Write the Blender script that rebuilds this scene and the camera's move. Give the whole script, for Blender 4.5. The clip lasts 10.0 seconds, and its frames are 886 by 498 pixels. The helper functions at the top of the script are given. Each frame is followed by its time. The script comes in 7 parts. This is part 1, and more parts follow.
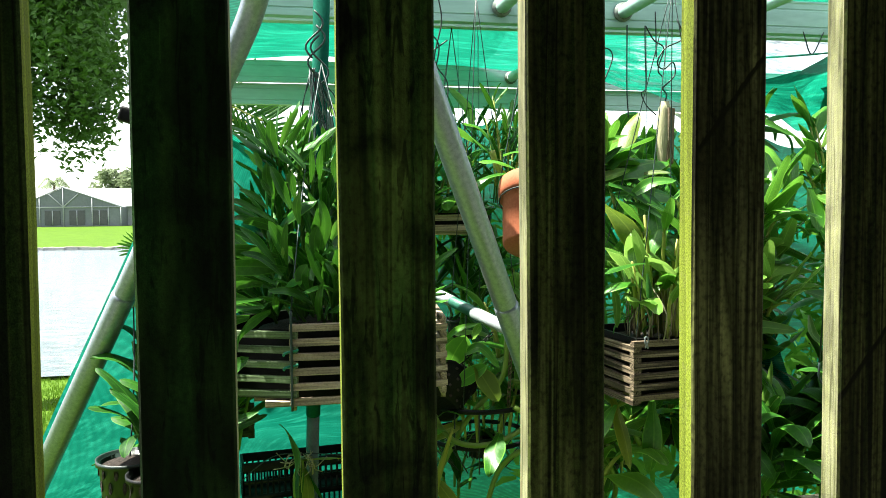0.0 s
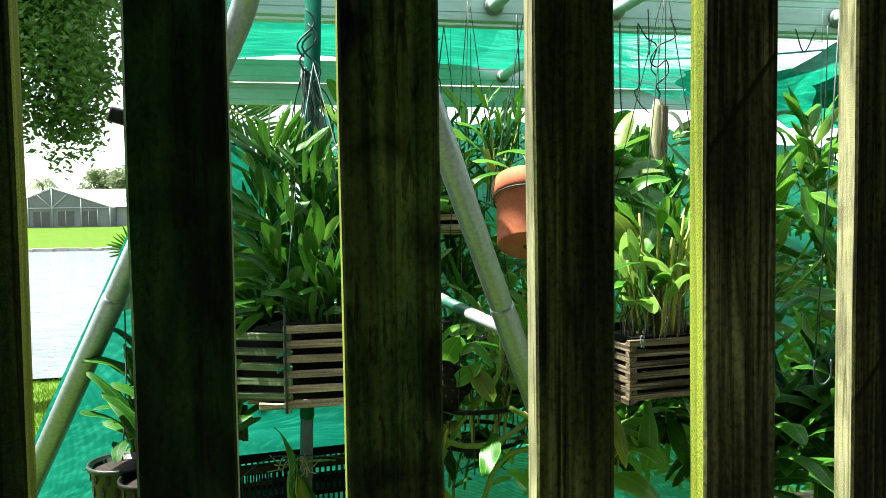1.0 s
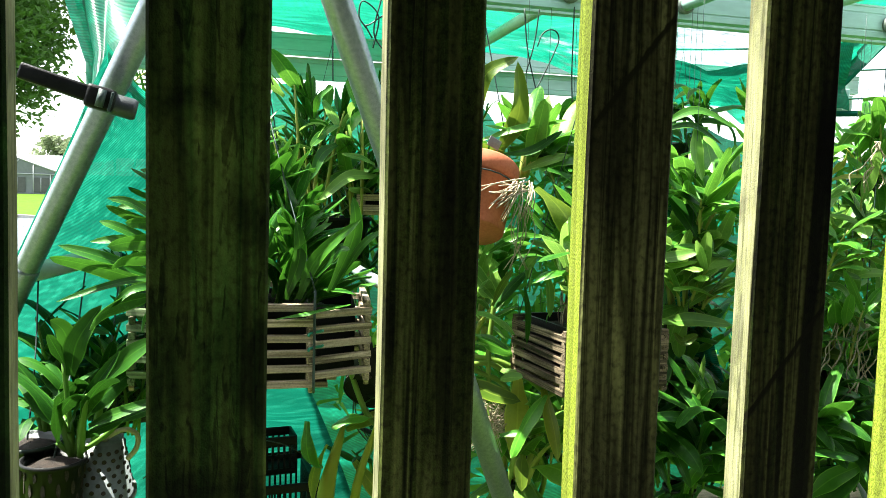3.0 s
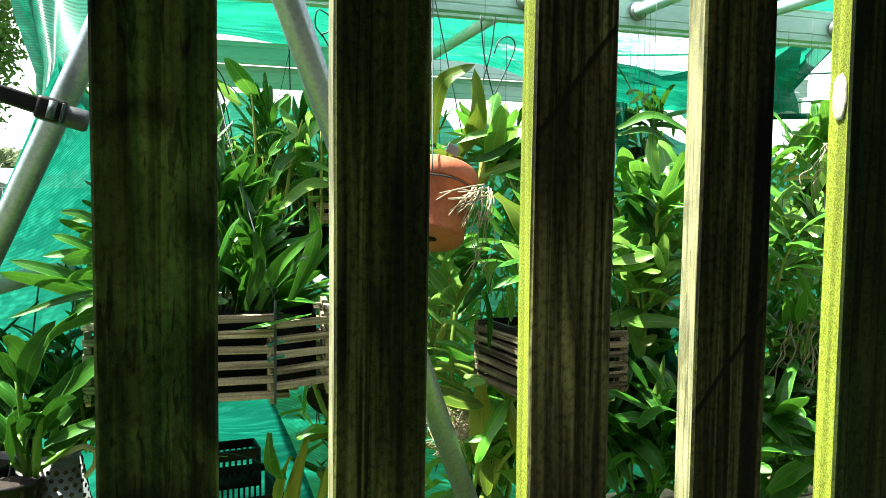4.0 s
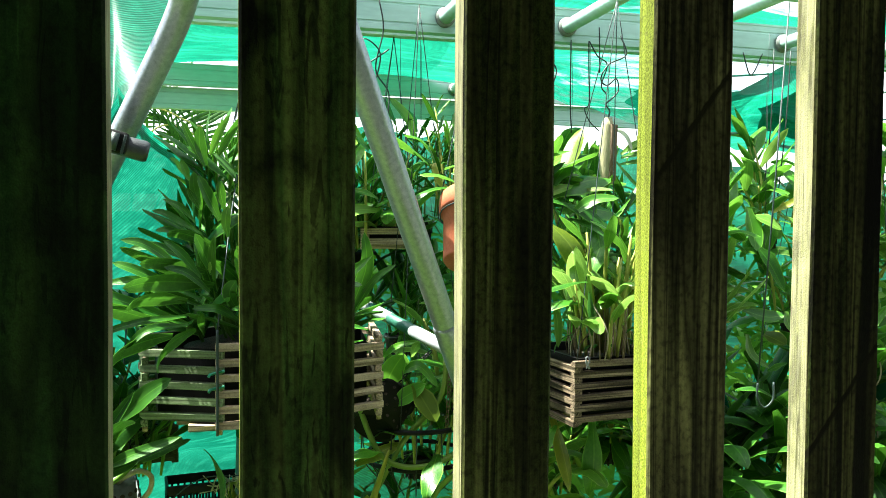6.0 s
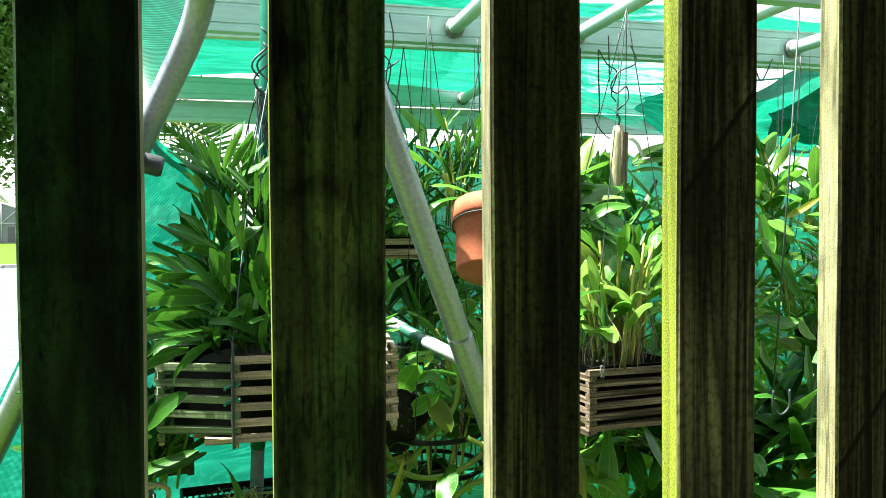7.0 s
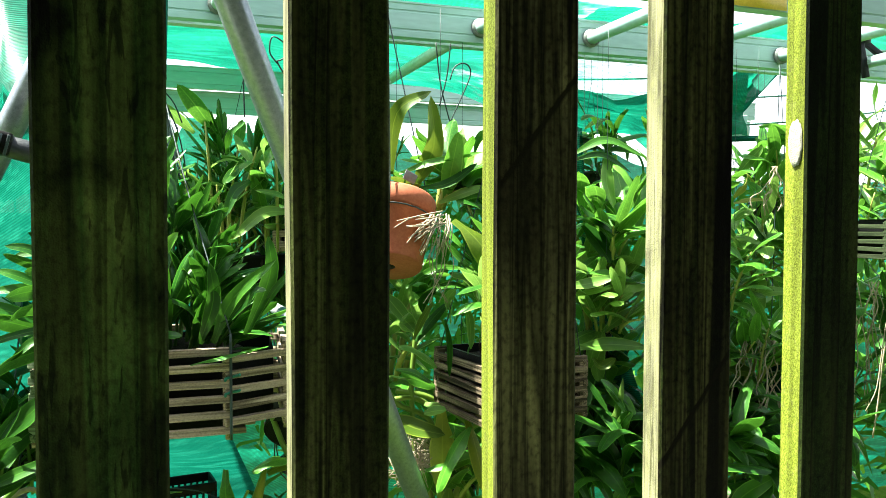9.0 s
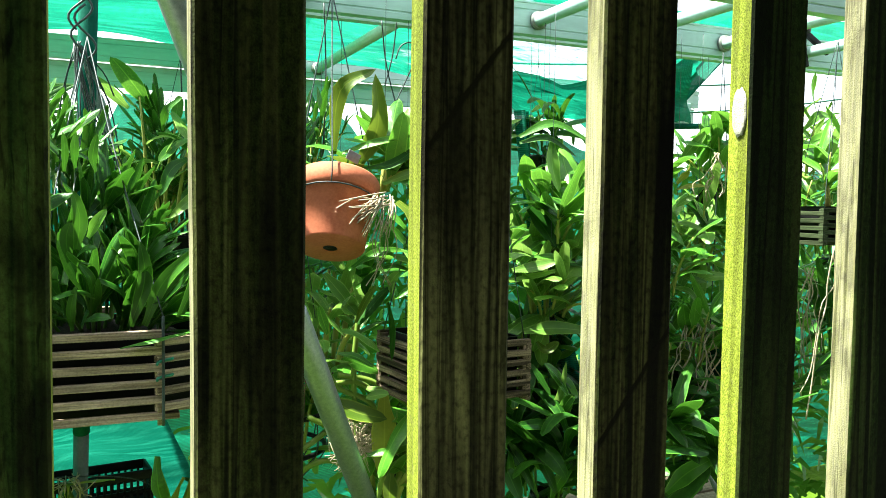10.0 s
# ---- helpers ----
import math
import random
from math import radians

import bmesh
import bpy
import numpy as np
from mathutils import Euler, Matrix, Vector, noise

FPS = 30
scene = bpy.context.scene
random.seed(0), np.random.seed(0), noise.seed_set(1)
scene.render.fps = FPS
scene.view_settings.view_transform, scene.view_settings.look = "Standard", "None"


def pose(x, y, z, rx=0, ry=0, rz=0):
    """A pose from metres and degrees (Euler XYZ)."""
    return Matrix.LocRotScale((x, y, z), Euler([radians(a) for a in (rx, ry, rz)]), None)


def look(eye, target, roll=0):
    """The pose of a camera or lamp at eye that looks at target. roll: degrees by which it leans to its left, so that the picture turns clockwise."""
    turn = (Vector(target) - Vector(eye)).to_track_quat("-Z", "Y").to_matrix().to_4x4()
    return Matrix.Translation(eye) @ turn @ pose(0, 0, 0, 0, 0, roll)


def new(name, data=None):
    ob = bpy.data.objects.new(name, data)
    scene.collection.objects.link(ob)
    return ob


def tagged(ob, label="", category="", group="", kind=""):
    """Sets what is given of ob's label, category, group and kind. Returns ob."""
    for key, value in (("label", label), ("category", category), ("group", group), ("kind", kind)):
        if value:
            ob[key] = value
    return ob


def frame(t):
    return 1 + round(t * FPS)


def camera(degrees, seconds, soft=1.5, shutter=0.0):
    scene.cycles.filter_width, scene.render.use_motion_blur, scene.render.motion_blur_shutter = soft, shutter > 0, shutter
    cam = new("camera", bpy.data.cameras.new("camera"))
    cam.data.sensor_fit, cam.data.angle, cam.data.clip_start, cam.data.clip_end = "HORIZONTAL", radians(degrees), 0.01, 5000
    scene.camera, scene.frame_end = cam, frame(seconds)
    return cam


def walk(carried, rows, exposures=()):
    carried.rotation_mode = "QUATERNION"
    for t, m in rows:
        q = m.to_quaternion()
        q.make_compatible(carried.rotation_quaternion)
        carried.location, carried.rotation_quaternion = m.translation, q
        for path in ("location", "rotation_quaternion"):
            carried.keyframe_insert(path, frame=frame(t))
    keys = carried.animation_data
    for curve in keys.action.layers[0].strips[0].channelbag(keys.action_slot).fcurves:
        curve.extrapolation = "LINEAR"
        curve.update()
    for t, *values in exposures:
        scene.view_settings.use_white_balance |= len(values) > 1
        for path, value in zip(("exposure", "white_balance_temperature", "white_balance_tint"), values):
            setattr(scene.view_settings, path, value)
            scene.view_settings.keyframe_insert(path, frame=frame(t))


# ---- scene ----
cam = camera(58.57, 10.0, 0.5)
PATH = [
    (0, (-0.1022, -0.3362, 1.5000), (0.2746, 1.6256, 1.4031), -0.50),
    (0.5, (-0.1097, -0.3334, 1.4993), (0.3028, 1.6208, 1.3935), -0.94),
    (1, (-0.1063, -0.3247, 1.5019), (0.2926, 1.6326, 1.4016), -0.82),
    (1.5, (-0.0886, -0.3046, 1.5003), (0.3283, 1.6469, 1.3678), -0.48),
    (2, (-0.0783, -0.2941, 1.4993), (0.3431, 1.6554, 1.3508), 0.13),
    (2.5, (-0.0648, -0.2858, 1.5008), (0.3452, 1.6647, 1.3342), 0.89),
    (2.7, (-0.0570, -0.2869, 1.5000), (0.3910, 1.6568, 1.3527), 1.27),
    (3.8, (-0.0467, -0.2861, 1.4974), (0.5108, 1.6293, 1.3546), 1.16),
    (4, (-0.0467, -0.2914, 1.4993), (0.5387, 1.6171, 1.3762), 0.71),
    (4.5, (-0.0541, -0.2980, 1.5080), (0.5695, 1.6006, 1.4284), 0.39),
    (5, (-0.0602, -0.2972, 1.5077), (0.5490, 1.6067, 1.4418), 0.80),
    (5.5, (-0.0705, -0.2929, 1.5106), (0.5048, 1.6219, 1.4605), 0.95),
    (5.7, (-0.0767, -0.2881, 1.5076), (0.4662, 1.6353, 1.4315), 0.62),
    (6.8, (-0.0958, -0.2887, 1.5128), (0.4030, 1.6476, 1.4678), 0.15),
    (7, (-0.0931, -0.2878, 1.5136), (0.4051, 1.6485, 1.4616), -0.24),
    (7.5, (-0.0895, -0.2868, 1.5124), (0.4224, 1.6459, 1.4596), 0.42),
    (8, (-0.0680, -0.2932, 1.5137), (0.5193, 1.6178, 1.4601), 0.37),
    (8.5, (-0.0512, -0.2955, 1.5136), (0.5818, 1.6006, 1.4501), -0.32),
    (9, (-0.0454, -0.2832, 1.5125), (0.6416, 1.5938, 1.4418), 0.11),
    (9.5, (-0.0344, -0.2724, 1.5068), (0.7091, 1.5813, 1.4015), 0.12),
    (10, (-0.0288, -0.2647, 1.5052), (0.7796, 1.5615, 1.3984), 0.75),
]
walk(cam, [(t, look(eye, target, roll)) for t, eye, target, roll in PATH], [(0, 2.22), (1.5, 2.24), (2.5, 2.56), (10, 2.58)])

# ---- light ----
SUN_DIR = Vector((0.40, -0.145, -0.90)).normalized()
world = bpy.data.worlds.new("world")
scene.world = world
world.use_nodes = True
wn = world.node_tree.nodes
sky = wn.new("ShaderNodeTexSky")
sky.sky_type = "NISHITA"
sky.sun_disc = False
sky.sun_elevation = math.asin(-SUN_DIR.z)
sky.sun_rotation = math.atan2(-SUN_DIR.x, -SUN_DIR.y)
sky.air_density, sky.dust_density, sky.ozone_density = 1.0, 1.2, 1.0
wn["Background"].inputs["Strength"].default_value = 0.105
haze = wn.new("ShaderNodeHueSaturation")
haze.inputs["Saturation"].default_value = 0.35
world.node_tree.links.new(sky.outputs[0], haze.inputs["Color"])
world.node_tree.links.new(haze.outputs[0], wn["Background"].inputs["Color"])
sun = new("sun", bpy.data.lights.new("sun", "SUN"))
sun.data.energy, sun.data.angle, sun.data.color = 5.0, radians(0.55), (0.975, 0.96, 0.845)
sun.matrix_world = look((-6, -3, 8), Vector((-6, -3, 8)) + SUN_DIR)


# ---- materials ----
def material(name):
    m = bpy.data.materials.new(name)
    m.use_nodes = True
    return m, m.node_tree.nodes, m.node_tree.links, m.node_tree.nodes["Principled BSDF"]


def noise_node(nodes, links, scale, detail=4, stretch=(1, 1, 1), rough=0.55):
    tc, mp, n = nodes.new("ShaderNodeTexCoord"), nodes.new("ShaderNodeMapping"), nodes.new("ShaderNodeTexNoise")
    mp.inputs["Scale"].default_value = stretch
    n.inputs["Scale"].default_value, n.inputs["Detail"].default_value, n.inputs["Roughness"].default_value = scale, detail, rough
    links.new(tc.outputs["Object"], mp.inputs["Vector"])
    links.new(mp.outputs[0], n.inputs["Vector"])
    return n


def ramp(nodes, links, source, stops):
    r = nodes.new("ShaderNodeValToRGB")
    els = r.color_ramp.elements
    while len(els) < len(stops):
        els.new(0.5)
    for e, (p, c) in zip(els, stops):
        e.position, e.color = p, (*c, 1)
    links.new(source, r.inputs[0])
    return r


def mix(nodes, links, fac, a, b, mode="MIX"):
    n = nodes.new("ShaderNodeMix")
    n.data_type, n.blend_type = "RGBA", mode
    for sock, v in ((n.inputs[0], fac), (n.inputs[6], a), (n.inputs[7], b)):
        if isinstance(v, (int, float)):
            sock.default_value = v
        elif isinstance(v, tuple):
            sock.default_value = (*v, 1)
        else:
            links.new(v, sock)
    return n.outputs[2]


def bump(nodes, links, height, strength, distance, bsdf):
    b = nodes.new("ShaderNodeBump")
    b.inputs["Strength"].default_value, b.inputs["Distance"].default_value = strength, distance
    links.new(height, b.inputs["Height"])
    links.new(b.outputs[0], bsdf.inputs["Normal"])


def speckled(name, dark, light, scale, rough=0.6, metal=0.0, relief=0.3, depth=0.002, stretch=(1, 1, 1), fine=6.0):
    """A surface of two tones at two scales, with fine relief."""
    m, n, l, b = material(name)
    big, small = noise_node(n, l, scale, 5, stretch), noise_node(n, l, scale * fine, 4, stretch)
    c1 = ramp(n, l, big.outputs[0], [(0.3, dark), (0.7, light)])
    c2 = ramp(n, l, small.outputs[0], [(0.25, tuple(0.72 * v for v in dark)), (0.75, light)])
    l.new(mix(n, l, 0.45, c1.outputs[0], c2.outputs[0]), b.inputs["Base Color"])
    b.inputs["Roughness"].default_value, b.inputs["Metallic"].default_value = rough, metal
    if relief:
        bump(n, l, small.outputs[0], relief, depth, b)
    return m


def wood_grain(name, dark, light, tint, moss, moss_amount, ring=95.0, rough=0.8, shade_edge=None, contrast=0.8, grain_low=0.4, along="z", mottle=0.0):
    """Weathered softwood with long growth lines, stains and algae."""
    m, n, l, b = material(name)
    info, tc = n.new("ShaderNodeObjectInfo"), n.new("ShaderNodeTexCoord")
    shift = n.new("ShaderNodeVectorMath")
    shift.operation = "ADD"
    comb = n.new("ShaderNodeCombineXYZ")
    mul = n.new("ShaderNodeMath")
    mul.operation, mul.inputs[1].default_value = "MULTIPLY", 37.0
    l.new(info.outputs["Random"], mul.inputs[0])
    comb.inputs[1].default_value = 3.7
    l.new(mul.outputs[0], comb.inputs[0])
    l.new(mul.outputs[0], comb.inputs[2])
    l.new(tc.outputs["Object"], shift.inputs[0])
    l.new(comb.outputs[0], shift.inputs[1])

    def stretched(scale, detail, s, distortion=0.0):
        mp, t = n.new("ShaderNodeMapping"), n.new("ShaderNodeTexNoise")
        mp.inputs["Scale"].default_value = s if along == "z" else s[::-1]
        t.inputs["Scale"].default_value, t.inputs["Detail"].default_value, t.inputs["Distortion"].default_value = scale, detail, distortion
        l.new(shift.outputs[0], mp.inputs["Vector"])
        l.new(mp.outputs[0], t.inputs["Vector"])
        return t.outputs[0]

    rings = stretched(ring, 2, (1, 1, 0.03), 0.4)
    streak = stretched(ring * 3.2, 3, (1, 1, 0.022), 0.2)
    fibre = stretched(1100, 3, (1, 1, 0.04))
    stain = stretched(26, 5, (1, 1, 0.3))
    grains = stretched(1500, 3, (1, 1, 0.8))
    lump = stretched(420, 4, (1, 1, 0.7))
    c = ramp(n, l, rings, [(0.34, dark), (0.45, light), (0.52, tuple(1.8 * v for v in dark)), (0.58, light), (0.66, dark)]).outputs[0]
    low = 1.0 - contrast
    c = mix(n, l, 1.0, c, ramp(n, l, streak, [(0.42, (low,) * 3), (0.49, (1.0,) * 3), (0.60, (1.0 + 0.6 * contrast,) * 3)]).outputs[0], "MULTIPLY")
    c = mix(n, l, ramp(n, l, fibre, [(0.50, (0, 0, 0)), (0.78, (0.45, 0.45, 0.45))]).outputs[0], c, tint)
    c = mix(n, l, ramp(n, l, stain, [(0.36, (contrast,) * 3), (0.60, (0, 0, 0))]).outputs[0], c, tuple(0.5 * v for v in dark))
    mossy = ramp(n, l, stain, [(0.5 - 0.4 * moss_amount, (0.2 * moss_amount,) * 3), (0.72 - 0.4 * moss_amount, (moss_amount,) * 3)]).outputs[0]
    tones = ramp(n, l, grains, [(0.30, tuple(grain_low * v for v in moss)), (0.5, moss), (0.68, tuple(min(1, 1.35 * v + 0.01) for v in moss))])
    patchy = n.new("ShaderNodeMath")
    patchy.operation, patchy.use_clamp = "MULTIPLY_ADD", True
    l.new(lump, patchy.inputs[0])
    patchy.inputs[1].default_value = 2.2
    patchy.inputs[2].default_value = -1.1 + moss_amount * 1.1
    c = mix(n, l, 1.0, c, ramp(n, l, lump, [(0.34, (1.0 - 0.75 * contrast,) * 3), (0.5, (1, 1, 1)), (0.68, (1 + 0.5 * contrast,) * 3)]).outputs[0], "MULTIPLY")
    both = mix(n, l, 1.0, mossy, patchy.outputs[0], "MULTIPLY")
    c = mix(n, l, both, c, tones.outputs[0])
    line = 1.0 - 0.9 * contrast
    c = mix(n, l, 1.0, c, ramp(n, l, rings, [(0.40, (1.0, 1.0, 1.0)), (0.455, (line,) * 3), (0.475, (line,) * 3), (0.50, (1.15, 1.15, 1.15)), (0.60, (1.0, 1.0, 1.0)), (0.64, (line,) * 3)]).outputs[0], "MULTIPLY")
    c = mix(n, l, 1.0, c, ramp(n, l, stain, [(0.34, (1.0 - 0.6 * contrast,) * 3), (0.55, (1.0, 1.0, 1.0)), (0.72, (1 + 0.5 * contrast,) * 3)]).outputs[0], "MULTIPLY")
    if mottle:
        # dark blotches and fine cracks of old damp wood
        blotch, crack = stretched(38, 8, (1, 1, 0.55), 0.8), stretched(210, 5, (1, 1, 0.16), 1.2)
        c = mix(n, l, 1.0, c, ramp(n, l, blotch, [(0.40, (1 - mottle,) * 3), (0.50, (1, 1, 1)), (0.64, (1 + mottle,) * 3)]).outputs[0], "MULTIPLY")
        c = mix(n, l, 1.0, c, ramp(n, l, crack, [(0.36, (1 - mottle,) * 3), (0.42, (1, 1, 1)), (0.70, (1, 1, 1)), (0.76, (1 + 1.2 * mottle,) * 3)]).outputs[0], "MULTIPLY")
    if shade_edge:
        # a slanting cast shadow painted in: dark line at its edge, darker wood below
        xyz, wob = n.new("ShaderNodeSeparateXYZ"), stretched(160, 3, (1, 1, 1))
        l.new(tc.outputs["Object"], xyz.inputs[0])
        terms = []
        for a, b_, op in ((xyz.outputs[0], -shade_edge[1], "MULTIPLY"), (wob, 0.0035, "MULTIPLY")):
            t = n.new("ShaderNodeMath")
            t.operation, t.inputs[1].default_value = op, b_
            l.new(a, t.inputs[0])
            terms.append(t.outputs[0])
        total = xyz.outputs[2]
        for t_ in terms:
            add = n.new("ShaderNodeMath")
            add.operation = "ADD"
            l.new(total, add.inputs[0])
            l.new(t_, add.inputs[1])
            total = add.outputs[0]
        span = n.new("ShaderNodeMapRange")
        span.inputs["From Min"].default_value, span.inputs["From Max"].default_value = shade_edge[0] - 0.02, shade_edge[0] + 0.02
        l.new(total, span.inputs["Value"])
        mark = ramp(n, l, span.outputs[0], [(0.0, (0.30, 0.30, 0.30)), (0.42, (0.34, 0.34, 0.34)), (0.47, (0.95, 0.95, 0.95)), (0.53, (0.95, 0.95, 0.95)), (0.56, (0, 0, 0))])
        c = mix(n, l, mark.outputs[0], c, tuple(0.6 * v for v in dark))
    l.new(c, b.inputs["Base Color"])
    b.inputs["Roughness"].default_value = rough
    b.inputs["Specular IOR Level"].default_value = 0.12
    h = n.new("ShaderNodeMath")
    h.operation = "ADD"
    l.new(streak, h.inputs[0])
    l.new(grains, h.inputs[1])
    bump(n, l, h.outputs[0], 0.45, 0.0007, b)
    return m


def leafy(name, dark, light, glow, through_light=0.4, rough=0.38, spec=0.38, margin=0.75):
    """A leaf: uneven green with fine parallel veins, a pale midrib and a thin pale margin, that lets light through."""
    m, n, l, b = material(name)
    info, uv, xyz = n.new("ShaderNodeObjectInfo"), n.new("ShaderNodeUVMap"), n.new("ShaderNodeSeparateXYZ")
    uv.uv_map = "UVMap"
    l.new(uv.outputs[0], xyz.inputs[0])
    across = n.new("ShaderNodeMath")
    across.operation = "ABSOLUTE"
    l.new(xyz.outputs[0], across.inputs[0])
    shift, lines = n.new("ShaderNodeVectorMath"), n.new("ShaderNodeTexNoise")
    shift.operation = "MULTIPLY_ADD"
    shift.inputs[1].default_value = (7.0, 0.9, 1.0)
    l.new(uv.outputs[0], shift.inputs[0])
    l.new(info.outputs["Random"], shift.inputs[2])
    lines.inputs["Scale"].default_value, lines.inputs["Detail"].default_value = 2.2, 3
    l.new(shift.outputs[0], lines.inputs["Vector"])
    blotch = noise_node(n, l, 26, 4)
    c = ramp(n, l, info.outputs["Random"], [(0.0, dark), (0.7, light), (1.0, tuple(0.6 * p + 0.4 * q for p, q in zip(light, glow)))]).outputs[0]
    c = mix(n, l, ramp(n, l, lines.outputs[0], [(0.40, (0, 0, 0)), (0.70, (0.45, 0.45, 0.45))]).outputs[0], c, light)
    c = mix(n, l, ramp(n, l, blotch.outputs[0], [(0.50, (0, 0, 0)), (0.78, (0.4, 0.4, 0.4))]).outputs[0], c, glow)
    c = mix(n, l, ramp(n, l, blotch.outputs[0], [(0.26, (0.5, 0.5, 0.5)), (0.44, (0, 0, 0))]).outputs[0], c, dark)
    c = mix(n, l, ramp(n, l, across.outputs[0], [(0.02, (0.5, 0.5, 0.5)), (0.09, (0, 0, 0)), (0.86, (0, 0, 0)), (0.96, (margin,) * 3)]).outputs[0], c, tuple(min(0.6, 1.25 * v) for v in glow))
    l.new(c, b.inputs["Base Color"])
    b.inputs["Roughness"].default_value = rough
    b.inputs["Specular IOR Level"].default_value = spec
    bump(n, l, lines.outputs[0], 0.25, 0.002, b)
    t, s = n.new("ShaderNodeBsdfTranslucent"), n.new("ShaderNodeMixShader")
    l.new(mix(n, l, 0.45, c, glow), t.inputs["Color"])
    s.inputs[0].default_value = through_light
    l.new(b.outputs[0], s.inputs[1])
    l.new(t.outputs[0], s.inputs[2])
    l.new(s.outputs[0], n["Material Output"].inputs["Surface"])
    return m


def cloth(name, colour, ribs, clear, sheen=0.2, rough=0.55, worn=0.0):
    """Knitted shade cloth: ribbed rows of thread with small gaps, translucent."""
    m, n, l, b = material(name)
    uv = n.new("ShaderNodeUVMap")
    uv.uv_map = "UVMap"
    waves = []
    for axis, scale in (("Y", ribs), ("X", ribs * 0.55)):
        w = n.new("ShaderNodeTexWave")
        w.wave_type, w.bands_direction, w.wave_profile = "BANDS", axis, "SIN"
        w.inputs["Scale"].default_value, w.inputs["Distortion"].default_value, w.inputs["Detail"].default_value = scale, 0.25, 0.0
        l.new(uv.outputs[0], w.inputs["Vector"])
        waves.append(w.outputs["Fac"])
    prod = n.new("ShaderNodeMath")
    prod.operation = "MULTIPLY"
    l.new(waves[0], prod.inputs[0])
    l.new(waves[1], prod.inputs[1])
    big = noise_node(n, l, 5, 5, (0.5, 1.6, 1.6))
    thin = noise_node(n, l, 60, 4, (0.12, 1, 1))
    c = mix(n, l, ramp(n, l, big.outputs[0], [(0.32, (0, 0, 0)), (0.68, (1, 1, 1))]).outputs[0], tuple(0.72 * v for v in colour), tuple(min(1, 1.35 * v + 0.004) for v in colour))
    c = mix(n, l, ramp(n, l, thin.outputs[0], [(0.48, (0, 0, 0)), (0.66, (0.8, 0.8, 0.8))]).outputs[0], c, tuple(min(1, 1.9 * v + 0.01) for v in colour))
    c = mix(n, l, ramp(n, l, waves[0], [(0.15, (0.7, 0.7, 0.7)), (0.6, (0, 0, 0))]).outputs[0], c, tuple(0.5 * v for v in colour))
    l.new(c, b.inputs["Base Color"])
    b.inputs["Roughness"].default_value = rough
    b.inputs["Specular IOR Level"].default_value = sheen
    bump(n, l, waves[0], 0.4, 0.001, b)
    t, s, hole, s2 = n.new("ShaderNodeBsdfTranslucent"), n.new("ShaderNodeMixShader"), n.new("ShaderNodeBsdfTransparent"), n.new("ShaderNodeMixShader")
    l.new(c, t.inputs["Color"])
    s.inputs[0].default_value = 0.6
    l.new(b.outputs[0], s.inputs[1])
    l.new(t.outputs[0], s.inputs[2])
    gaps = ramp(n, l, prod.outputs[0], [(0.0, (clear * 2.2,) * 3), (0.5, (clear * 0.5,) * 3)])
    open_weave = gaps.outputs[0]
    if worn:
        # stretched streaks where the knit has opened, more of them towards the free end
        streaks = noise_node(n, l, 30, 6, (0.22, 1.4, 1.4), 0.68)
        tc, xyz, grow, total = n.new("ShaderNodeTexCoord"), n.new("ShaderNodeSeparateXYZ"), n.new("ShaderNodeMapRange"), n.new("ShaderNodeMath")
        l.new(tc.outputs["Object"], xyz.inputs[0])
        l.new(xyz.outputs["X"], grow.inputs["Value"])
        for k, v in (("From Min", 0.8), ("From Max", 1.4), ("To Min", -0.14), ("To Max", 0.22)):
            grow.inputs[k].default_value = v
        l.new(streaks.outputs[0], total.inputs[0])
        l.new(grow.outputs[0], total.inputs[1])
        open_weave = mix(n, l, ramp(n, l, total.outputs[0], [(0.48, (0, 0, 0)), (0.72, (1, 1, 1))]).outputs[0], open_weave, (worn,) * 3)
    l.new(open_weave, s2.inputs[0])
    l.new(s.outputs[0], s2.inputs[1])
    l.new(hole.outputs[0], s2.inputs[2])
    l.new(s2.outputs[0], n["Material Output"].inputs["Surface"])
    return m


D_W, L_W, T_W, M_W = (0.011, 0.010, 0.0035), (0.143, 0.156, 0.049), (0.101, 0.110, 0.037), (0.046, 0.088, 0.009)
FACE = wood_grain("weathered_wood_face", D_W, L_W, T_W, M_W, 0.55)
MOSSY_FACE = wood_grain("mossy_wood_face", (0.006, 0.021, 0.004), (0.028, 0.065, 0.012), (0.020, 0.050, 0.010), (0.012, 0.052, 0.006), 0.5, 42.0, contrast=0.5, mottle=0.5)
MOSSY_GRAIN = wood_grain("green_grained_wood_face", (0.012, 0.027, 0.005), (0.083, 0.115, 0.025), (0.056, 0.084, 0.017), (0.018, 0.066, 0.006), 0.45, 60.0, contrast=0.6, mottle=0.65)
# the next two faces carry the painted slanting shadow, each at its own height
SHADE_EDGE_FACE = wood_grain("shade_edge_wood_face", (0.017, 0.017, 0.006), (0.34, 0.355, 0.135), (0.23, 0.24, 0.09), M_W, 0.3, 80.0, shade_edge=(1.525, 1.34), contrast=0.7)
SHADE_EDGE_FACE_LOW = wood_grain("shade_edge_wood_face_low", D_W, (0.105, 0.108, 0.034), (0.068, 0.070, 0.022), M_W, 0.4, shade_edge=(1.409, 1.33))
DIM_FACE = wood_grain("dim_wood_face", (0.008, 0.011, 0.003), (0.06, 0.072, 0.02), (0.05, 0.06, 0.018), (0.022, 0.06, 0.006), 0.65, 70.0)
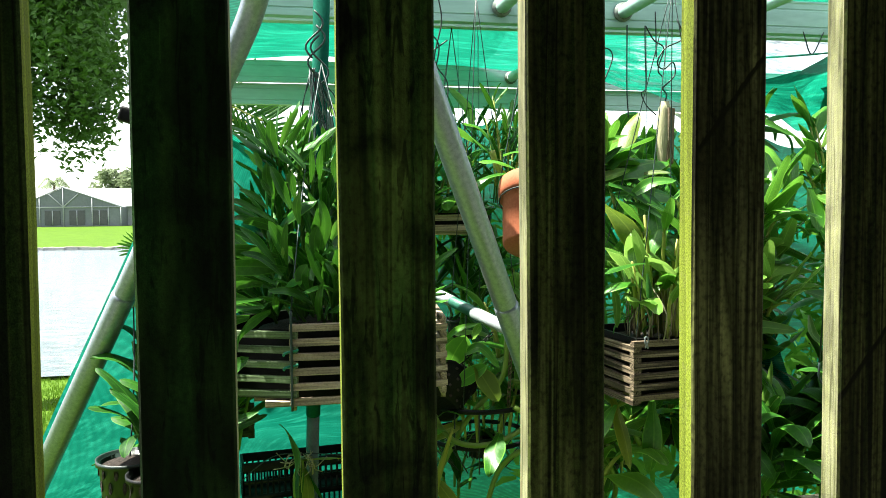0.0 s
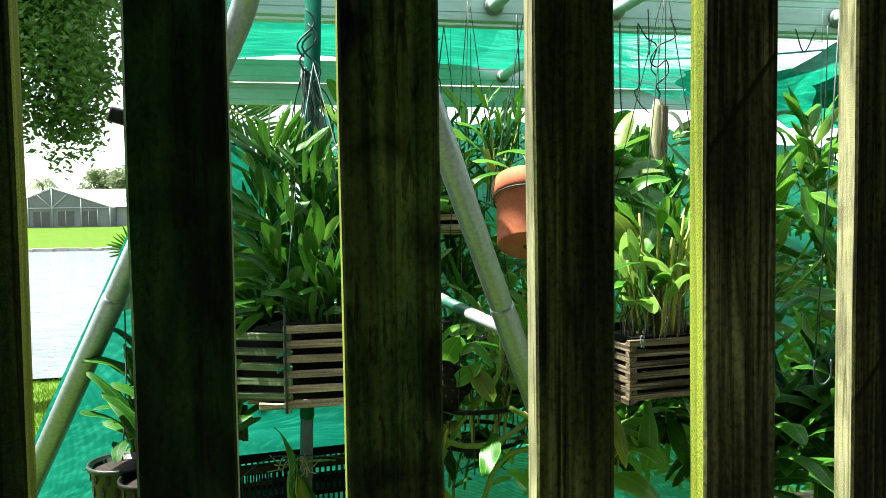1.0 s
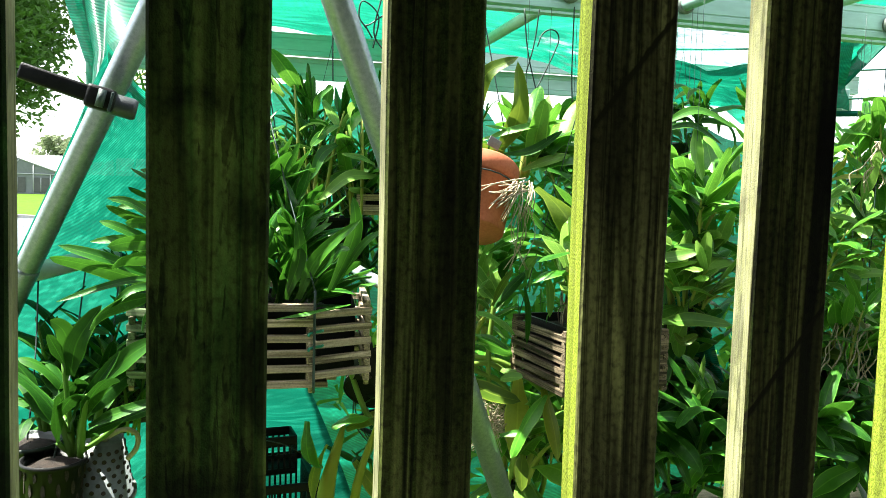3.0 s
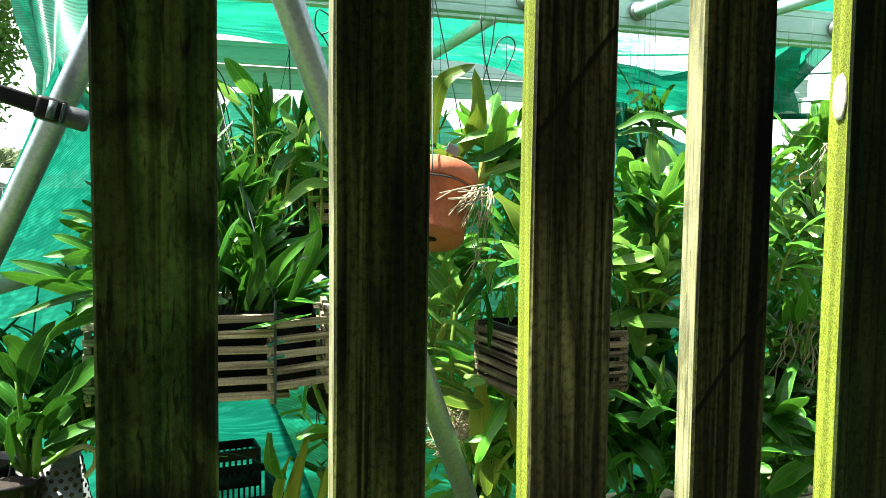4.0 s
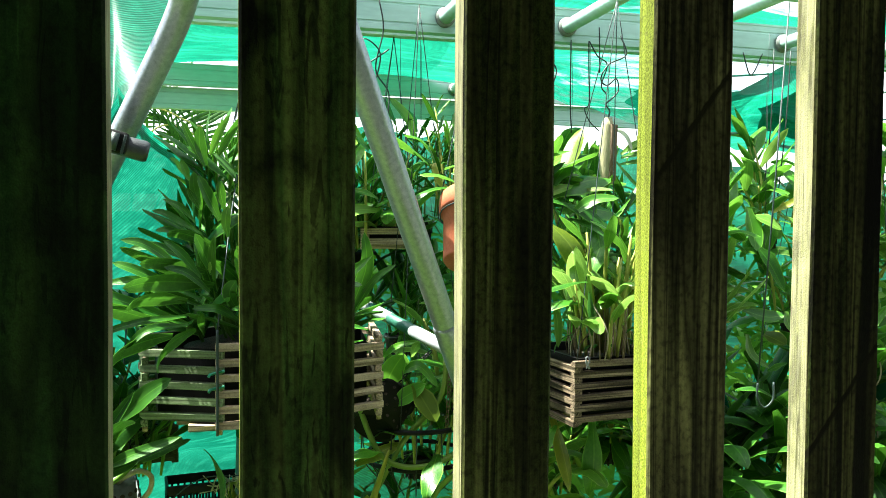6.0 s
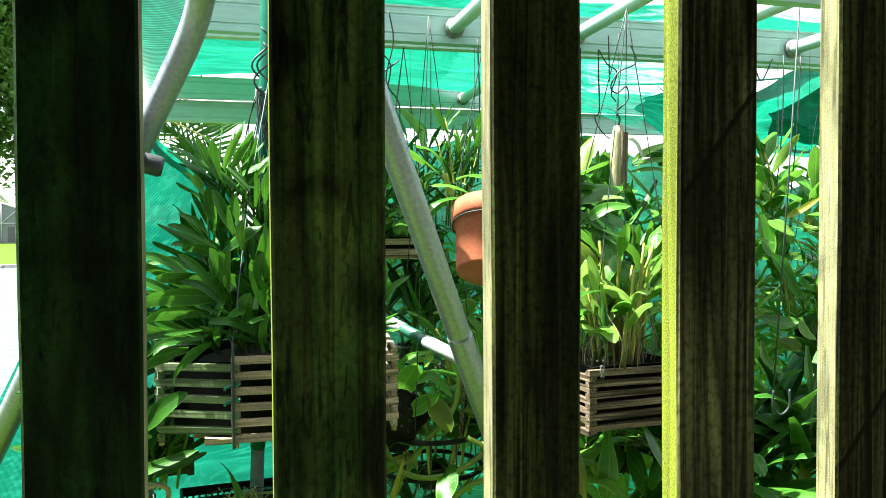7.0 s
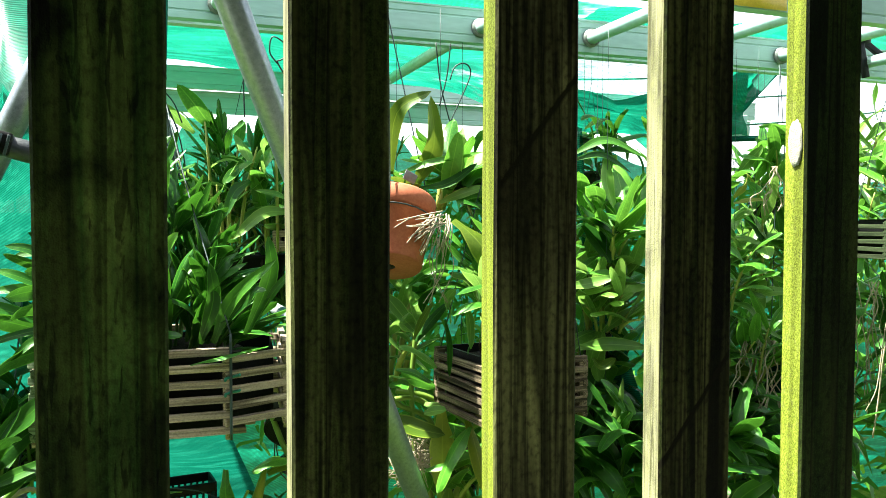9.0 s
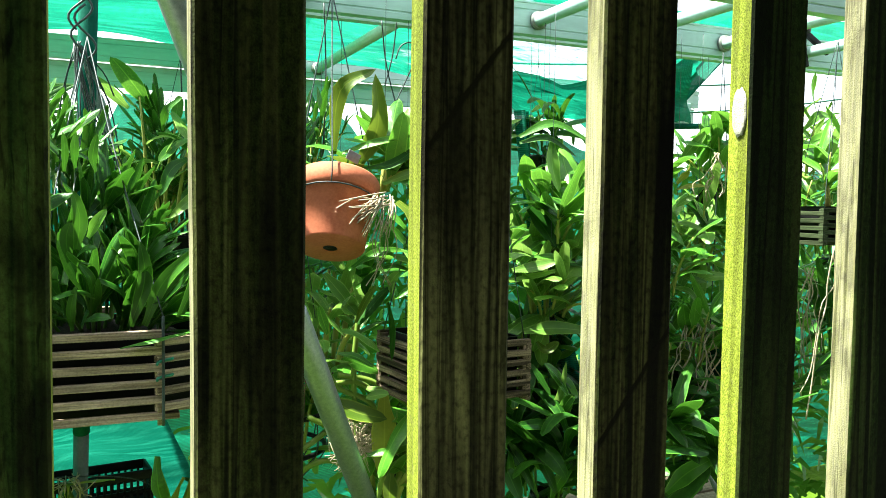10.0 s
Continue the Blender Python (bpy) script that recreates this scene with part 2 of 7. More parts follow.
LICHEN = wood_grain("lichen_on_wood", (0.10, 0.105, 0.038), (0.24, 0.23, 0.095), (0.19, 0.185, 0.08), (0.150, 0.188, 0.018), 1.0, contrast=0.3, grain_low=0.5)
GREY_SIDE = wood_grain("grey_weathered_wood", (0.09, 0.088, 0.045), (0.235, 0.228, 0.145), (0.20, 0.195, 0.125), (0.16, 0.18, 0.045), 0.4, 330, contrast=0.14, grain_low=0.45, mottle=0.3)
WHITE_LICHEN = speckled("white_lichen", (0.20, 0.22, 0.12), (0.50, 0.50, 0.44), 320, 0.9, 0, 0.8, 0.001)
STEEL = speckled("galvanised_steel", (0.17, 0.20, 0.235), (0.34, 0.38, 0.43), 150, 0.33, 0.5, 0.25, 0.0006)
PALE_STEEL = speckled("pale_painted_pipe", (0.09, 0.125, 0.115), (0.17, 0.215, 0.20), 30, 0.45, 0.2, 0.15, 0.0006)
GREEN_PIPE = speckled("green_painted_pipe", (0.003, 0.062, 0.040), (0.008, 0.105, 0.070), 40, 0.8)
GREEN_PIPE.node_tree.nodes["Principled BSDF"].inputs["Specular IOR Level"].default_value = 0.03
GREEN_STRIPE = speckled("dark_green_paint", (0.015, 0.09, 0.06), (0.03, 0.15, 0.1), 60, 0.4)
WHITE_PAINT = speckled("white_pipe_paint", (0.24, 0.28, 0.28), (0.36, 0.40, 0.40), 60, 0.4)
RAIL = speckled("dull_aluminium", (0.31, 0.52, 0.44), (0.43, 0.64, 0.57), 14, 0.5, 0.1, 0.12, 0.0006, (0.2, 1, 1))
RAIL_PALE = speckled("pale_aluminium", (0.42, 0.58, 0.52), (0.55, 0.70, 0.64), 14, 0.5, 0.05, 0.12, 0.0006, (0.2, 1, 1))
COLLAR = speckled("stained_grey_collar", (0.10, 0.12, 0.10), (0.22, 0.26, 0.23), 40, 0.55, 0.2)
YELLOW = speckled("yellow_sticker", (0.7, 0.5, 0.04), (0.85, 0.62, 0.08), 60, 0.5)
BLACK = speckled("black_plastic", (0.003, 0.0035, 0.0035), (0.011, 0.012, 0.012), 60, 0.45)
BLACK.node_tree.nodes["Principled BSDF"].inputs["Specular IOR Level"].default_value = 0.15
JAW = speckled("dark_grey_rubber", (0.018, 0.024, 0.028), (0.040, 0.050, 0.056), 90, 0.5)
DARK_GREEN_PLASTIC = speckled("dark_green_plastic", (0.004, 0.012, 0.009), (0.008, 0.024, 0.018), 60, 0.4)
WHITE_PLASTIC = speckled("grey_white_plastic", (0.15, 0.175, 0.18), (0.23, 0.26, 0.265), 30, 0.5)
TERRACOTTA = speckled("terracotta", (0.36, 0.085, 0.03), (0.52, 0.16, 0.07), 30, 0.8, 0, 0.25, 0.001)
SLAT = wood_grain("basket_slat_wood", (0.22, 0.17, 0.11), (0.50, 0.41, 0.30), (0.45, 0.385, 0.29), (0.12, 0.15, 0.07), 0.2, 90, contrast=0.3, along="x")
SLAT_OLD = wood_grain("dark_basket_slat_wood", (0.085, 0.062, 0.040), (0.26, 0.195, 0.14), (0.22, 0.17, 0.13), (0.07, 0.10, 0.035), 0.35, 90, contrast=0.45, along="x")
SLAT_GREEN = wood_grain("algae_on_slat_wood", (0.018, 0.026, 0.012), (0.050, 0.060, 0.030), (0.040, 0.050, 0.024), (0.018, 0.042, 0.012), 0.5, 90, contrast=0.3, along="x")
SLAT_ALGAE = wood_grain("grey_green_slat_wood", (0.09, 0.13, 0.065), (0.25, 0.31, 0.18), (0.20, 0.26, 0.145), (0.07, 0.15, 0.045), 0.45, 90, contrast=0.3, along="x")
BARK = speckled("bark", (0.07, 0.045, 0.025), (0.25, 0.19, 0.11), 40, 0.9, 0, 0.8, 0.006, (1, 1, 0.25))
PALE_BARK = speckled("pale_slab_wood", (0.30, 0.30, 0.16), (0.50, 0.48, 0.28), 50, 0.9, 0, 0.6, 0.003, (1, 1, 0.2))
COMPOST = speckled("bark_compost", (0.008, 0.006, 0.004), (0.07, 0.045, 0.03), 120, 0.9, 0, 1.0, 0.01)
WIRE = speckled("grey_wire", (0.012, 0.03, 0.028), (0.04, 0.07, 0.066), 90, 0.5, 0.1)
DARK_WIRE = speckled("dark_wire", (0.010, 0.018, 0.016), (0.03, 0.05, 0.045), 90, 0.5, 0.2)
TIE = speckled("green_twist_tie", (0.0, 0.16, 0.09), (0.01, 0.25, 0.15), 90, 0.4)
ROOT = speckled("aerial_root", (0.24, 0.20, 0.12), (0.46, 0.40, 0.28), 120, 0.8)
CANE = leafy("orchid_cane", (0.09, 0.13, 0.02), (0.22, 0.27, 0.05), (0.34, 0.36, 0.08), 0.1, 0.5)
VINE = leafy("vine_stem", (0.045, 0.11, 0.012), (0.10, 0.19, 0.022), (0.17, 0.26, 0.04), 0.1, 0.45)
GREEN_CANE = leafy("green_cane", (0.02, 0.085, 0.01), (0.05, 0.15, 0.015), (0.09, 0.2, 0.02), 0.1, 0.5)
LEAF = leafy("strap_leaf", (0.008, 0.060, 0.006), (0.023, 0.126, 0.011), (0.085, 0.255, 0.020), 0.20, 0.34, 0.30)
BROAD = leafy("broad_leaf", (0.020, 0.108, 0.010), (0.062, 0.235, 0.020), (0.17, 0.39, 0.045), 0.33, 0.30)
PALE = leafy("pale_leaf", (0.052, 0.165, 0.018), (0.130, 0.295, 0.042), (0.27, 0.44, 0.09), 0.36, 0.32)
DEEP = leafy("deep_green_leaf", (0.009, 0.060, 0.006), (0.024, 0.112, 0.010), (0.075, 0.225, 0.020), 0.22, 0.42, 0.27)
YELLOWED = leafy("yellowing_leaf", (0.15, 0.20, 0.018), (0.25, 0.30, 0.028), (0.36, 0.38, 0.05), 0.35, 0.4)
CLOTH = cloth("green_shade_cloth", (0.002, 0.165, 0.096), 60.0, 0.013)
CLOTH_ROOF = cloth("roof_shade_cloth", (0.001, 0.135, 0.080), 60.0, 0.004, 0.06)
CLOTH_WORN = cloth("worn_shade_cloth", (0.002, 0.16, 0.098), 60.0, 0.008, 0.1, 0.55, 0.6)
CLOTH_SWAG = cloth("loose_shade_cloth", (0.0015, 0.155, 0.092), 70.0, 0.010, 0.1)
# same cloth in a darker colour: the side panel's shade is put into it
CLOTH_SHADED = cloth("shaded_side_cloth", (0.001, 0.088, 0.056), 110.0, 0.006)
# finer-ribbed brighter copy of the cloth, with sunlight put into its colour
CLOTH_LIT = cloth("sunlit_knitted_cloth", (0.003, 0.21, 0.13), 80.0, 0.006, 0.7, 0.36)
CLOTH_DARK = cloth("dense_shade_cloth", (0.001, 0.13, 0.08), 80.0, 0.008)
CONCRETE = speckled("concrete", (0.28, 0.27, 0.25), (0.40, 0.39, 0.36), 6, 0.9)
STUCCO = speckled("dim_stucco", (0.10, 0.095, 0.08), (0.16, 0.15, 0.13), 8, 0.9, 0, 0.5, 0.004)
LAWN = speckled("lawn", (0.032, 0.075, 0.004), (0.075, 0.14, 0.009), 1.2, 0.9, 0, 0.6, 0.05, (1, 1, 1), 14)
LAWN.node_tree.nodes["Principled BSDF"].inputs["Specular IOR Level"].default_value = 0.08
GRASS = leafy("grass_blade", (0.022, 0.075, 0.004), (0.05, 0.125, 0.007), (0.09, 0.17, 0.014), 0.3, 0.7, 0.1, 0.0)
SHINGLE = speckled("pale_roof_tile", (0.30, 0.33, 0.35), (0.38, 0.41, 0.43), 1.0, 0.8)
SCREEN = speckled("grey_screen_mesh", (0.10, 0.115, 0.12), (0.15, 0.17, 0.175), 0.6, 0.7)
FRAME_GREY = speckled("grey_aluminium_frame", (0.26, 0.28, 0.29), (0.36, 0.38, 0.39), 1.0, 0.5)
DARK_GLASS = speckled("dark_glass", (0.03, 0.035, 0.04), (0.06, 0.065, 0.07), 0.8, 0.15)
FAR_WALL = speckled("pale_stucco", (0.26, 0.28, 0.29), (0.34, 0.36, 0.36), 0.5, 0.9)
TREE_LEAF = leafy("tree_leaf", (0.012, 0.045, 0.006), (0.028, 0.085, 0.010), (0.065, 0.15, 0.018), 0.35, 0.6)
# distance haze is mixed into this pale leaf colour
HAZED_LEAF = leafy("hazed_far_foliage", (0.07, 0.10, 0.05), (0.12, 0.16, 0.085), (0.18, 0.22, 0.12), 0.25, 0.8, 0.2)

WATER, wnn, wll, wbb = material("lake_water")
wbb.inputs["Base Color"].default_value = (0.10, 0.13, 0.14, 1)
wbb.inputs["Roughness"].default_value = 0.14
wbb.inputs["IOR"].default_value = 1.33
wv = noise_node(wnn, wll, 1.1, 6, (0.45, 1.3, 1), 0.62)
bump(wnn, wll, wv.outputs[0], 1.0, 0.55, wbb)


# ---- builders ----
def part(name, bm, mat, parent=None, label="", smooth=True):
    me = bpy.data.meshes.new(name)
    bm.to_mesh(me)
    bm.free()
    for m in mat if isinstance(mat, (list, tuple)) else [mat]:
        me.materials.append(m)
    if smooth:
        for p in me.polygons:
            p.use_smooth = True
    ob = new(name, me)
    if parent is not None:
        ob.parent = parent
    return tagged(ob, label)


def shared(name, me, parent, m=None):
    ob = new(name, me)
    ob.parent = parent
    if m is not None:
        ob.matrix_basis = m
    return ob


def thing(name, place, label, category, group="", kind="", rot=(0, 0, 0)):
    ob = new(name)
    ob.matrix_basis = pose(*place, *rot)
    ob.empty_display_size = 0.05
    return tagged(ob, label, category, group, kind)


def add_box(bm, size, m=None, bevel=0.0, mat=0):
    r = bmesh.ops.create_cube(bm, size=1.0, matrix=(m or Matrix()) @ Matrix.Diagonal((*size, 1)))
    faces = {f for v in r["verts"] for f in v.link_faces}
    for f in faces:
        f.material_index = mat
    if bevel:
        edges = {e for v in r["verts"] for e in v.link_edges}
        bmesh.ops.bevel(bm, geom=list(edges), offset=bevel, segments=2, affect="EDGES", profile=0.6)
    return bm


def box(size, m=None, bevel=0.0):
    return add_box(bmesh.new(), size, m, bevel)


def add_tube(bm, points, radius, sides=10, taper=None, mat=0, caps=True):
    """A round bar along points; taper gives the radius at each point."""
    pts = [Vector(p) for p in points]
    rings, prev = [], None
    for i, p in enumerate(pts):
        d = (pts[min(i + 1, len(pts) - 1)] - pts[max(i - 1, 0)]).normalized()
        if prev is None:
            side = d.orthogonal().normalized()
        else:
            side = (prev - d * prev.dot(d))
            side = side.normalized() if side.length > 1e-6 else d.orthogonal().normalized()
        prev, up, r = side, d.cross(side), taper[i] if taper else radius
        rings.append([bm.verts.new(p + r * (math.cos(a) * side + math.sin(a) * up)) for a in (2 * math.pi * k / sides for k in range(sides))])
    for a, b in zip(rings, rings[1:]):
        for k in range(sides):
            bm.faces.new((a[k], a[(k + 1) % sides], b[(k + 1) % sides], b[k])).material_index = mat
    if caps:
        bm.faces.new(rings[0][::-1]).material_index = mat
        bm.faces.new(rings[-1]).material_index = mat
    return bm


def tube(points, radius, sides=10, taper=None, caps=True):
    return add_tube(bmesh.new(), points, radius, sides, taper, 0, caps)


def spline(points, steps=8):
    """A smooth line through points."""
    p = [Vector(q) for q in points]
    p = [2 * p[0] - p[1], *p, 2 * p[-1] - p[-2]]
    out = []
    for i in range(1, len(p) - 2):
        for k in range(steps):
            t = k / steps
            a, b, c, d = p[i - 1 : i + 3]
            out.append(0.5 * (2 * b + (c - a) * t + (2 * a - 5 * b + 4 * c - d) * t * t + (3 * b - a - 3 * c + d) * t ** 3))
    return [*out, p[-2]]


def lathe(profile, sides=32):
    """A turned body from (radius, height) pairs."""
    bm, rings = bmesh.new(), []
    for r, z in profile:
        rings.append([bm.verts.new((r * math.cos(a), r * math.sin(a), z)) for a in (2 * math.pi * k / sides for k in range(sides))])
    for a, b in zip(rings, rings[1:]):
        for k in range(sides):
            bm.faces.new((a[k], a[(k + 1) % sides], b[(k + 1) % sides], b[k]))
    return bm


def sheet(fn, nu, nv, uv_scale, thick=0.0):
    """A sheet over a grid, with its uv in metres."""
    bm = bmesh.new()
    layer = bm.loops.layers.uv.new("UVMap")
    grid = [[bm.verts.new(fn(i / nu, j / nv)) for j in range(nv + 1)] for i in range(nu + 1)]
    for i in range(nu):
        for j in range(nv):
            f = bm.faces.new((grid[i][j], grid[i + 1][j], grid[i + 1][j + 1], grid[i][j + 1]))
            for loop, (a, b) in zip(f.loops, ((i, j), (i + 1, j), (i + 1, j + 1), (i, j + 1))):
                loop[layer].uv = (a / nu * uv_scale[0], b / nv * uv_scale[1])
    return bm


def ribbon(bm, rows):
    """Faces between rows of points laid across a leaf, with the uv across from -1 to 1 and along from 0 to 1."""
    layer = bm.loops.layers.uv.new("UVMap")
    rows = [[(u, bm.verts.new(p)) for u, p in r] for r in rows]
    n = len(rows) - 1
    for i, (a, b) in enumerate(zip(rows, rows[1:])):
        for k in range(len(a) - 1):
            f = bm.faces.new((a[k][1], b[k][1], b[k + 1][1], a[k + 1][1]))
            for loop, uv in zip(f.loops, ((a[k][0], i / n), (b[k][0], (i + 1) / n), (b[k + 1][0], (i + 1) / n), (a[k + 1][0], i / n))):
                loop[layer].uv = uv
    return bm


def leaf_mesh(name, mat, width, curl, fold, blunt=3.0, twist=0.0, segs=9):
    """One leaf of unit length that leaves the origin along z and bends over towards x; blunt rounds its tip."""
    rows, pos, ang, last = [], Vector((0, 0, 0)), 0.0, 0.0
    for i in range(segs + 1):
        t = 1 - (1 - i / segs) ** 1.35
        step, last = t - last, t
        ang += curl * step * (0.4 + 1.2 * t)
        pos = pos + Vector((math.sin(ang), 0, math.cos(ang))) * step
        rise = min(1.0, t / 0.42)
        w = 0.5 * width * (0.30 + 0.70 * rise * rise * (3 - 2 * rise)) * math.sqrt(max(0.0, 1 - t ** blunt)) + 0.003
        wave = 0.06 * width * math.sin(9 * t + 30 * width)
        side = Vector((0, 1, 0)) * math.cos(twist * t) + Vector((math.cos(ang), 0, -math.sin(ang))) * math.sin(twist * t)
        nrm = Vector((math.cos(ang), 0, -math.sin(ang)))
        rows.append([(u, pos + side * (w * u) + nrm * (fold * w * abs(u) ** 1.5 - wave * u)) for u in (-1, -0.55, 0, 0.55, 1)])
    me = bpy.data.meshes.new(name)
    bm = ribbon(bmesh.new(), rows)
    bm.to_mesh(me)
    bm.free()
    me.materials.append(mat)
    for p in me.polygons:
        p.use_smooth = True
    return me


def leaf_set(name, mat, width, curls, fold=0.25, blunt=3.0):
    return [leaf_mesh(name, mat, width * (0.85 + 0.1 * i), c, fold, blunt, 0.25 * (-1) ** i) for i, c in enumerate(curls)]


STRAPS = leaf_set("leaf", LEAF, 0.175, (0.1, 0.3, 0.55, 0.9), 0.55, 2.2)
WIDE_STRAPS = leaf_set("leaf", LEAF, 0.235, (0.1, 0.35, 0.6, 0.9), 0.5, 2.6)
DEEPS = leaf_set("leaf", DEEP, 0.19, (0.4, 0.8, 1.2, 1.7), 0.3, 3.0)
BROADS = leaf_set("leaf", BROAD, 0.31, (0.2, 0.5, 0.9, 1.4), 0.28, 3.2)
PALES = leaf_set("leaf", PALE, 0.29, (0.2, 0.5, 0.9, 1.4), 0.28, 3.4)
OVALS = leaf_set("leaf", BROAD, 0.44, (0.2, 0.6, 1.0, 1.6), 0.18, 2.4)
DARK_LEAF = leafy("dark_broad_leaf", (0.006, 0.040, 0.004), (0.015, 0.078, 0.007), (0.045, 0.15, 0.013), 0.15, 0.5, 0.12)
DEEP_BROADS = leaf_set("leaf", DARK_LEAF, 0.30, (0.3, 0.6, 0.9, 1.3), 0.22, 2.6)
LONGS = leaf_set("leaf", DEEP, 0.10, (0.5, 1.0, 1.6, 2.2), 0.35, 3.0)
YELLOWS = leaf_set("leaf", YELLOWED, 0.32, (0.3, 0.9, 1.4), 0.25, 2.6)
OLIVE = leafy("olive_leaf", (0.045, 0.10, 0.008), (0.10, 0.17, 0.014), (0.19, 0.26, 0.03), 0.3, 0.4, 0.3)
OLIVES = leaf_set("leaf", OLIVE, 0.33, (0.3, 1.2), 0.2, 3.6)


def turn_to(azimuth, tilt, roll=0.0):
    """A turn that leans the z axis by tilt towards the azimuth, radians."""
    return Matrix.Rotation(azimuth, 4, "Z") @ Matrix.Rotation(tilt, 4, "Y") @ Matrix.Rotation(roll, 4, "Z")


def put_leaf(rng, meshes, parent, base, azimuth, tilt, length, roll=0.0):
    shared("leaf", rng.choice(meshes), parent, Matrix.Translation(base) @ turn_to(azimuth, tilt, roll) @ Matrix.Scale(length, 4))


def leaf_to(rng, meshes, parent, base, tip, roll=1.5, grow=1.12):
    """A leaf from one point to another, in the parent's space."""
    d = Vector(tip) - Vector(base)
    put_leaf(rng, meshes, parent, base, math.atan2(d.y, d.x), d.angle(Vector((0, 0, 1))), d.length * grow, roll)


def arch_leaf(parent, mat, width, a, b, c, blunt=2.6, fold=0.22):
    """One large leaf along a smooth line through three places in the world, in a shallow fold."""
    here = Vector(parent.location)
    pts = [q - here for q in spline([a, b, c], 5)]
    rows, n = [], len(pts) - 1
    for i, q in enumerate(pts):
        t = i / n
        along = (pts[min(n, i + 1)] - pts[max(0, i - 1)]).normalized()
        face = Vector((0.15, -0.8, 0.6))
        side = along.cross(face).normalized()
        nrm = side.cross(along).normalized()
        rise = min(1.0, t / 0.45)
        w = 0.5 * width * (0.35 + 0.65 * rise * rise * (3 - 2 * rise)) * math.sqrt(max(0.0, 1 - t ** blunt)) + 0.0004
        rows.append([(s, q + side * (w * s) + nrm * (fold * w * s * s)) for s in (-1, -0.5, 0, 0.5, 1)])
    return part("leaf", ribbon(bmesh.new(), rows), mat, parent)


def cane_plant(seed, parent, base, n, height, spread, meshes, leaf_len, per_cane, cane_mat=CANE, cane_r=0.004, lean=0.6, up=0.75, aim=None):
    """Leafy canes that fan out of one place, with leaves in two ranks along each."""
    rng = random.Random(seed)
    bx, by, bz = base
    for c in range(n):
        az = 2 * math.pi * (c + rng.random()) / n if aim is None else aim[0] + rng.uniform(-aim[1], aim[1])
        q = rng.random()
        h, ln = height[0] + (height[1] - height[0]) * q, lean * (1 - 0.72 * q) * rng.uniform(0.35, 1.0)
        foot = Vector((bx + spread * rng.uniform(0.1, 1) * math.cos(az), by + spread * rng.uniform(0.1, 1) * math.sin(az), bz))
        pts = [foot + h * k / 5 * Vector((math.cos(az) * math.sin(ln * (0.4 + 0.7 * k / 5)), math.sin(az) * math.sin(ln * (0.4 + 0.7 * k / 5)), math.cos(ln * (0.4 + 0.7 * k / 5)))) for k in range(6)]
        part("cane", tube(pts, cane_r, 6, [cane_r * s for s in (0.8, 1.15, 1.2, 1.0, 0.8, 0.5)]), cane_mat, parent)
        plane = az + rng.uniform(-1.4, 1.4)
        count = rng.randint(*per_cane)
        for k in range(count):
            f = 0.25 + 0.75 * (k + 0.5) / count
            i = min(4, int(f * 5))
            at = pts[i].lerp(pts[i + 1], f * 5 - i)
            a = plane + math.pi * (k % 2) + rng.uniform(-0.5, 0.5)
            put_leaf(rng, meshes, parent, at, a, rng.uniform(0.25, 0.95) * (1.35 - up * f) + 0.1, rng.uniform(*leaf_len), rng.uniform(-0.3, 0.3))


def rosette(seed, parent, base, n, spread, meshes, leaf_len, tilt=(0.2, 1.4), centre=0.0, arc=math.pi):
    """Leaves that rise and arch out of one crown."""
    rng = random.Random(seed)
    for k in range(n):
        az = centre + rng.uniform(-arc, arc)
        r = spread * rng.random()
        at = Vector(base) + Vector((r * math.cos(az), r * math.sin(az), rng.uniform(0, 0.02)))
        put_leaf(rng, meshes, parent, at, az + rng.uniform(-0.3, 0.3), rng.uniform(*tilt), rng.uniform(*leaf_len), rng.uniform(-0.4, 0.4))


def hanger(parent, foot, top, name="hanger_wire", r=0.0014, mat=WIRE, sag=0.0):
    mid = (Vector(foot) + Vector(top)) / 2 + Vector((sag, 0, 0))
    return part(name, tube(spline([foot, mid, top], 6), r, 6), mat, parent)


# ---- ground, lake and far shore ----
def ground_z(x, y):
    if y < 4:
        return 0.0
    if y < 13.2:
        t = (y - 4) / 9.2
        return -1.0 * t * t * (3 - 2 * t) if y < 12.4 else -1.0
    if y < 54:
        return -2.0
    if y < 57:
        return -2.0 + 1.2 * (y - 54) / 3
    if y < 100:
        return -0.8 + 0.8 * (y - 57) / 43
    return 0.0


bm = bmesh.new()
ys = [-600, -60, -8, -2, 0, 2, 4, 5, 6, 7, 8, 9, 10, 11, 12, 12.4, 12.9, 13.3, 20, 40, 54, 56, 56.8, 57.2, 62, 75, 90, 100, 130, 250, 700, 1500]
xs = [-1500, -300, -80, -40, -20, -10, -6, -3, 0, 3, 8, 20, 60, 300, 1500]
grid = [[bm.verts.new((x, y, ground_z(x, y) + (0.04 * noise.noise((x * 0.7, y * 0.7, 0)) if 4.5 < y < 12 else 0))) for y in ys] for x in xs]
for i in range(len(xs) - 1):
    for j in range(len(ys) - 1):
        bm.faces.new((grid[i][j], grid[i + 1][j], grid[i + 1][j + 1], grid[i][j + 1]))
tagged(part("ground", bm, LAWN), "green mown lawn sloping to a lake", "lawn", kind="structure")
bm = bmesh.new()
bmesh.ops.create_grid(bm, x_segments=1, y_segments=1, size=0.5, matrix=Matrix.Translation((0, 34.6, -0.93)) @ Matrix.Diagonal((2400, 44.6, 1, 1)))
tagged(part("water", bm, WATER), "bright rippled lake water between two lawns", "lake", kind="structure")

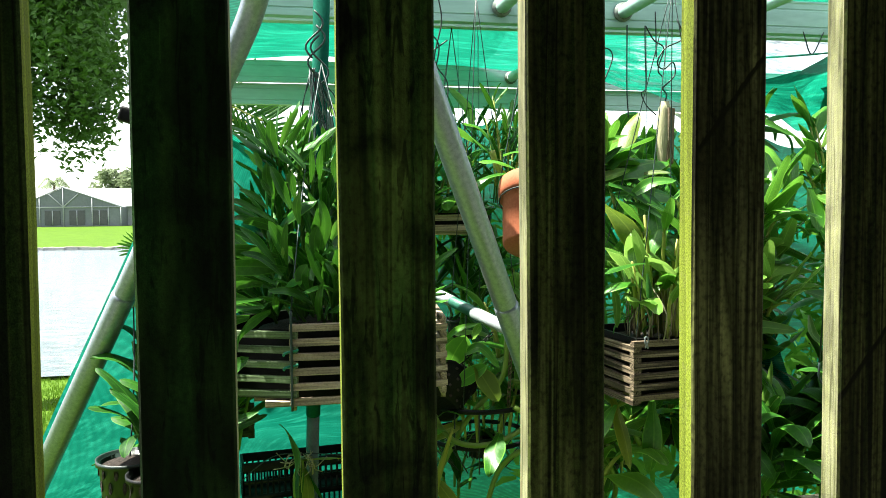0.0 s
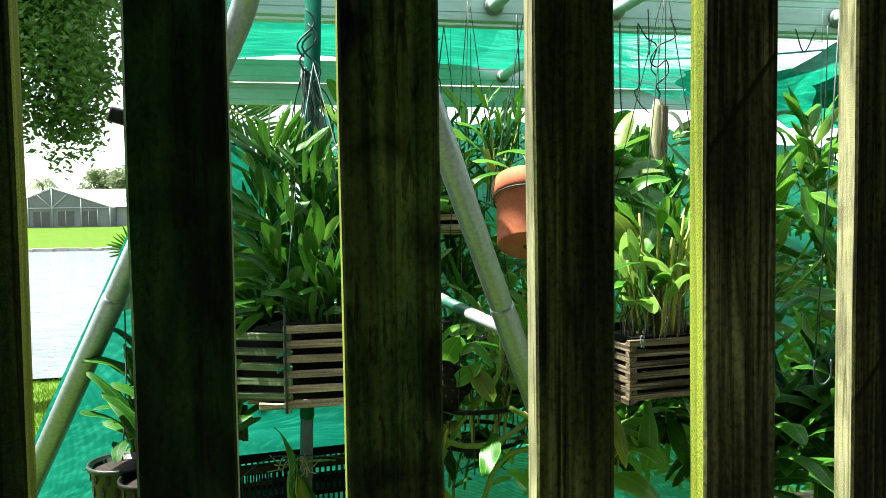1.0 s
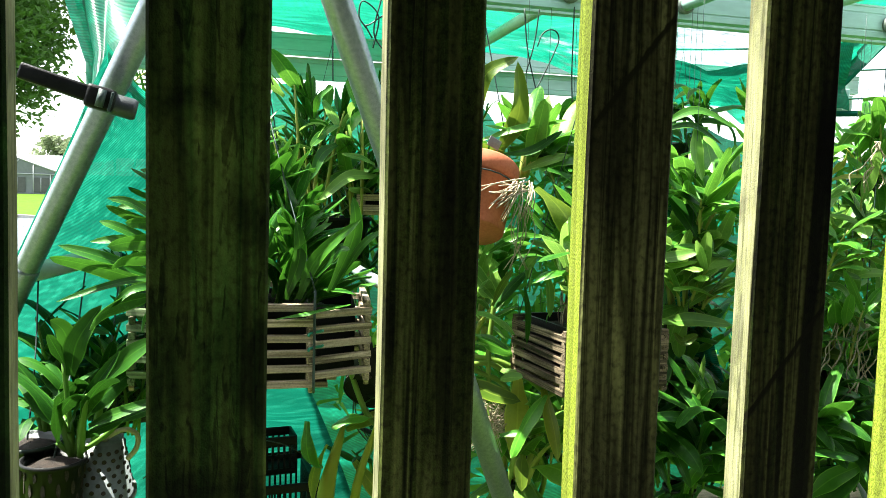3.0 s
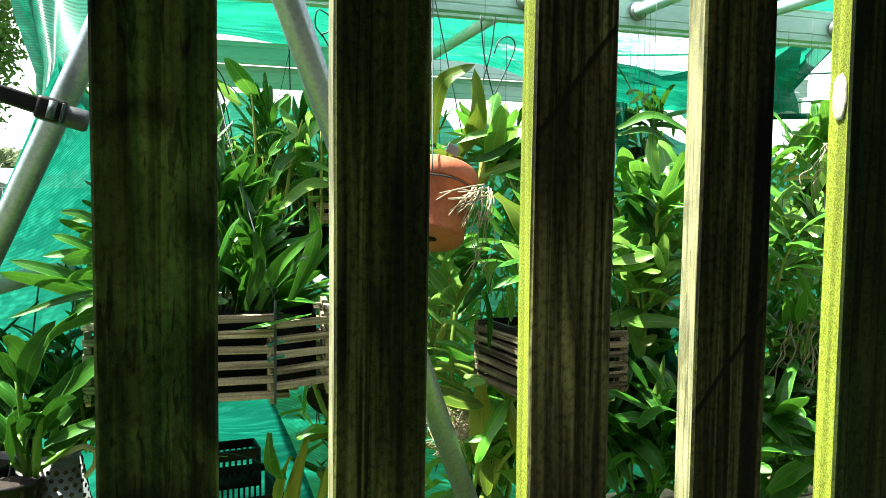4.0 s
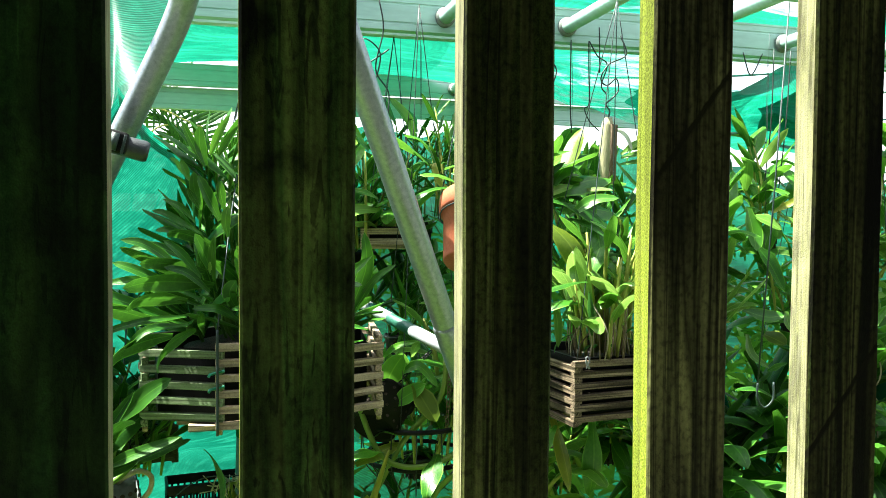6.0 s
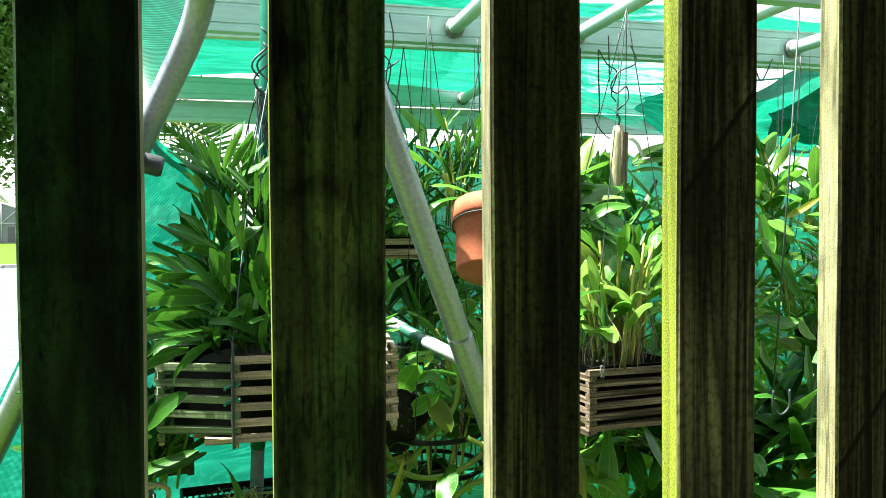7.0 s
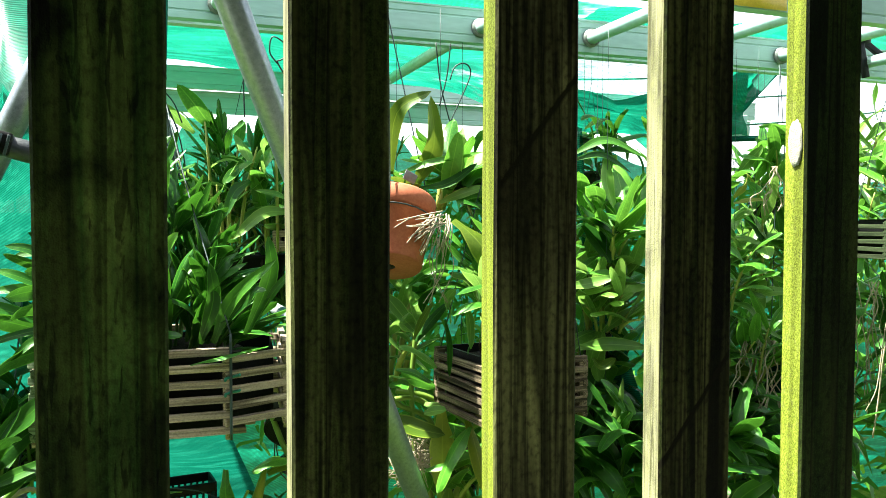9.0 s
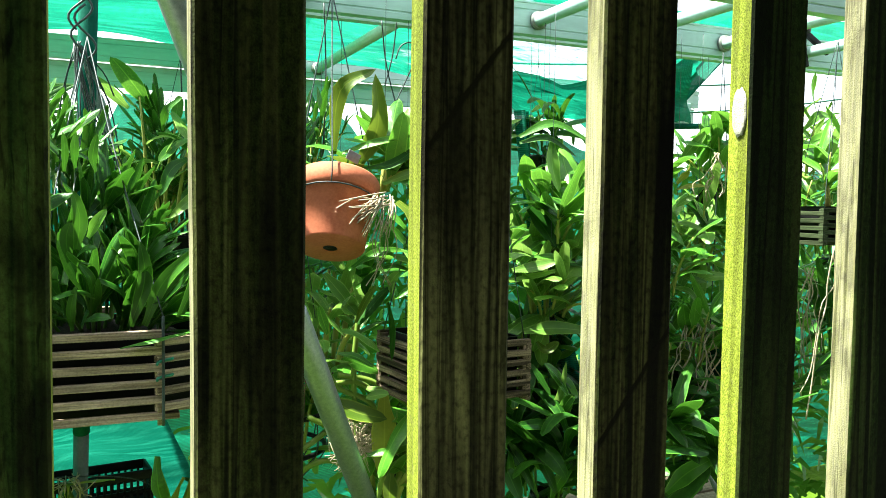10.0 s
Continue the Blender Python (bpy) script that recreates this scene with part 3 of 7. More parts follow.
# grass blades on the near lawn
rng = np.random.default_rng(4)
cnt = 16000
gy = 4.2 + 8.2 * rng.random(cnt) ** 1.2
gx = -0.17 * gy - 0.6 + rng.normal(0, 0.6, cnt) * (0.4 + gy / 9)
ang, hgt = rng.random(cnt) * 6.283, 0.03 + 0.05 * rng.random(cnt)
verts, faces = [], []
for k in range(cnt):
    z = ground_z(gx[k], gy[k]) - 0.01
    c, s = math.cos(ang[k]) * 0.006, math.sin(ang[k]) * 0.006
    verts += [(gx[k] - c, gy[k] - s, z), (gx[k] + c, gy[k] + s, z), (gx[k] + 4 * s * (k % 3 - 1), gy[k] - 4 * c, z + hgt[k])]
    faces.append((3 * k, 3 * k + 1, 3 * k + 2))
me = bpy.data.meshes.new("grass")
me.from_pydata(verts, [], faces)
me.materials.append(GRASS)
tagged(new("grass", me), "short green grass blades on the lawn", "grass", kind="stuff")

# stones along the far bank
bm = bmesh.new()
rg = random.Random(8)
for k in range(160):
    add_box(bm, (rg.uniform(0.3, 0.9), 0.4, rg.uniform(0.12, 0.3)), pose(-44 + 0.27 * k + rg.uniform(-0.2, 0.2), 56.6 + rg.uniform(-0.2, 0.2), -0.85, 0, 0, rg.uniform(-25, 25)))
tagged(part("bank_stones", bm, CONCRETE, smooth=False), "pale stones lining the far lake bank", "stones", kind="stuff")


def far_house():
    h = thing("house", (-26.5, 100, 0), "low pale house with a grey screened gable enclosure", "house")
    bm = box((26, 9, 2.5), pose(7.5, 8.5, 1.25))
    part("wall", bm, FAR_WALL, h, smooth=False)
    bm = bmesh.new()
    pts = [(-7, 3.4, 2.4), (22, 3.4, 2.4), (22, 14, 2.4), (-7, 14, 2.4), (-1, 8.7, 4.75), (18, 8.7, 4.75)]
    v = [bm.verts.new(p) for p in pts]
    for f in ((0, 1, 5, 4), (1, 2, 5), (2, 3, 4, 5), (3, 0, 4), (3, 2, 1, 0)):
        bm.faces.new([v[i] for i in f])
    part("roof", bm, SHINGLE, h, "bright pale tiled roof", smooth=False)
    cage = part("screen_enclosure", bmesh.new(), SCREEN, h, "grey aluminium screened gable", smooth=False)
    bm = bmesh.new()
    pts = [(-5.2, 0, 0), (6.4, 0, 0), (6.4, 0, 2.3), (0, 0, 4.6), (-5.2, 0, 2.3)]
    a = [bm.verts.new(p) for p in pts]
    b = [bm.verts.new((x, 4.0, z)) for x, y, z in pts]
    bm.faces.new(a)
    bm.faces.new(b[::-1])
    for i in range(5):
        bm.faces.new((a[i], a[(i + 1) % 5], b[(i + 1) % 5], b[i]))
    bm.to_mesh(cage.data)
    bm.free()
    bars = [((-5.2, 0), (-5.2, 2.3)), ((6.4, 0), (6.4, 2.3)), ((-5.4, 2.25), (0, 4.7)), ((6.6, 2.25), (0, 4.7)), ((-5.2, 2.3), (6.4, 2.3)),
            ((0, 0), (0, 4.6)), ((3.2, 0), (3.2, 3.4)), ((-2.6, 0), (-2.6, 3.4)), ((0, 2.3), (1.7, 3.9)), ((0, 2.3), (-1.6, 3.9)), ((5, 0), (5, 2.3))]
    for (x0, z0), (x1, z1) in bars:
        part("bar", tube([(x0, -0.06, z0), (x1, -0.06, z1)], 0.07, 6), FRAME_GREY, cage)
    for x in (-3.9, -1.2, 1.5, 4.0, 9.5, 12.5, 16):
        w = part("window", box((1.7, 0.1, 1.7), pose(x, -0.04 if x < 6 else 3.96, 1.05)), DARK_GLASS, h, "dark glass sliding door", smooth=False)
        part("window_frame", box((0.09, 0.06, 1.7), pose(x, -0.11 if x < 6 else 3.9, 1.05)), FRAME_GREY, w)
    return h


far_house()


def clump_mesh(seed, n, centre, radius, leaf, drop=0.0, hole=0.0):
    """Many small leaves in an uneven crown."""
    r = random.Random(seed)
    verts, faces = [], []
    lobes = [(Vector(centre) + Vector([radius[i] * 0.72 * r.uniform(-1, 1) for i in range(3)]), r.uniform(0.28, 0.55)) for _ in range(14)]
    while len(faces) < n:
        c, s = r.choice(lobes)
        d = Vector((r.gauss(0, 1), r.gauss(0, 1), r.gauss(0, 1))).normalized() * r.random() ** 0.4
        p = c + Vector([d[i] * radius[i] * s for i in range(3)])
        if noise.noise(p * (1.6 / max(radius))) < hole - 0.35 or noise.noise(p * 2.3) < hole - 0.3:
            continue
        p.z -= drop * r.random() ** 3
        m = Matrix.Translation(p) @ Euler((r.uniform(-1.2, 1.2), r.uniform(-1.2, 1.2), r.uniform(0, 6.28))).to_matrix().to_4x4()
        w, L, k = leaf * 0.27 * r.uniform(0.7, 1.3), leaf * r.uniform(0.7, 1.3), len(verts)
        verts += [m @ Vector(q) for q in ((0, 0, 0), (-w, L * 0.5, w * 0.4), (0, L, 0), (w, L * 0.5, w * 0.4))]
        faces.append((k, k + 1, k + 2, k + 3))
    me = bpy.data.meshes.new("crown")
    me.from_pydata(verts, [], faces)
    return me


def tree(name, place, height, trunk_r, crowns, leaf, mat, label, seed, n, drop=0.0, hole=0.05):
    t = thing(name, place, label, "tree")
    r = random.Random(seed)
    part("trunk", tube(spline([(0, 0, -0.1), (0.05, 0, height * 0.3), (-0.08, 0.05, height * 0.65), (0.05, 0, height)], 5), trunk_r, 9, [trunk_r * (1 - 0.75 * k / 15) for k in range(16)]), BARK, t)
    for i, (c, rad) in enumerate(crowns):
        part("limb", tube(spline([(0, 0, height * r.uniform(0.45, 0.7)), Vector(c) * 0.5 + Vector((0, 0, height * 0.4)), c], 5), 0.05, 7, [trunk_r * 0.45 * (1 - 0.08 * k) for k in range(11)]), BARK, t)
        me = clump_mesh(seed + i, n, c, rad, leaf, drop, hole)
        me.materials.append(mat)
        shared("crown", me, t)
    return t


tree("shade_tree", (-5.6, 9.2, -0.35), 4.8, 0.22, [((2.65, -0.4, 3.7), (1.1, 1.1, 1.0)), ((2.75, -0.6, 4.5), (1.1, 1.2, 1.1)), ((1.4, 0, 4.4), (1.6, 1.5, 1.4)), ((3.0, 0.3, 5.0), (0.9, 1.0, 0.9))],
     0.085, TREE_LEAF, "broad dark-green shade tree with drooping small leaves", 21, 20000, 0.45, -0.2)
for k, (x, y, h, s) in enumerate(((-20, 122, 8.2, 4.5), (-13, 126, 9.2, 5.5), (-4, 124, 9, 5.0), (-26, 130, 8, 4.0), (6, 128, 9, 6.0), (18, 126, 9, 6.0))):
    tree("far_tree", (x, y, 0), h, 0.3, [((0, 0, h * 0.72), (s, s * 0.8, h * 0.32))], 0.9, HAZED_LEAF, "hazy green tree behind the far house", 40 + k, 1500, 0, 0.0)


def far_palm(place, h, seed):
    t = thing("palm_tree", place, "slender palm behind the far house", "palm")
    part("trunk", tube([(0, 0, 0), (0.15, 0, h * 0.5), (0.1, 0, h)], 0.16, 7), BARK, t)
    r = random.Random(seed)
    for k in range(16):
        a, rise = 6.283 * k / 16 + r.uniform(-0.2, 0.2), r.uniform(-0.2, 1.0)
        pts = spline([(0.1, 0, h), (0.1 + 0.9 * math.cos(a), 0.9 * math.sin(a), h + 0.9 * rise), (0.1 + 1.9 * math.cos(a), 1.9 * math.sin(a), h + 0.2 * rise - 0.6)], 4)
        bm = bmesh.new()
        for p, q in zip(pts, pts[1:]):
            d = (q - p).cross(Vector((0, 0, 1))).normalized()
            for sgn in (-1, 1):
                bm.faces.new([bm.verts.new(v) for v in (p, q, q + sgn * 0.42 * d - Vector((0, 0, 0.35)))])
        part("frond", bm, HAZED_LEAF, t)


far_palm((-30.8, 112, 0), 5.6, 3)


# ---- porch behind the fence, on the viewer's side ----
tagged(part("floor", box((9, 2.6, 0.12), pose(0.5, -1.55, 0.0)), CONCRETE, smooth=False), "plain concrete porch floor", "floor", kind="structure")
tagged(part("wall_south", box((9, 0.2, 2.7), pose(0.5, -2.75, 1.35)), STUCCO, smooth=False), "plain stucco house wall", "wall", kind="structure")
tagged(part("wall_west", box((0.2, 2.0, 2.7), pose(-3.9, -1.65, 1.35)), STUCCO, smooth=False), "plain stucco end wall", "wall", kind="structure")
tagged(part("wall_east", box((0.2, 2.0, 2.7), pose(4.9, -1.65, 1.35)), STUCCO, smooth=False), "plain stucco end wall", "wall", kind="structure")
tagged(part("ceiling", box((9, 2.7, 0.12), pose(0.5, -1.5, 2.78)), STUCCO, smooth=False), "plain porch ceiling", "ceiling", kind="structure")


# ---- fence ----
PICKETS = [(-0.4050, 0.0381, 0.0), (-0.3250, 0.0381, 0.0), (-0.2427, 0.0381, 0.0003), (-0.1656, 0.0394, 0.0037), (-0.0823, 0.0413, -0.0014), (0.0003, 0.0369, -0.0002), (0.0793, 0.0366, -0.0013),
           (0.1575, 0.0368, -0.0001), (0.2360, 0.0336, 0.0017), (0.3062, 0.0360, 0.0007), (0.3830, 0.0381, 0), (0.4610, 0.0381, 0), (0.5390, 0.0381, 0)]
DEEP_P = 0.0135
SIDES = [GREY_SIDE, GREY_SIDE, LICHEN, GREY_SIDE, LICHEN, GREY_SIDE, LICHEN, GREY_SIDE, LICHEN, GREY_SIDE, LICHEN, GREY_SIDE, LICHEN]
fence = thing("wooden_fence", (0, 0, 0), "weathered dark wooden picket fence with yellow-green lichen", "fence")
for i, ((x, w, y), side) in enumerate(zip(PICKETS, SIDES)):
    bm, nz = bmesh.new(), 90
    ring = [(0, 0.0011), (0.0011, 0), (w - 0.0011, 0), (w, 0.0011), (w, DEEP_P - 0.0011), (w - 0.0011, DEEP_P), (0.0011, DEEP_P), (0, DEEP_P - 0.0011)]
    zs = [0.0 + 1.92 * k / nz for k in range(nz + 1)]
    rows = []
    for z in zs:
        rows.append([bm.verts.new((px + 0.0005 * noise.noise((i * 3.1, z * 9 + (0 if px < w / 2 else 40), 0)), py + 0.0004 * noise.noise((z * 7, i, 5)), z)) for px, py in ring])
    for a, b in zip(rows, rows[1:]):
        for k in range(8):
            f = bm.faces.new((a[k], a[(k + 1) % 8], b[(k + 1) % 8], b[k]))
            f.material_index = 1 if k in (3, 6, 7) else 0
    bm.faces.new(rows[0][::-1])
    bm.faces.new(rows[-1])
    p = part("picket", bm, [{2: DIM_FACE, 3: MOSSY_FACE, 4: MOSSY_GRAIN, 6: SHADE_EDGE_FACE, 7: SHADE_EDGE_FACE_LOW, 8: DIM_FACE, 9: DIM_FACE}.get(i, FACE), side], fence, smooth=False)
    p.location = (x, y, 0)
    if i == 8:
        bm = bmesh.new()
        rg = random.Random(2)
        rounded = lambda q: math.copysign(abs(q) ** 0.8, q)
        rim = lambda k, f: (0.0056 + 0.0040 * f * (1 + 0.08 * noise.noise((k * 0.5, 3, 1))) * rounded(math.cos(6.283 * k / 40)), 1.549 + 0.0108 * f * (1 + 0.08 * noise.noise((k * 0.5, 8, 1))) * rounded(math.sin(6.283 * k / 40)))
        rings = [[bm.verts.new((-h, *rim(k, f))) for k in range(40)] for f, h in ((1.0, 0.0003), (0.9, 0.0012), (0.6, 0.0008), (0.3, 0.0011))]
        for r0, r1 in zip(rings, rings[1:]):
            for k in range(40):
                bm.faces.new((r0[k], r0[(k + 1) % 40], r1[(k + 1) % 40], r1[k]))
        bm.faces.new(rings[-1])
        part("lichen_patch", bm, WHITE_LICHEN, p, "round white lichen patch")
for z in (0.35, 1.82):
    part("rail", box((1.2, 0.038, 0.07), pose(0.07, -0.0205, z), 0.003), FACE, fence)


# ---- pipe frame ----
def a_frame():
    f = thing("swing_frame", (0, 0, 0), "galvanised steel pipe A-frame with two side bars", "pipe frame")

    def along(a, b, z):
        t = (z - a[2]) / (b[2] - a[2])
        return Vector(a).lerp(Vector(b), t)

    la, lb = (-0.436, 1.24, 1.3), (-0.221, 1.039, 1.7)
    ra, rb = (0.282, 1.018, 1.3), (0.094, 0.816, 1.7)
    left = spline([along(la, lb, z) for z in (0, 0.45, 0.9, 1.35, 1.6, 1.8)] + [(-0.135, 0.93, 1.875), (-0.075, 0.88, 1.935)], 6)
    right = spline([along(ra, rb, z) for z in (0, 0.45, 0.9, 1.335, 1.6, 1.8)] + [(0.022, 0.76, 1.88), (-0.012, 0.79, 1.935)], 6)
    for pts in (left, right):
        leg = part("leg", tube(pts, 0.0205, 20), STEEL, f, "dull galvanised pipe")
        a = pts[18]
        b = pts[0]
        part("sleeve", tube([a, a.lerp(b, 0.004), b], 0.0222, 20, [0.0208, 0.0222, 0.0222]), STEEL, leg, "wider lower pipe section")
    top = part("top_bar", tube([(-0.075, 0.88, 1.935), (-0.045, 0.84, 1.95), (-0.012, 0.79, 1.935)], 0.0205, 16), STEEL, f)
    a, b = along(la, lb, 1.335), Vector((-0.14, 1.75, 1.39))
    part("side_bar", tube([a, b], 0.0175, 16), RAIL_PALE, f, "pale pipe bar")
    for s in (0.28, 0.42):
        c = a.lerp(b, s)
        part("wire_loop", tube([c + Vector((0, 0.019 * math.sin(k), 0.019 * math.cos(k))) for k in (0.7 * i for i in range(10))], 0.0015, 5), DARK_WIRE, f)
    a, b = along(ra, rb, 1.278), Vector((0.15, 1.75, 1.345))
    d = b - a
    bar = part("side_bar", tube([a, b], 0.0118, 16), GREEN_STRIPE, f, "white and green striped pipe bar")
    for s, e, m in ((0.03, 0.242, WHITE_PAINT), (0.397, 0.504, WHITE_PAINT), (0.555, 0.619, WHITE_PAINT)):
        part("stripe", tube([a + d * s, a + d * e], 0.0124, 16), m, bar)
    return f


a_frame()


def clamp():
    c = thing("spring_clamp", (-0.258, 1.035, 1.622), "black plastic spring clamp gripping the pipe", "clamp", rot=(0, 14, 5))
    part("jaw", tube([(0.005, -0.03, 0), (0.015, -0.03, 0), (0.044, -0.03, 0), (0.050, -0.03, 0)], 0.016, 14, [0.014, 0.016, 0.0165, 0.014]), JAW, c, "short grey rubber jaw")
    part("body", add_box(bmesh.new(), (0.042, 0.036, 0.034), pose(-0.002, -0.035, 0.002), 0.006), BLACK, c)
    for s in (-1, 1):
        part("handle", add_box(bmesh.new(), (0.10, 0.01, 0.024), pose(-0.066, -0.035 + 0.008 * s, 0.006, 0, 3, 4 * s), 0.004), BLACK, c)
    part("spring", tube([(0.0, -0.056, -0.012), (0.0, -0.056, 0.014)], 0.006, 8), WIRE, c)
    part("rib", add_box(bmesh.new(), (0.004, 0.04, 0.03), pose(0.014, -0.036, 0.0), 0.001), WIRE, c, "bright metal spring edge")
    return c


clamp()


# ---- ladders overhead ----
def rail_mesh(length, height, face):
    """A channel rail with a ribbed web and two flanges, as one closed profile drawn along x."""
    g, t = 0.0022, 0.030
    web = [(0, 0), (0, 0.17), (-g, 0.19), (-g, 0.22), (0, 0.24), (0, 0.70), (-g, 0.72), (-g, 0.75), (0, 0.77), (0, 0.93), (g, 0.95), (g, 1)]
    prof = [(-d, h * height) for d, h in web] + [(t, height), (t, height - 0.004), (0.004, height - 0.004), (0.004, 0.004), (t, 0.004), (t, 0)]
    bm = bmesh.new()
    a = [bm.verts.new((0, face * y, z)) for y, z in prof]
    b = [bm.verts.new((length, face * y, z)) for y, z in prof]
    for k in range(len(prof)):
        n = (k + 1) % len(prof)
        bm.faces.new((a[k], a[n], b[n], b[k]))
    bm.faces.new(a[::-1])
    bm.faces.new(b)
    bmesh.ops.recalc_face_normals(bm, faces=bm.faces)
    return bm


def ladder(x0, x1, y0, y1, z0, z1, first, label, rungs=99, metal=RAIL):
    l = thing("ladder", (x0, y0, z0), label, "ladder", "ladders overhead")
    part("rail", rail_mesh(x1 - x0, z1 - z0, 1), metal, l, smooth=False)
    far = part("rail", rail_mesh(x1 - x0, z1 - z0, 1), metal, l, smooth=False)
    far.location = (0, y1 - y0, 0)
    x, zc = first - x0, (z1 - z0) * 0.42
    while x < x1 - x0 and rungs:
        rungs -= 1
        r = part("rung", tube([(x, 0.002, zc), (x, y1 - y0, zc)], 0.0165, 16), metal, l)
        part("collar", tube([(x, y1 - y0 - 0.014, zc), (x, y1 - y0 - 0.003, zc)], 0.023, 16), COLLAR, r, "round crimped collar")
        x += 0.305
    return l


la = ladder(-0.28, 3.4, 1.02, 1.5, 1.944, 2.026, 0.09, "aluminium ladder laid flat overhead with round rungs")
part("sticker", box((0.14, 0.001, 0.034), pose(1.39, -0.0065, 0.018)), YELLOW, la, "yellow warning sticker")
lb = ladder(-0.42, 2.42, 1.60, 2.5, 1.955, 2.028, 0.70, "second aluminium ladder section under the shade cloth", 1, RAIL_PALE)
# lower ledge under the far rail
ledge = part("rail", rail_mesh(2.84, 0.072, 1), RAIL_PALE, lb, smooth=False)
ledge.location = (0, 0.93, -0.075)
for x in (0.02, 2.76):
    part("bracket", box((0.03, 0.06, 0.09), pose(x, 0.90, -0.03), 0.004), RAIL, lb)
part("bolt_hole", tube([(2.70, 0.910, -0.045), (2.70, 0.926, -0.045)], 0.014, 12), BLACK, lb, "round dark bolt hole")


# ---- tall pole behind the basket ----
def pole():
    p = thing("steel_pole", (-0.085, 1.86, 0), "leaning pale steel pole with tied wires and hooks", "pole")
    top = Vector((0.055, -0.56, 2.02))
    part("shaft", tube([(0, 0, 0), Vector((0, 0, 0)).lerp(top, 0.5)], 0.0155, 14), PALE_STEEL, p, "pale bare lower pole")
    part("shaft", tube([Vector((0, 0, 0)).lerp(top, 0.5), top], 0.017, 14), GREEN_PIPE, p, "green painted upper pole")
    ring = spline([(0.03, -0.36, 1.735), (0.05, -0.36, 1.73), (0.068, -0.36, 1.71), (0.085, -0.35, 1.64)], 5)
    part("hoop", tube(ring, 0.012, 10), PALE_STEEL, p, "bent grey hoop")
    for k, (dx, dz, s) in enumerate(((0, 0, 1), (0.006, -0.02, -1), (-0.004, 0.03, 1))):
        c = Vector((0.04 + dx, -0.535, 1.83 + dz))
        pts = [c + Vector((s * 0.018 * math.sin(a), -0.012, 0.05 - 0.016 * a)) for a in (0.55 * i for i in range(12))]
        part("hook", tube(pts, 0.0022, 7), WIRE, p, "bent silvery wire hook")
    rg = random.Random(5)
    for k in range(20):
        a = Vector((0.036 + rg.uniform(-0.01, 0.01), -0.52, 1.80 - 0.012 * rg.random()))
        b = a + Vector((rg.uniform(-0.03, 0.09), rg.uniform(-0.03, 0.03), -rg.uniform(0.08, 0.24)))
        part("wire_end", tube(spline([a, (a + b) / 2 + Vector((rg.uniform(-0.015, 0.015), 0, 0)), b], 4), 0.0014, 5), (DARK_WIRE, WIRE, PALE_STEEL)[k % 3], p)
    return p


pole()


def dry_tuft():
    t = thing("dried_plant", (-0.088, 1.60, 0.90), "dried air plant tied to the steel pole", "plant")
    rg = random.Random(15)
    for k in range(26):
        a = rg.uniform(0, 6.28)
        pts = [(0, 0, 0), (0.03 * math.cos(a), 0.03 * math.sin(a) - 0.02, rg.uniform(-0.02, 0.02)), (0.07 * math.cos(a) * rg.random(), -0.03, rg.uniform(-0.04, 0.03))]
        part("root", tube(spline(pts, 3), 0.0012, 5), ROOT, t)
    for a, ti, L, m in ((0.2, 1.5, 0.10, YELLOWS), (3.6, 2.6, 0.16, YELLOWS), (5.6, 2.7, 0.17, YELLOWS), (4.4, 2.5, 0.12, STRAPS), (0.5, 2.6, 0.13, STRAPS)):
        put_leaf(rg, m, t, (0, -0.02, 0), a, ti, L)
    part("wire", tube(spline([(-0.17, -0.05, -0.06), (-0.08, -0.03, 0.01), (0, -0.03, 0.02), (0.13, -0.03, 0.0), (0.21, -0.02, -0.05)], 5), 0.0013, 5), DARK_WIRE, t)
    return t


dry_tuft()


# ---- shade cloth ----
def between(table, x):
    """A value read off a table of (x, value) pairs, in a straight line between them."""
    for (x0, a), (x1, b) in zip(table, table[1:]):
        if x <= x1:
            return a + (b - a) * max(0.0, x - x0) / (x1 - x0)
    return table[-1][1]


def cloth_part(name, fn, nu, nv, size, mat, label):
    ob = part(name, sheet(fn, nu, nv, size), mat)
    return tagged(ob, label, "shade cloth", "shade cloth sheets")


def folds(x, z, size):
    """Slack folds that run slantwise across a hanging cloth."""
    return size * math.sin(38 * z + 9 * x + 2.0 * noise.noise((x * 3, z * 3, 5))) * (0.6 + 0.6 * noise.noise((x * 4, z * 5, 11)))


def side_panel(u, v):
    foot, head = Vector((-1.05, 1.82, 0.02)), Vector((-0.225, 1.045, 1.71))
    a = foot.lerp(head, v) + Vector((-0.034 - 0.06 * (1 - v), 0.034, 0))
    b = Vector((0.50, 2.30, 0.02)).lerp(Vector((-0.120, 1.43, 1.605)), v)
    p = a.lerp(b, u)
    bulge = math.sin(math.pi * u) * 0.09 * (1 - 0.3 * v)
    slack = min(1.0, max(0.0, (u - 0.25) / 0.3)) * min(1.0, max(0.0, (0.82 - v) / 0.15))
    return p + Vector((0.015 * noise.noise((u * 5, v * 3, 1)) - 0.3 * bulge, bulge + 0.03 * noise.noise((u * 4, v * 6, 7)) - 0.05 * max(0, u - 0.8) / 0.2 * v + 0.09 * min(1.0, max(0.0, (u - 0.3) / 0.3)) * min(1.0, max(0.0, (0.64 - v) / 0.14)) + folds(p.x, p.z, 0.026) * slack, -0.012 * math.sin(math.pi * u) * v))


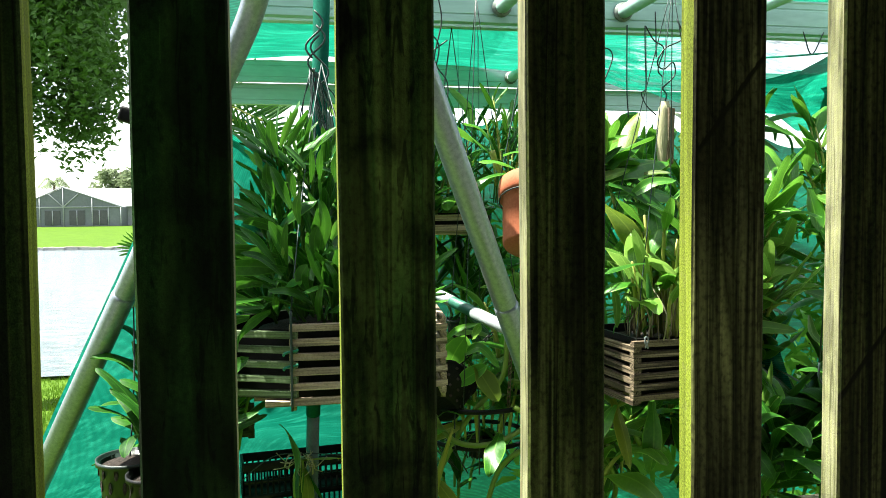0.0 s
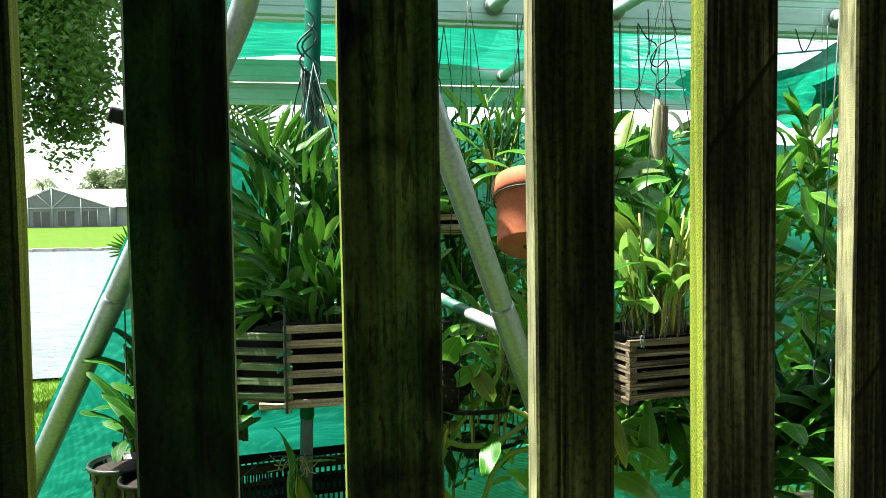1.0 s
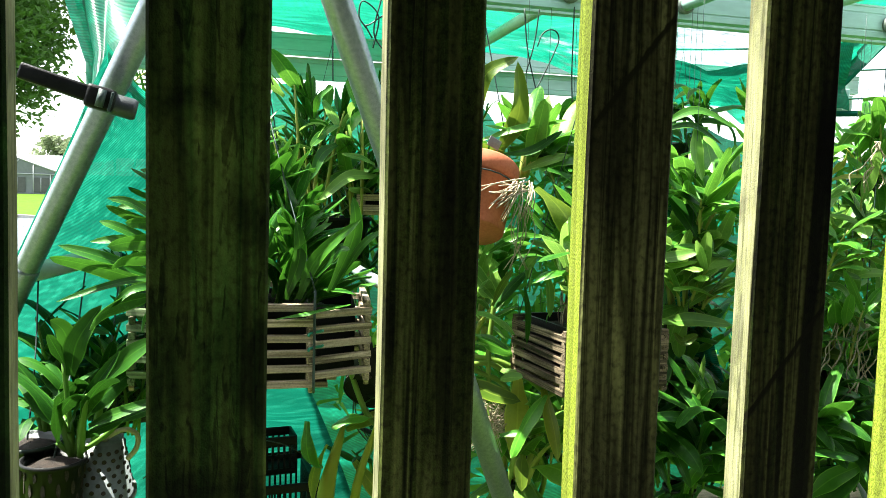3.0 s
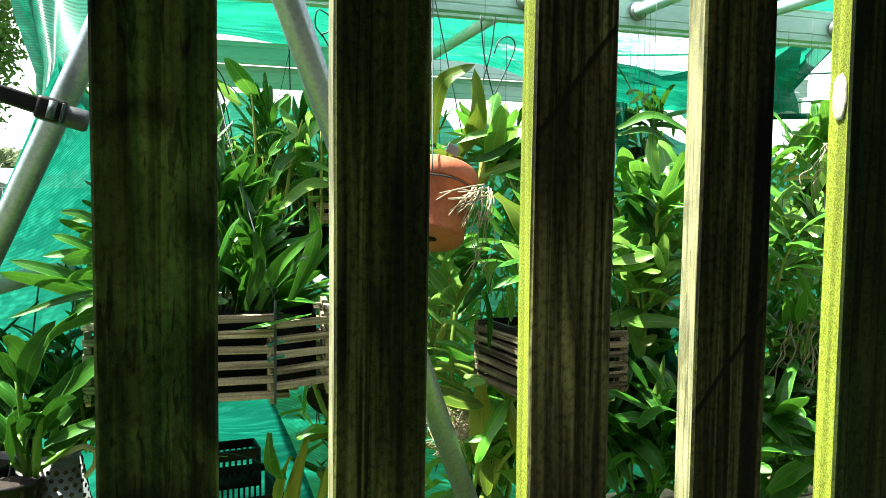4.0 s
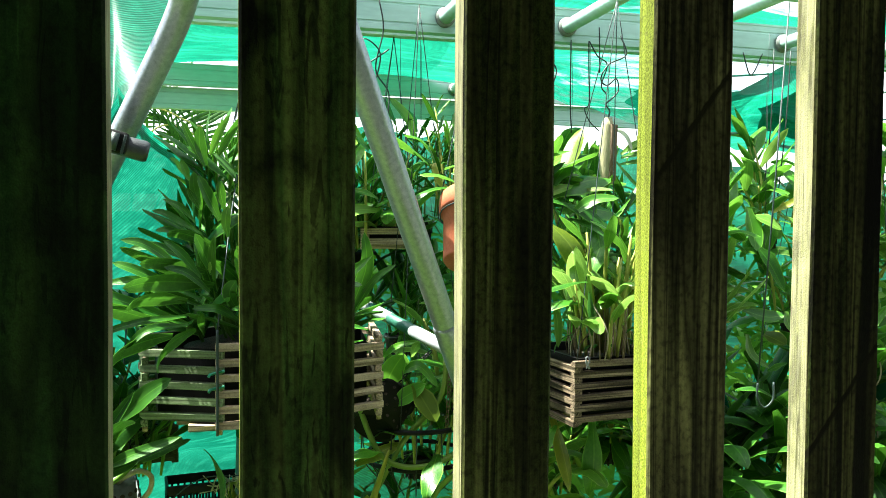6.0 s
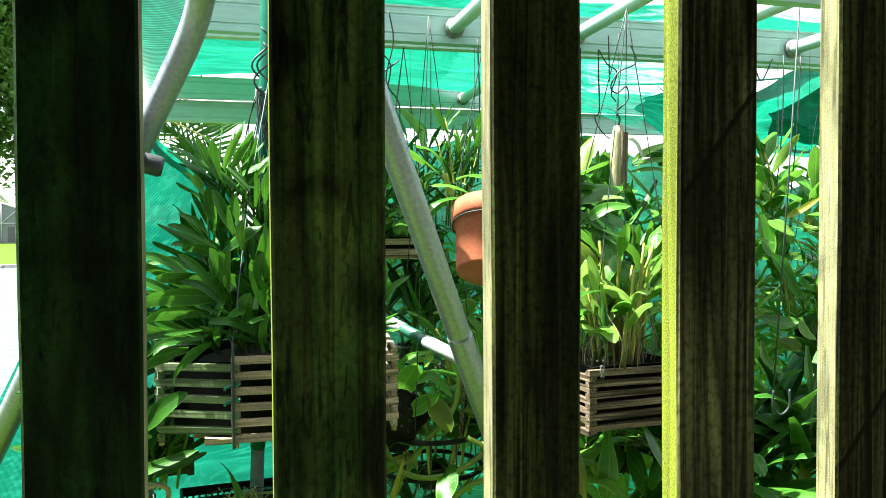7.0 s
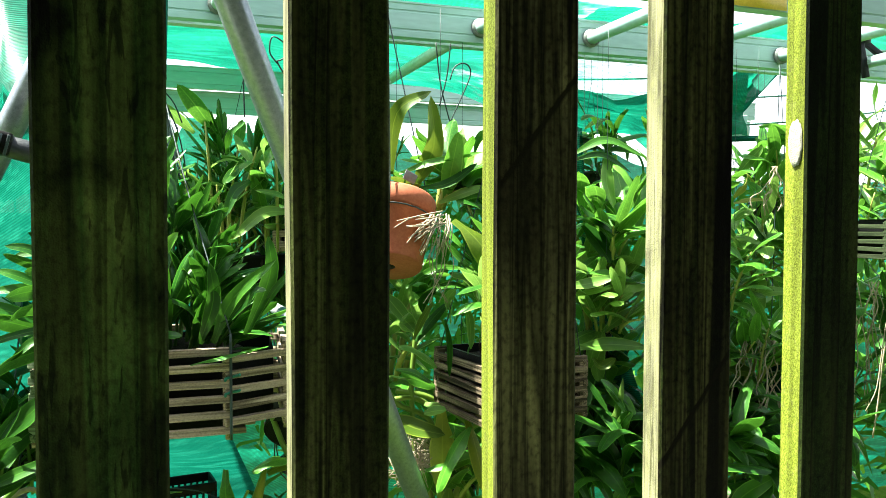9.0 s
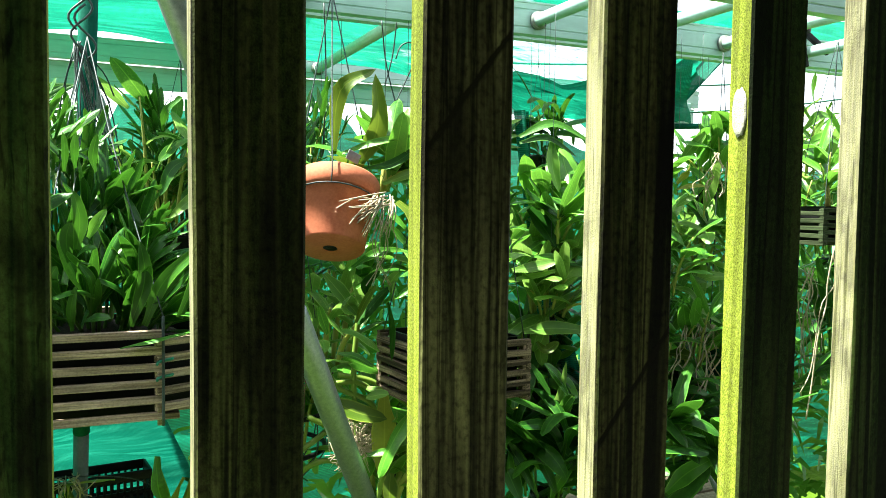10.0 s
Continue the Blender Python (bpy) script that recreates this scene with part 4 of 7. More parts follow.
panel = cloth_part("shade_cloth", side_panel, 60, 110, (1.3, 1.9), CLOTH_SHADED, "green knitted shade cloth panel tied to the pipe")
part("hem", sheet(lambda u, v: side_panel(u, 1.0) + Vector((0.0, -0.004 - 0.003 * math.sin(3 * v), 0.010 - 0.030 * v)), 36, 4, (0.5, 0.03)), CLOTH_LIT, panel, "doubled pale top hem")


def strip(u, v):
    """The sheet's upper part, drawn over the pipe's top: gathered into ribs at its free edge and stretched flat to the pipe."""
    line = [Vector(q) for q in ((-0.375, 1.26, 1.93), (-0.343, 1.22, 1.80), (-0.307, 1.19, 1.70), (-0.300, 1.16, 1.63), (-0.330, 1.14, 1.52))]
    tied = [Vector(q) for q in ((-0.200, 1.47, 2.02), (-0.185, 1.28, 1.85), (-0.215, 1.12, 1.73), (-0.245, 1.085, 1.65), (-0.300, 1.125, 1.53))]
    t = v * 4
    i = min(3, int(t))
    a, b = line[i].lerp(line[i + 1], t - i), tied[i].lerp(tied[i + 1], t - i)
    gather = max(0.0, 1 - 2.2 * u)
    return a.lerp(b, u) + Vector((0.007 * math.sin(24 * u), -0.022 * math.cos(24 * u), 0)) * gather + Vector((0, -0.02 * math.sin(math.pi * u), 0.012 * math.sin(math.pi * u)))


cloth_part("shade_cloth", strip, 40, 40, (0.2, 0.6), CLOTH_LIT, "sunlit green shade cloth gathered in ribs over the pipe")


def back_panel(u, v):
    x = -0.30 + 4.9 * u
    y = 2.60 + 0.45 * min(1, u * 2.4) + 0.05 * math.sin(9 * u) + 0.06 * noise.noise((u * 7, v * 3, 3)) + 0.03 * math.sin(40 * u + 3 * v) * v
    top = between(((-0.30, 1.50), (-0.05, 1.52), (0.05, 1.86), (0.95, 1.87), (1.05, 1.76), (1.25, 1.76), (1.4, 1.84), (2.0, 1.84), (2.4, 1.72), (4.7, 1.72)), x) + 0.02 * math.sin(17 * x)
    z = 0.02 + (top - 0.02) * v + 0.03 * math.sin(14 * u) * (1 - v)
    return Vector((x, y - 0.35 * (1 - v) ** 2 * (1 - u) + folds(x, z, 0.022) * min(1, 3 * (1 - v)), z))


cloth_part("shade_cloth", back_panel, 120, 90, (5.0, 1.9), CLOTH, "green shade cloth wall behind the plants")


def roof_panel(u, v):
    x = -0.38 + (1.95 + 0.05 * v) * u
    y = 1.68 + 0.02 * math.sin(24 * u) + (0.87 - 0.13 * min(1, max(0, x - 0.5) / 0.3)) * v
    z = 2.125 - 0.085 * v - 0.03 * math.sin(math.pi * v) + 0.012 * math.sin(15 * u + 5 * v) + 0.025 * noise.noise((u * 4.6, v * 4, 9)) + 0.012 * noise.noise((u * 5.8, v * 12, 4)) + 0.004 * noise.noise((u * 18, v * 30, 6))
    z -= between(((0.5, 0.0), (1.0, 0.075), (1.1, 0.10), (1.21, 0.10), (1.31, 0.125), (1.41, 0.155), (1.65, 0.18)), x) * v ** 1.5
    return Vector((x, y, z))


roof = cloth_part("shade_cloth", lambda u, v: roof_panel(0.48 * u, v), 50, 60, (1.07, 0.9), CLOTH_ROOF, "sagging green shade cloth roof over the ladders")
part("worn_end", sheet(lambda u, v: roof_panel(0.48 + 0.52 * u, v), 50, 60, (1.03, 0.9)), CLOTH_WORN, roof, "thin sun-bleached end of the cloth")


def drape(u, v):
    x = 1.36 + 0.96 * u
    low = between(((1.36, 1.92), (1.45, 1.86), (1.72, 1.85), (1.80, 1.80), (2.12, 1.795), (2.32, 2.08)), x)
    top = between(((1.36, 2.00), (1.45, 2.03), (1.66, 1.99), (1.84, 2.02), (1.98, 2.12), (2.12, 2.18), (2.32, 2.20)), x)
    roll = math.sin(math.pi * v)
    near = Vector((x, 2.40, low + (top - low) * v + 0.006 * math.sin(23 * u + 3 * v)))
    eye_height = Vector((-0.06, -0.28, 1.505))
    back = 1.0 - 0.17 * v ** 0.8
    return eye_height + (near - eye_height) * back + Vector((0.012 * math.sin(9 * v + 6 * u), -0.03 * math.sin(11 * v + 9 * u) * roll + 0.02 * noise.noise((u * 9, v * 5, 2)), 0))


cloth_part("shade_cloth", drape, 80, 28, (1.2, 0.35), CLOTH_SWAG, "loose swag of green shade cloth hung from the ladder rail")


def bunch(u, v):
    low, top = 1.80 + 0.012 * math.sin(9 * u), 1.885 + 0.17 * u ** 1.3
    fold = math.sin(7.5 * v + 5 * u + 1.5 * noise.noise((u * 3, v * 3, 21)))
    return Vector((1.57 + 0.33 * u + 0.015 * fold, 1.93 + 0.03 * fold + 0.03 * u, low + (top - low) * v))


cloth_part("shade_cloth", bunch, 40, 30, (0.4, 0.3), CLOTH, "dark bunched end of the shade cloth swag")


def corner_fold(u, v):
    return Vector((2.06 + 0.30 * u * v + 0.22 * v, 2.3 + 0.12 * math.sin(6 * u), 1.88 + 0.44 * v - 0.03 * math.sin(6 * u)))


cloth_part("shade_cloth", corner_fold, 14, 14, (0.35, 0.35), CLOTH_DARK, "hanging dark corner of green shade cloth")


def front_band(u, v):
    x = 1.22 + 1.75 * u
    y = 1.80 + 0.22 * v + 0.03 * math.sin(4 * u)
    return Vector((x, y, 2.15 + 0.05 * u - 0.04 * v + 0.012 * math.sin(19 * u + 3 * v) + 0.01 * noise.noise((u * 9, v * 6, 3))))


cloth_part("shade_cloth", front_band, 60, 16, (1.75, 0.3), CLOTH, "narrow band of green shade cloth above the ladder")


def hanging_strip(u, v):
    twist = 0.5 * math.sin(5.2 * v) + 0.1
    w = (0.05 + 0.05 * v) * (u - 0.5)
    return Vector((1.00 + 0.02 * v + 0.10 * v * v + w * math.cos(twist), 1.56 - 0.07 * v + w * math.sin(twist) + 0.014 * math.sin(9 * u), 1.76 - 0.74 * v))


cloth_part("shade_cloth", hanging_strip, 10, 40, (0.08, 0.74), CLOTH, "narrow twisted strip of green shade cloth hanging among leaves")


def awning(u, v):
    x = -0.62 + 0.36 * u - 0.04 * v
    y = 1.62 + 0.24 * v
    z = 2.16 - 0.06 * v - 0.20 * v * u ** 2 + 0.02 * noise.noise((u * 5, v * 7, 12)) + 0.02 * math.sin(8 * u)
    return Vector((x, y, z))


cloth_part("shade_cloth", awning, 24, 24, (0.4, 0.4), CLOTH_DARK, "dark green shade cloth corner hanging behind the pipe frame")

for k, (a, b) in enumerate((((1.1, 2.55, 2.06), (2.5, 2.4, 2.16)), ((1.2, 2.55, 1.99), (2.9, 2.5, 2.10)), ((2.0, 2.5, 1.90), (3.3, 2.3, 2.05)))):
    tagged(part("cord", tube(spline([a, (Vector(a) + Vector(b)) / 2 - Vector((0, 0, 0.02)), b], 6), 0.004, 6), GREEN_STRIPE), "dark green cord under the open sky", "cord")
rod = thing("support_rod", (1.85, 2.35, 1.83), "thin grey rod tied to the ladder end with wire", "rod")
part("shaft", tube([(0, 0, 0), (0.85, 0, 0.05)], 0.012, 10), GREEN_PIPE, rod)
part("tie", tube([(0.22 + 0.02 * math.cos(k), -0.012 + 0.02 * math.sin(2 * k), 0.01 + 0.03 * math.sin(k)) for k in range(12)], 0.002, 5), DARK_WIRE, rod)

# ---- bench out of sight under the pots ----
bench = thing("potting_bench", (0.92, 1.72, 0), "low wooden potting bench under the plants", "bench")
for k in range(7):
    part("board", box((2.3, 0.085, 0.02), pose(0, -0.30 + 0.10 * k, 0.50), 0.002), SLAT, bench)
for x in (-1.0, 1.0):
    for y in (-0.28, 0.28):
        part("leg", box((0.05, 0.05, 0.49), pose(x, y, 0.245)), SLAT, bench)


# ---- slatted baskets ----
def slat_mesh(length, h=0.0118, t=0.011):
    me = bpy.data.meshes.new("slat")
    bm = box((length, t, h), None, 0.0012)
    bm.to_mesh(me)
    bm.free()
    return me


def big_basket():
    top, H, mid = 1.318, 0.145, Vector((-0.03, 1.14, 0))
    b = thing("hanging_basket", (mid.x, mid.y, top - H), "large many-sided cedar slat basket hung on wires", "basket", "slatted orchid baskets")
    ring = [Vector((x, y, 0)) - mid for x, y in ((-0.216, 1.025), (-0.102, 0.978), (0.060, 0.975), (0.156, 1.018), (0.172, 1.19), (0.06, 1.29), (-0.10, 1.29), (-0.235, 1.19))]
    rg = random.Random(1)
    pitch = 0.0246
    for k in range(8):
        p, q = ring[k], ring[(k + 1) % 8]
        me = slat_mesh((q - p).length + 0.013)
        me.materials.append(SLAT_ALGAE if k in (0, 7) else SLAT)
        a = math.atan2(q.y - p.y, q.x - p.x)
        for i in range(6):
            z = H - 0.008 - pitch * (i + (0.5 if k % 2 == 0 else 0))
            if z > 0.01:
                m = Matrix.Translation((p + q) / 2 + Vector((0, 0, z))) @ Matrix.Rotation(a, 4, "Z") @ pose(0, 0, 0, rg.uniform(-4, 4), rg.uniform(-0.5, 0.5), rg.uniform(-0.8, 0.8))
                shared("slat", me, b, m)
        part("corner_peg", tube([p + Vector((0, 0, 0.0)), p + Vector((0, 0, H - 0.002))], 0.0045, 7), SLAT, b)
    for k in range(6):
        y = -0.13 + 0.05 * k
        base = slat_mesh(0.34 - 0.10 * abs(k - 2.5) / 2.5, 0.009, 0.028)
        base.materials.append(SLAT)
        shared("slat", base, b, pose(0, y, 0.006))
    bm = bmesh.new()
    lo, hi = ([bm.verts.new(v * 0.90 + Vector((0, 0, z))) for v in ring] for z in (0.014, H - 0.014))
    for k in range(8):
        bm.faces.new((lo[k], lo[(k + 1) % 8], hi[(k + 1) % 8], hi[k]))
    bm.faces.new(lo[::-1])
    part("liner", bm, BLACK, b, smooth=False)
    part("compost", lathe([(0.135, H - 0.03), (0.08, H - 0.016), (0.001, H - 0.008)], 18), COMPOST, b)
    hook = Vector((-0.006, 0.16, 1.80 - (top - H)))
    for k in (1, 2, 5, 6):
        corner = ring[k] * 1.045
        w = hanger(b, corner + Vector((0, 0, 0.0)), corner + Vector((0, 0, H + 0.02)), r=0.0022)
        hanger(b, corner + Vector((0, 0, H + 0.02)), hook, r=0.0012, sag=-0.006)
        for z in (0.098, 0.074):
            part("tie", tube([corner * 1.02 + Vector((0.012 * math.sin(q), 0.006 * math.cos(q), z + 0.002 * q)) for q in (-2, -1, 0, 1, 2)], 0.0024, 6), TIE, w, "green twist tie")
    return b


big_basket()


def square_basket(corner, side, rot, top, H, n, label, hang_to, liner=True, mat=SLAT, bail=True):
    b = thing("hanging_basket", (corner[0], corner[1], top - H), label, "basket", "slatted orchid baskets", rot=(0, 0, rot))
    s = slat_mesh(side + 0.012, H / n * 0.6, 0.012)
    s.materials.append(mat)
    rg = random.Random(int(corner[0] * 1000))
    pitch = H / n
    h = side / 2
    for k, (cx, cy, a) in enumerate(((h, 0, 0), (side, h, 90), (h, side, 0), (0, h, 90))):
        for i in range(n):
            z = H - pitch * (i + (0.75 if k % 2 else 0.28))
            if z > 0.002:
                shared("slat", s, b, pose(cx, cy, z, rg.uniform(-3, 3), rg.uniform(-0.8, 0.8), a + rg.uniform(-0.8, 0.8)))
    for x in (0.004, side - 0.004):
        for y in (0.004, side - 0.004):
            part("corner_block", box((0.017, 0.017, H - 0.006), pose(x, y, H / 2), 0.002), mat, b)
    bottom = slat_mesh(side, 0.009, 0.025)
    bottom.materials.append(mat)
    for k in range(4):
        shared("slat", bottom, b, pose(h, side * (0.15 + 0.233 * k), 0.005))
    if liner:
        bm = bmesh.new()
        i, o = 0.014, 0.006
        for (x0, x1, z0, z1) in ((i, side - i, 0.012, H + 0.004),):
            lo = [bm.verts.new((x, y, z0)) for x, y in ((x0, x0), (x1, x0), (x1, x1), (x0, x1))]
            hi = [bm.verts.new((x, y, z1)) for x, y in ((x0, x0), (x1, x0), (x1, x1), (x0, x1))]
            rim = [bm.verts.new((x, y, z1)) for x, y in ((x0 - o, x0 - o), (x1 + o, x0 - o), (x1 + o, x1 + o), (x0 - o, x1 + o))]
            for k in range(4):
                bm.faces.new((lo[k], lo[(k + 1) % 4], hi[(k + 1) % 4], hi[k]))
                bm.faces.new((hi[k], hi[(k + 1) % 4], rim[(k + 1) % 4], rim[k]))
        part("liner", bm, BLACK, b, "black plastic liner tray", smooth=False)
    part("compost", add_box(bmesh.new(), (side - 0.032, side - 0.032, 0.03), pose(h, h, H - 0.028), 0.006), COMPOST, b)
    if hang_to is not None:
        inv = b.matrix_basis.inverted()
        hook = inv @ Vector(hang_to)
        for x in (0.004, side - 0.004):
            for y in (0.004, side - 0.004):
                hanger(b, (x, y, H - 0.005), hook, r=0.0011)
    return b


square_basket((0.545, 1.08), 0.22, 6, 1.244, 0.124, 6, "square wooden slat basket with a black liner, hung on wire", (0.66, 1.16, 1.95), mat=SLAT_OLD)
square_basket((0.22, 1.58), 0.13, -14, 1.49, 0.05, 2, "small reddish wooden slat basket behind the clump", (0.30, 1.62, 1.955))
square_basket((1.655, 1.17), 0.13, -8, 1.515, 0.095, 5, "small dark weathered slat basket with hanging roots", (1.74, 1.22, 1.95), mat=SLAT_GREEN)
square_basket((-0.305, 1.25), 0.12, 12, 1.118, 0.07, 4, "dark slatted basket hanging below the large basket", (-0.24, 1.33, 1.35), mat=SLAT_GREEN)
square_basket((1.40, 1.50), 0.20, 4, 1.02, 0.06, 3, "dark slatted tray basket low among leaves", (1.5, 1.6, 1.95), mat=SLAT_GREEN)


# ---- pots ----
def clay_pot(name, place, rot, r_top, r_bot, h, rim, label, wire_top):
    p = thing(name, place, label, "flower pot", rot=rot)
    t = 0.008
    prof = [(0.014, 0), (r_bot, 0), (r_bot + 0.003, 0.004), (r_bot + (r_top - r_bot) * 0.72, h - rim), (r_top - 0.001, h - rim), (r_top + 0.004, h - rim + 0.003), (r_top + 0.006, h - 0.004), (r_top + 0.003, h), (r_top - t, h), (r_top - t - 0.002, h - rim), (r_bot - 0.004, 0.01), (0.014, 0.01), (0.014, 0)]
    part("body", lathe(prof, 40), TERRACOTTA, p, "plain terracotta")
    part("compost", lathe([(r_top - t - 0.002, h - 0.022), (0.5 * r_top, h - 0.012), (0.001, h - 0.01)], 20), COMPOST, p)
    part("drain_hole", tube([(0, 0, 0.001), (0, 0, 0.012)], 0.0142, 16), BLACK, p, "dark drainage hole")
    ring = [((r_top + 0.002) * math.cos(a), (r_top + 0.002) * math.sin(a), h - rim - 0.004) for a in (6.2832 * k / 24 for k in range(25))]
    part("wire_ring", tube(ring, 0.0016, 6), DARK_WIRE, p)
    inv = p.matrix_basis.inverted()
    for a in (-2.0, 0.2, 2.4):
        s = Vector(((r_top + 0.004) * math.cos(a), (r_top + 0.004) * math.sin(a), h - rim - 0.004))
        bend = s + Vector((0.012 * math.cos(a), 0.012 * math.sin(a), 0.03))
        part("hanger_wire", tube(spline([s, bend, bend + (inv @ Vector(wire_top) - bend) * 0.3, inv @ Vector(wire_top)], 5), 0.0014, 6), WIRE, p)
    return p


clay_pot("clay_pot", (0.388, 1.215, 1.422), (-24, 13, 0), 0.081, 0.064, 0.145, 0.04, "terracotta pot hung tilted on wires with aerial roots", (0.43, 1.36, 1.95))


def pot2_roots():
    t = thing("aerial_roots", (0.495, 1.20, 1.520), "pale dangling aerial roots spilling over the clay pot", "roots")
    rg = random.Random(12)
    for k in range(30):
        f = k / 29
        a = -3.0 + 1.35 * f + rg.uniform(-0.12, 0.12)
        L = rg.uniform(0.05, 0.105) * (1 - 0.1 * f)
        p0 = Vector((rg.uniform(-0.025, 0.012), rg.uniform(-0.02, 0.0), rg.uniform(-0.012, 0.012)))
        p1 = p0 + Vector((0.5 * L * math.cos(a), -0.02 - 0.01 * rg.random(), 0.5 * L * math.sin(a) + rg.uniform(0.0, 0.012)))
        p2 = p0 + Vector((L * math.cos(a), -0.018, L * math.sin(a) + rg.uniform(-0.01, 0.01)))
        part("root", tube(spline([p0, p1, p2], 4), 0.0016, 6, [0.0016 - 0.00007 * q for q in range(9)]), ROOT, t)
    for k in range(6):
        x = rg.uniform(-0.03, 0.01)
        part("root", tube(spline([(x, -0.01, -0.04), (x + rg.uniform(-0.02, 0.02), -0.02, -0.10), (x + rg.uniform(-0.04, 0.03), -0.01, -0.17)], 4), 0.001, 5), ROOT, t)
    return t


pot2_roots()


def perforated_pot(place, rot, r0, r1, h, mat, label, rows=5, round_holes=True, handle=False):
    p = thing("net_pot", place, label, "plant pot", rot=rot)
    n = 32 if round_holes else 24
    part("body", lathe([(r0 - 0.003, 0.003), (r0, 0), (r1, h), (r1 + 0.004, h + 0.001), (r1 + 0.004, h - 0.008), (r1 - 0.003, h - 0.004), (r0 - 0.003, 0.003)], 36), mat, p)
    part("base", lathe([(0.001, 0.004), (r0 - 0.001, 0.004)], 24), mat, p)
    hole = bpy.data.meshes.new("hole")
    bm = tube([(0, -0.0012, 0), (0, 0.0016, 0)], 0.0036 if round_holes else 0.0045, 10)
    if not round_holes:
        bmesh.ops.scale(bm, vec=(0.7, 1, 2.4), verts=bm.verts)
    bm.to_mesh(hole)
    bm.free()
    hole.materials.append(COMPOST)
    for i in range(rows):
        z = h * (0.13 + 0.72 * i / (rows - 1))
        r = r0 + (r1 - r0) * z / h
        for k in range(n // 2):
            a = 6.2832 * (k + 0.5 * (i % 2)) / (n // 2)
            shared("hole", hole, p, Matrix.Translation((r * math.cos(a), r * math.sin(a), z)) @ Matrix.Rotation(a + math.pi / 2, 4, "Z"))
    part("compost", lathe([(r1 - 0.004, h - 0.012), (0.5 * r1, h - 0.004), (0.001, h)], 18), COMPOST, p)
    if handle:
        pts = spline([(r1 * 0.9, 0.0, h - 0.01), (r1 * 1.35, 0, h + 0.035), (r1 * 1.75, 0, h + 0.01), (r1 * 1.7, 0, h - 0.05)], 5)
        part("handle", tube(pts, 0.0042, 8), WHITE_PLASTIC, p, "pale curved plastic handle")
    return p


wp = perforated_pot((-0.262, 1.06, 1.090), (194, 4, 0), 0.030, 0.050, 0.106, WHITE_PLASTIC, "tilted grey-white perforated plastic pot with a curved handle", 7, True)
back = wp.matrix_basis.inverted()
part("handle", tube(spline([back @ Vector(q) for q in ((-0.262, 1.055, 1.084), (-0.246, 1.045, 1.098), (-0.226, 1.04, 1.106), (-0.209, 1.04, 1.096), (-0.210, 1.04, 1.075), (-0.224, 1.045, 1.056))], 5), 0.0042, 9), PALE_BARK, wp, "pale curved plastic handle")
perforated_pot((-0.330, 1.03, 0.968), (0, 0, 20), 0.036, 0.045, 0.10, BLACK, "black slotted plastic pot hanging from the pipe bar", 4, False)
perforated_pot((-0.385, 1.10, 0.972), (0, 0, 0), 0.042, 0.052, 0.105, DARK_GREEN_PLASTIC, "dark green slotted plastic pot with bark compost", 4, False)
perforated_pot((0.215, 1.40, 1.055), (-40, 35, 0), 0.05, 0.065, 0.09, BLACK, "black perforated pot tipped on its side", 4, True)
for foot, top in (((-0.330, 1.03, 1.066), (-0.33, 1.30, 1.345)), ((-0.27, 1.03, 1.08), (-0.285, 1.42, 1.36)), ((-0.25, 1.06, 1.10), (-0.25, 1.5, 1.362)), ((-0.385, 1.10, 1.07), (-0.40, 1.25, 1.337)), ((0.215, 1.42, 1.12), (0.19, 1.55, 1.33))):
    tagged(part("hanging_wire", tube(spline([foot, (Vector(foot) + Vector(top)) / 2 + Vector((0.004, 0, 0)), top], 5), 0.0015, 6), DARK_WIRE), "thin dark wire holding a pot", "wire")


def crate(place, size, rot, label):
    c = thing("plastic_crate", place, label, "crate", rot=rot)
    w, d, h = size
    for s, (x, y, a, L) in enumerate(((0, -d / 2, 0, w), (0, d / 2, 0, w), (-w / 2, 0, 90, d), (w / 2, 0, 90, d))):
        side = part("side", box((L, 0.006, 0.022), pose(x, y, h - 0.011, 0, 0, a), 0.002), BLACK, c)
        part("sill", box((L, 0.006, 0.014), pose(x, y, 0.007, 0, 0, a)), BLACK, side)
        n = max(4, int(L / 0.014))
        me = bpy.data.meshes.new("bar")
        bm = box((0.005, 0.005, h - 0.03))
        bm.to_mesh(me)
        bm.free()
        me.materials.append(BLACK)
        for k in range(n + 1):
            t = -L / 2 + L * k / n
            m = pose(x, y, 0, 0, 0, a) @ pose(t, 0, h / 2 - 0.004)
            shared("bar", me, c, m)
        part("mid_bar", box((L, 0.005, 0.008), pose(x, y, h * 0.48, 0, 0, a)), BLACK, side)
    part("floor", box((w, d, 0.005), pose(0, 0, 0.0045)), BLACK, c)
    return c


crate((-0.02, 1.72, 0.51), (0.30, 0.24, 0.275), (0, 0, 6), "black slotted plastic crate on the bench")
crate((-0.075, 1.705, 0.786), (0.32, 0.085, 0.095), (0, 0, 7), "shallow black slotted plastic crate on a larger one")


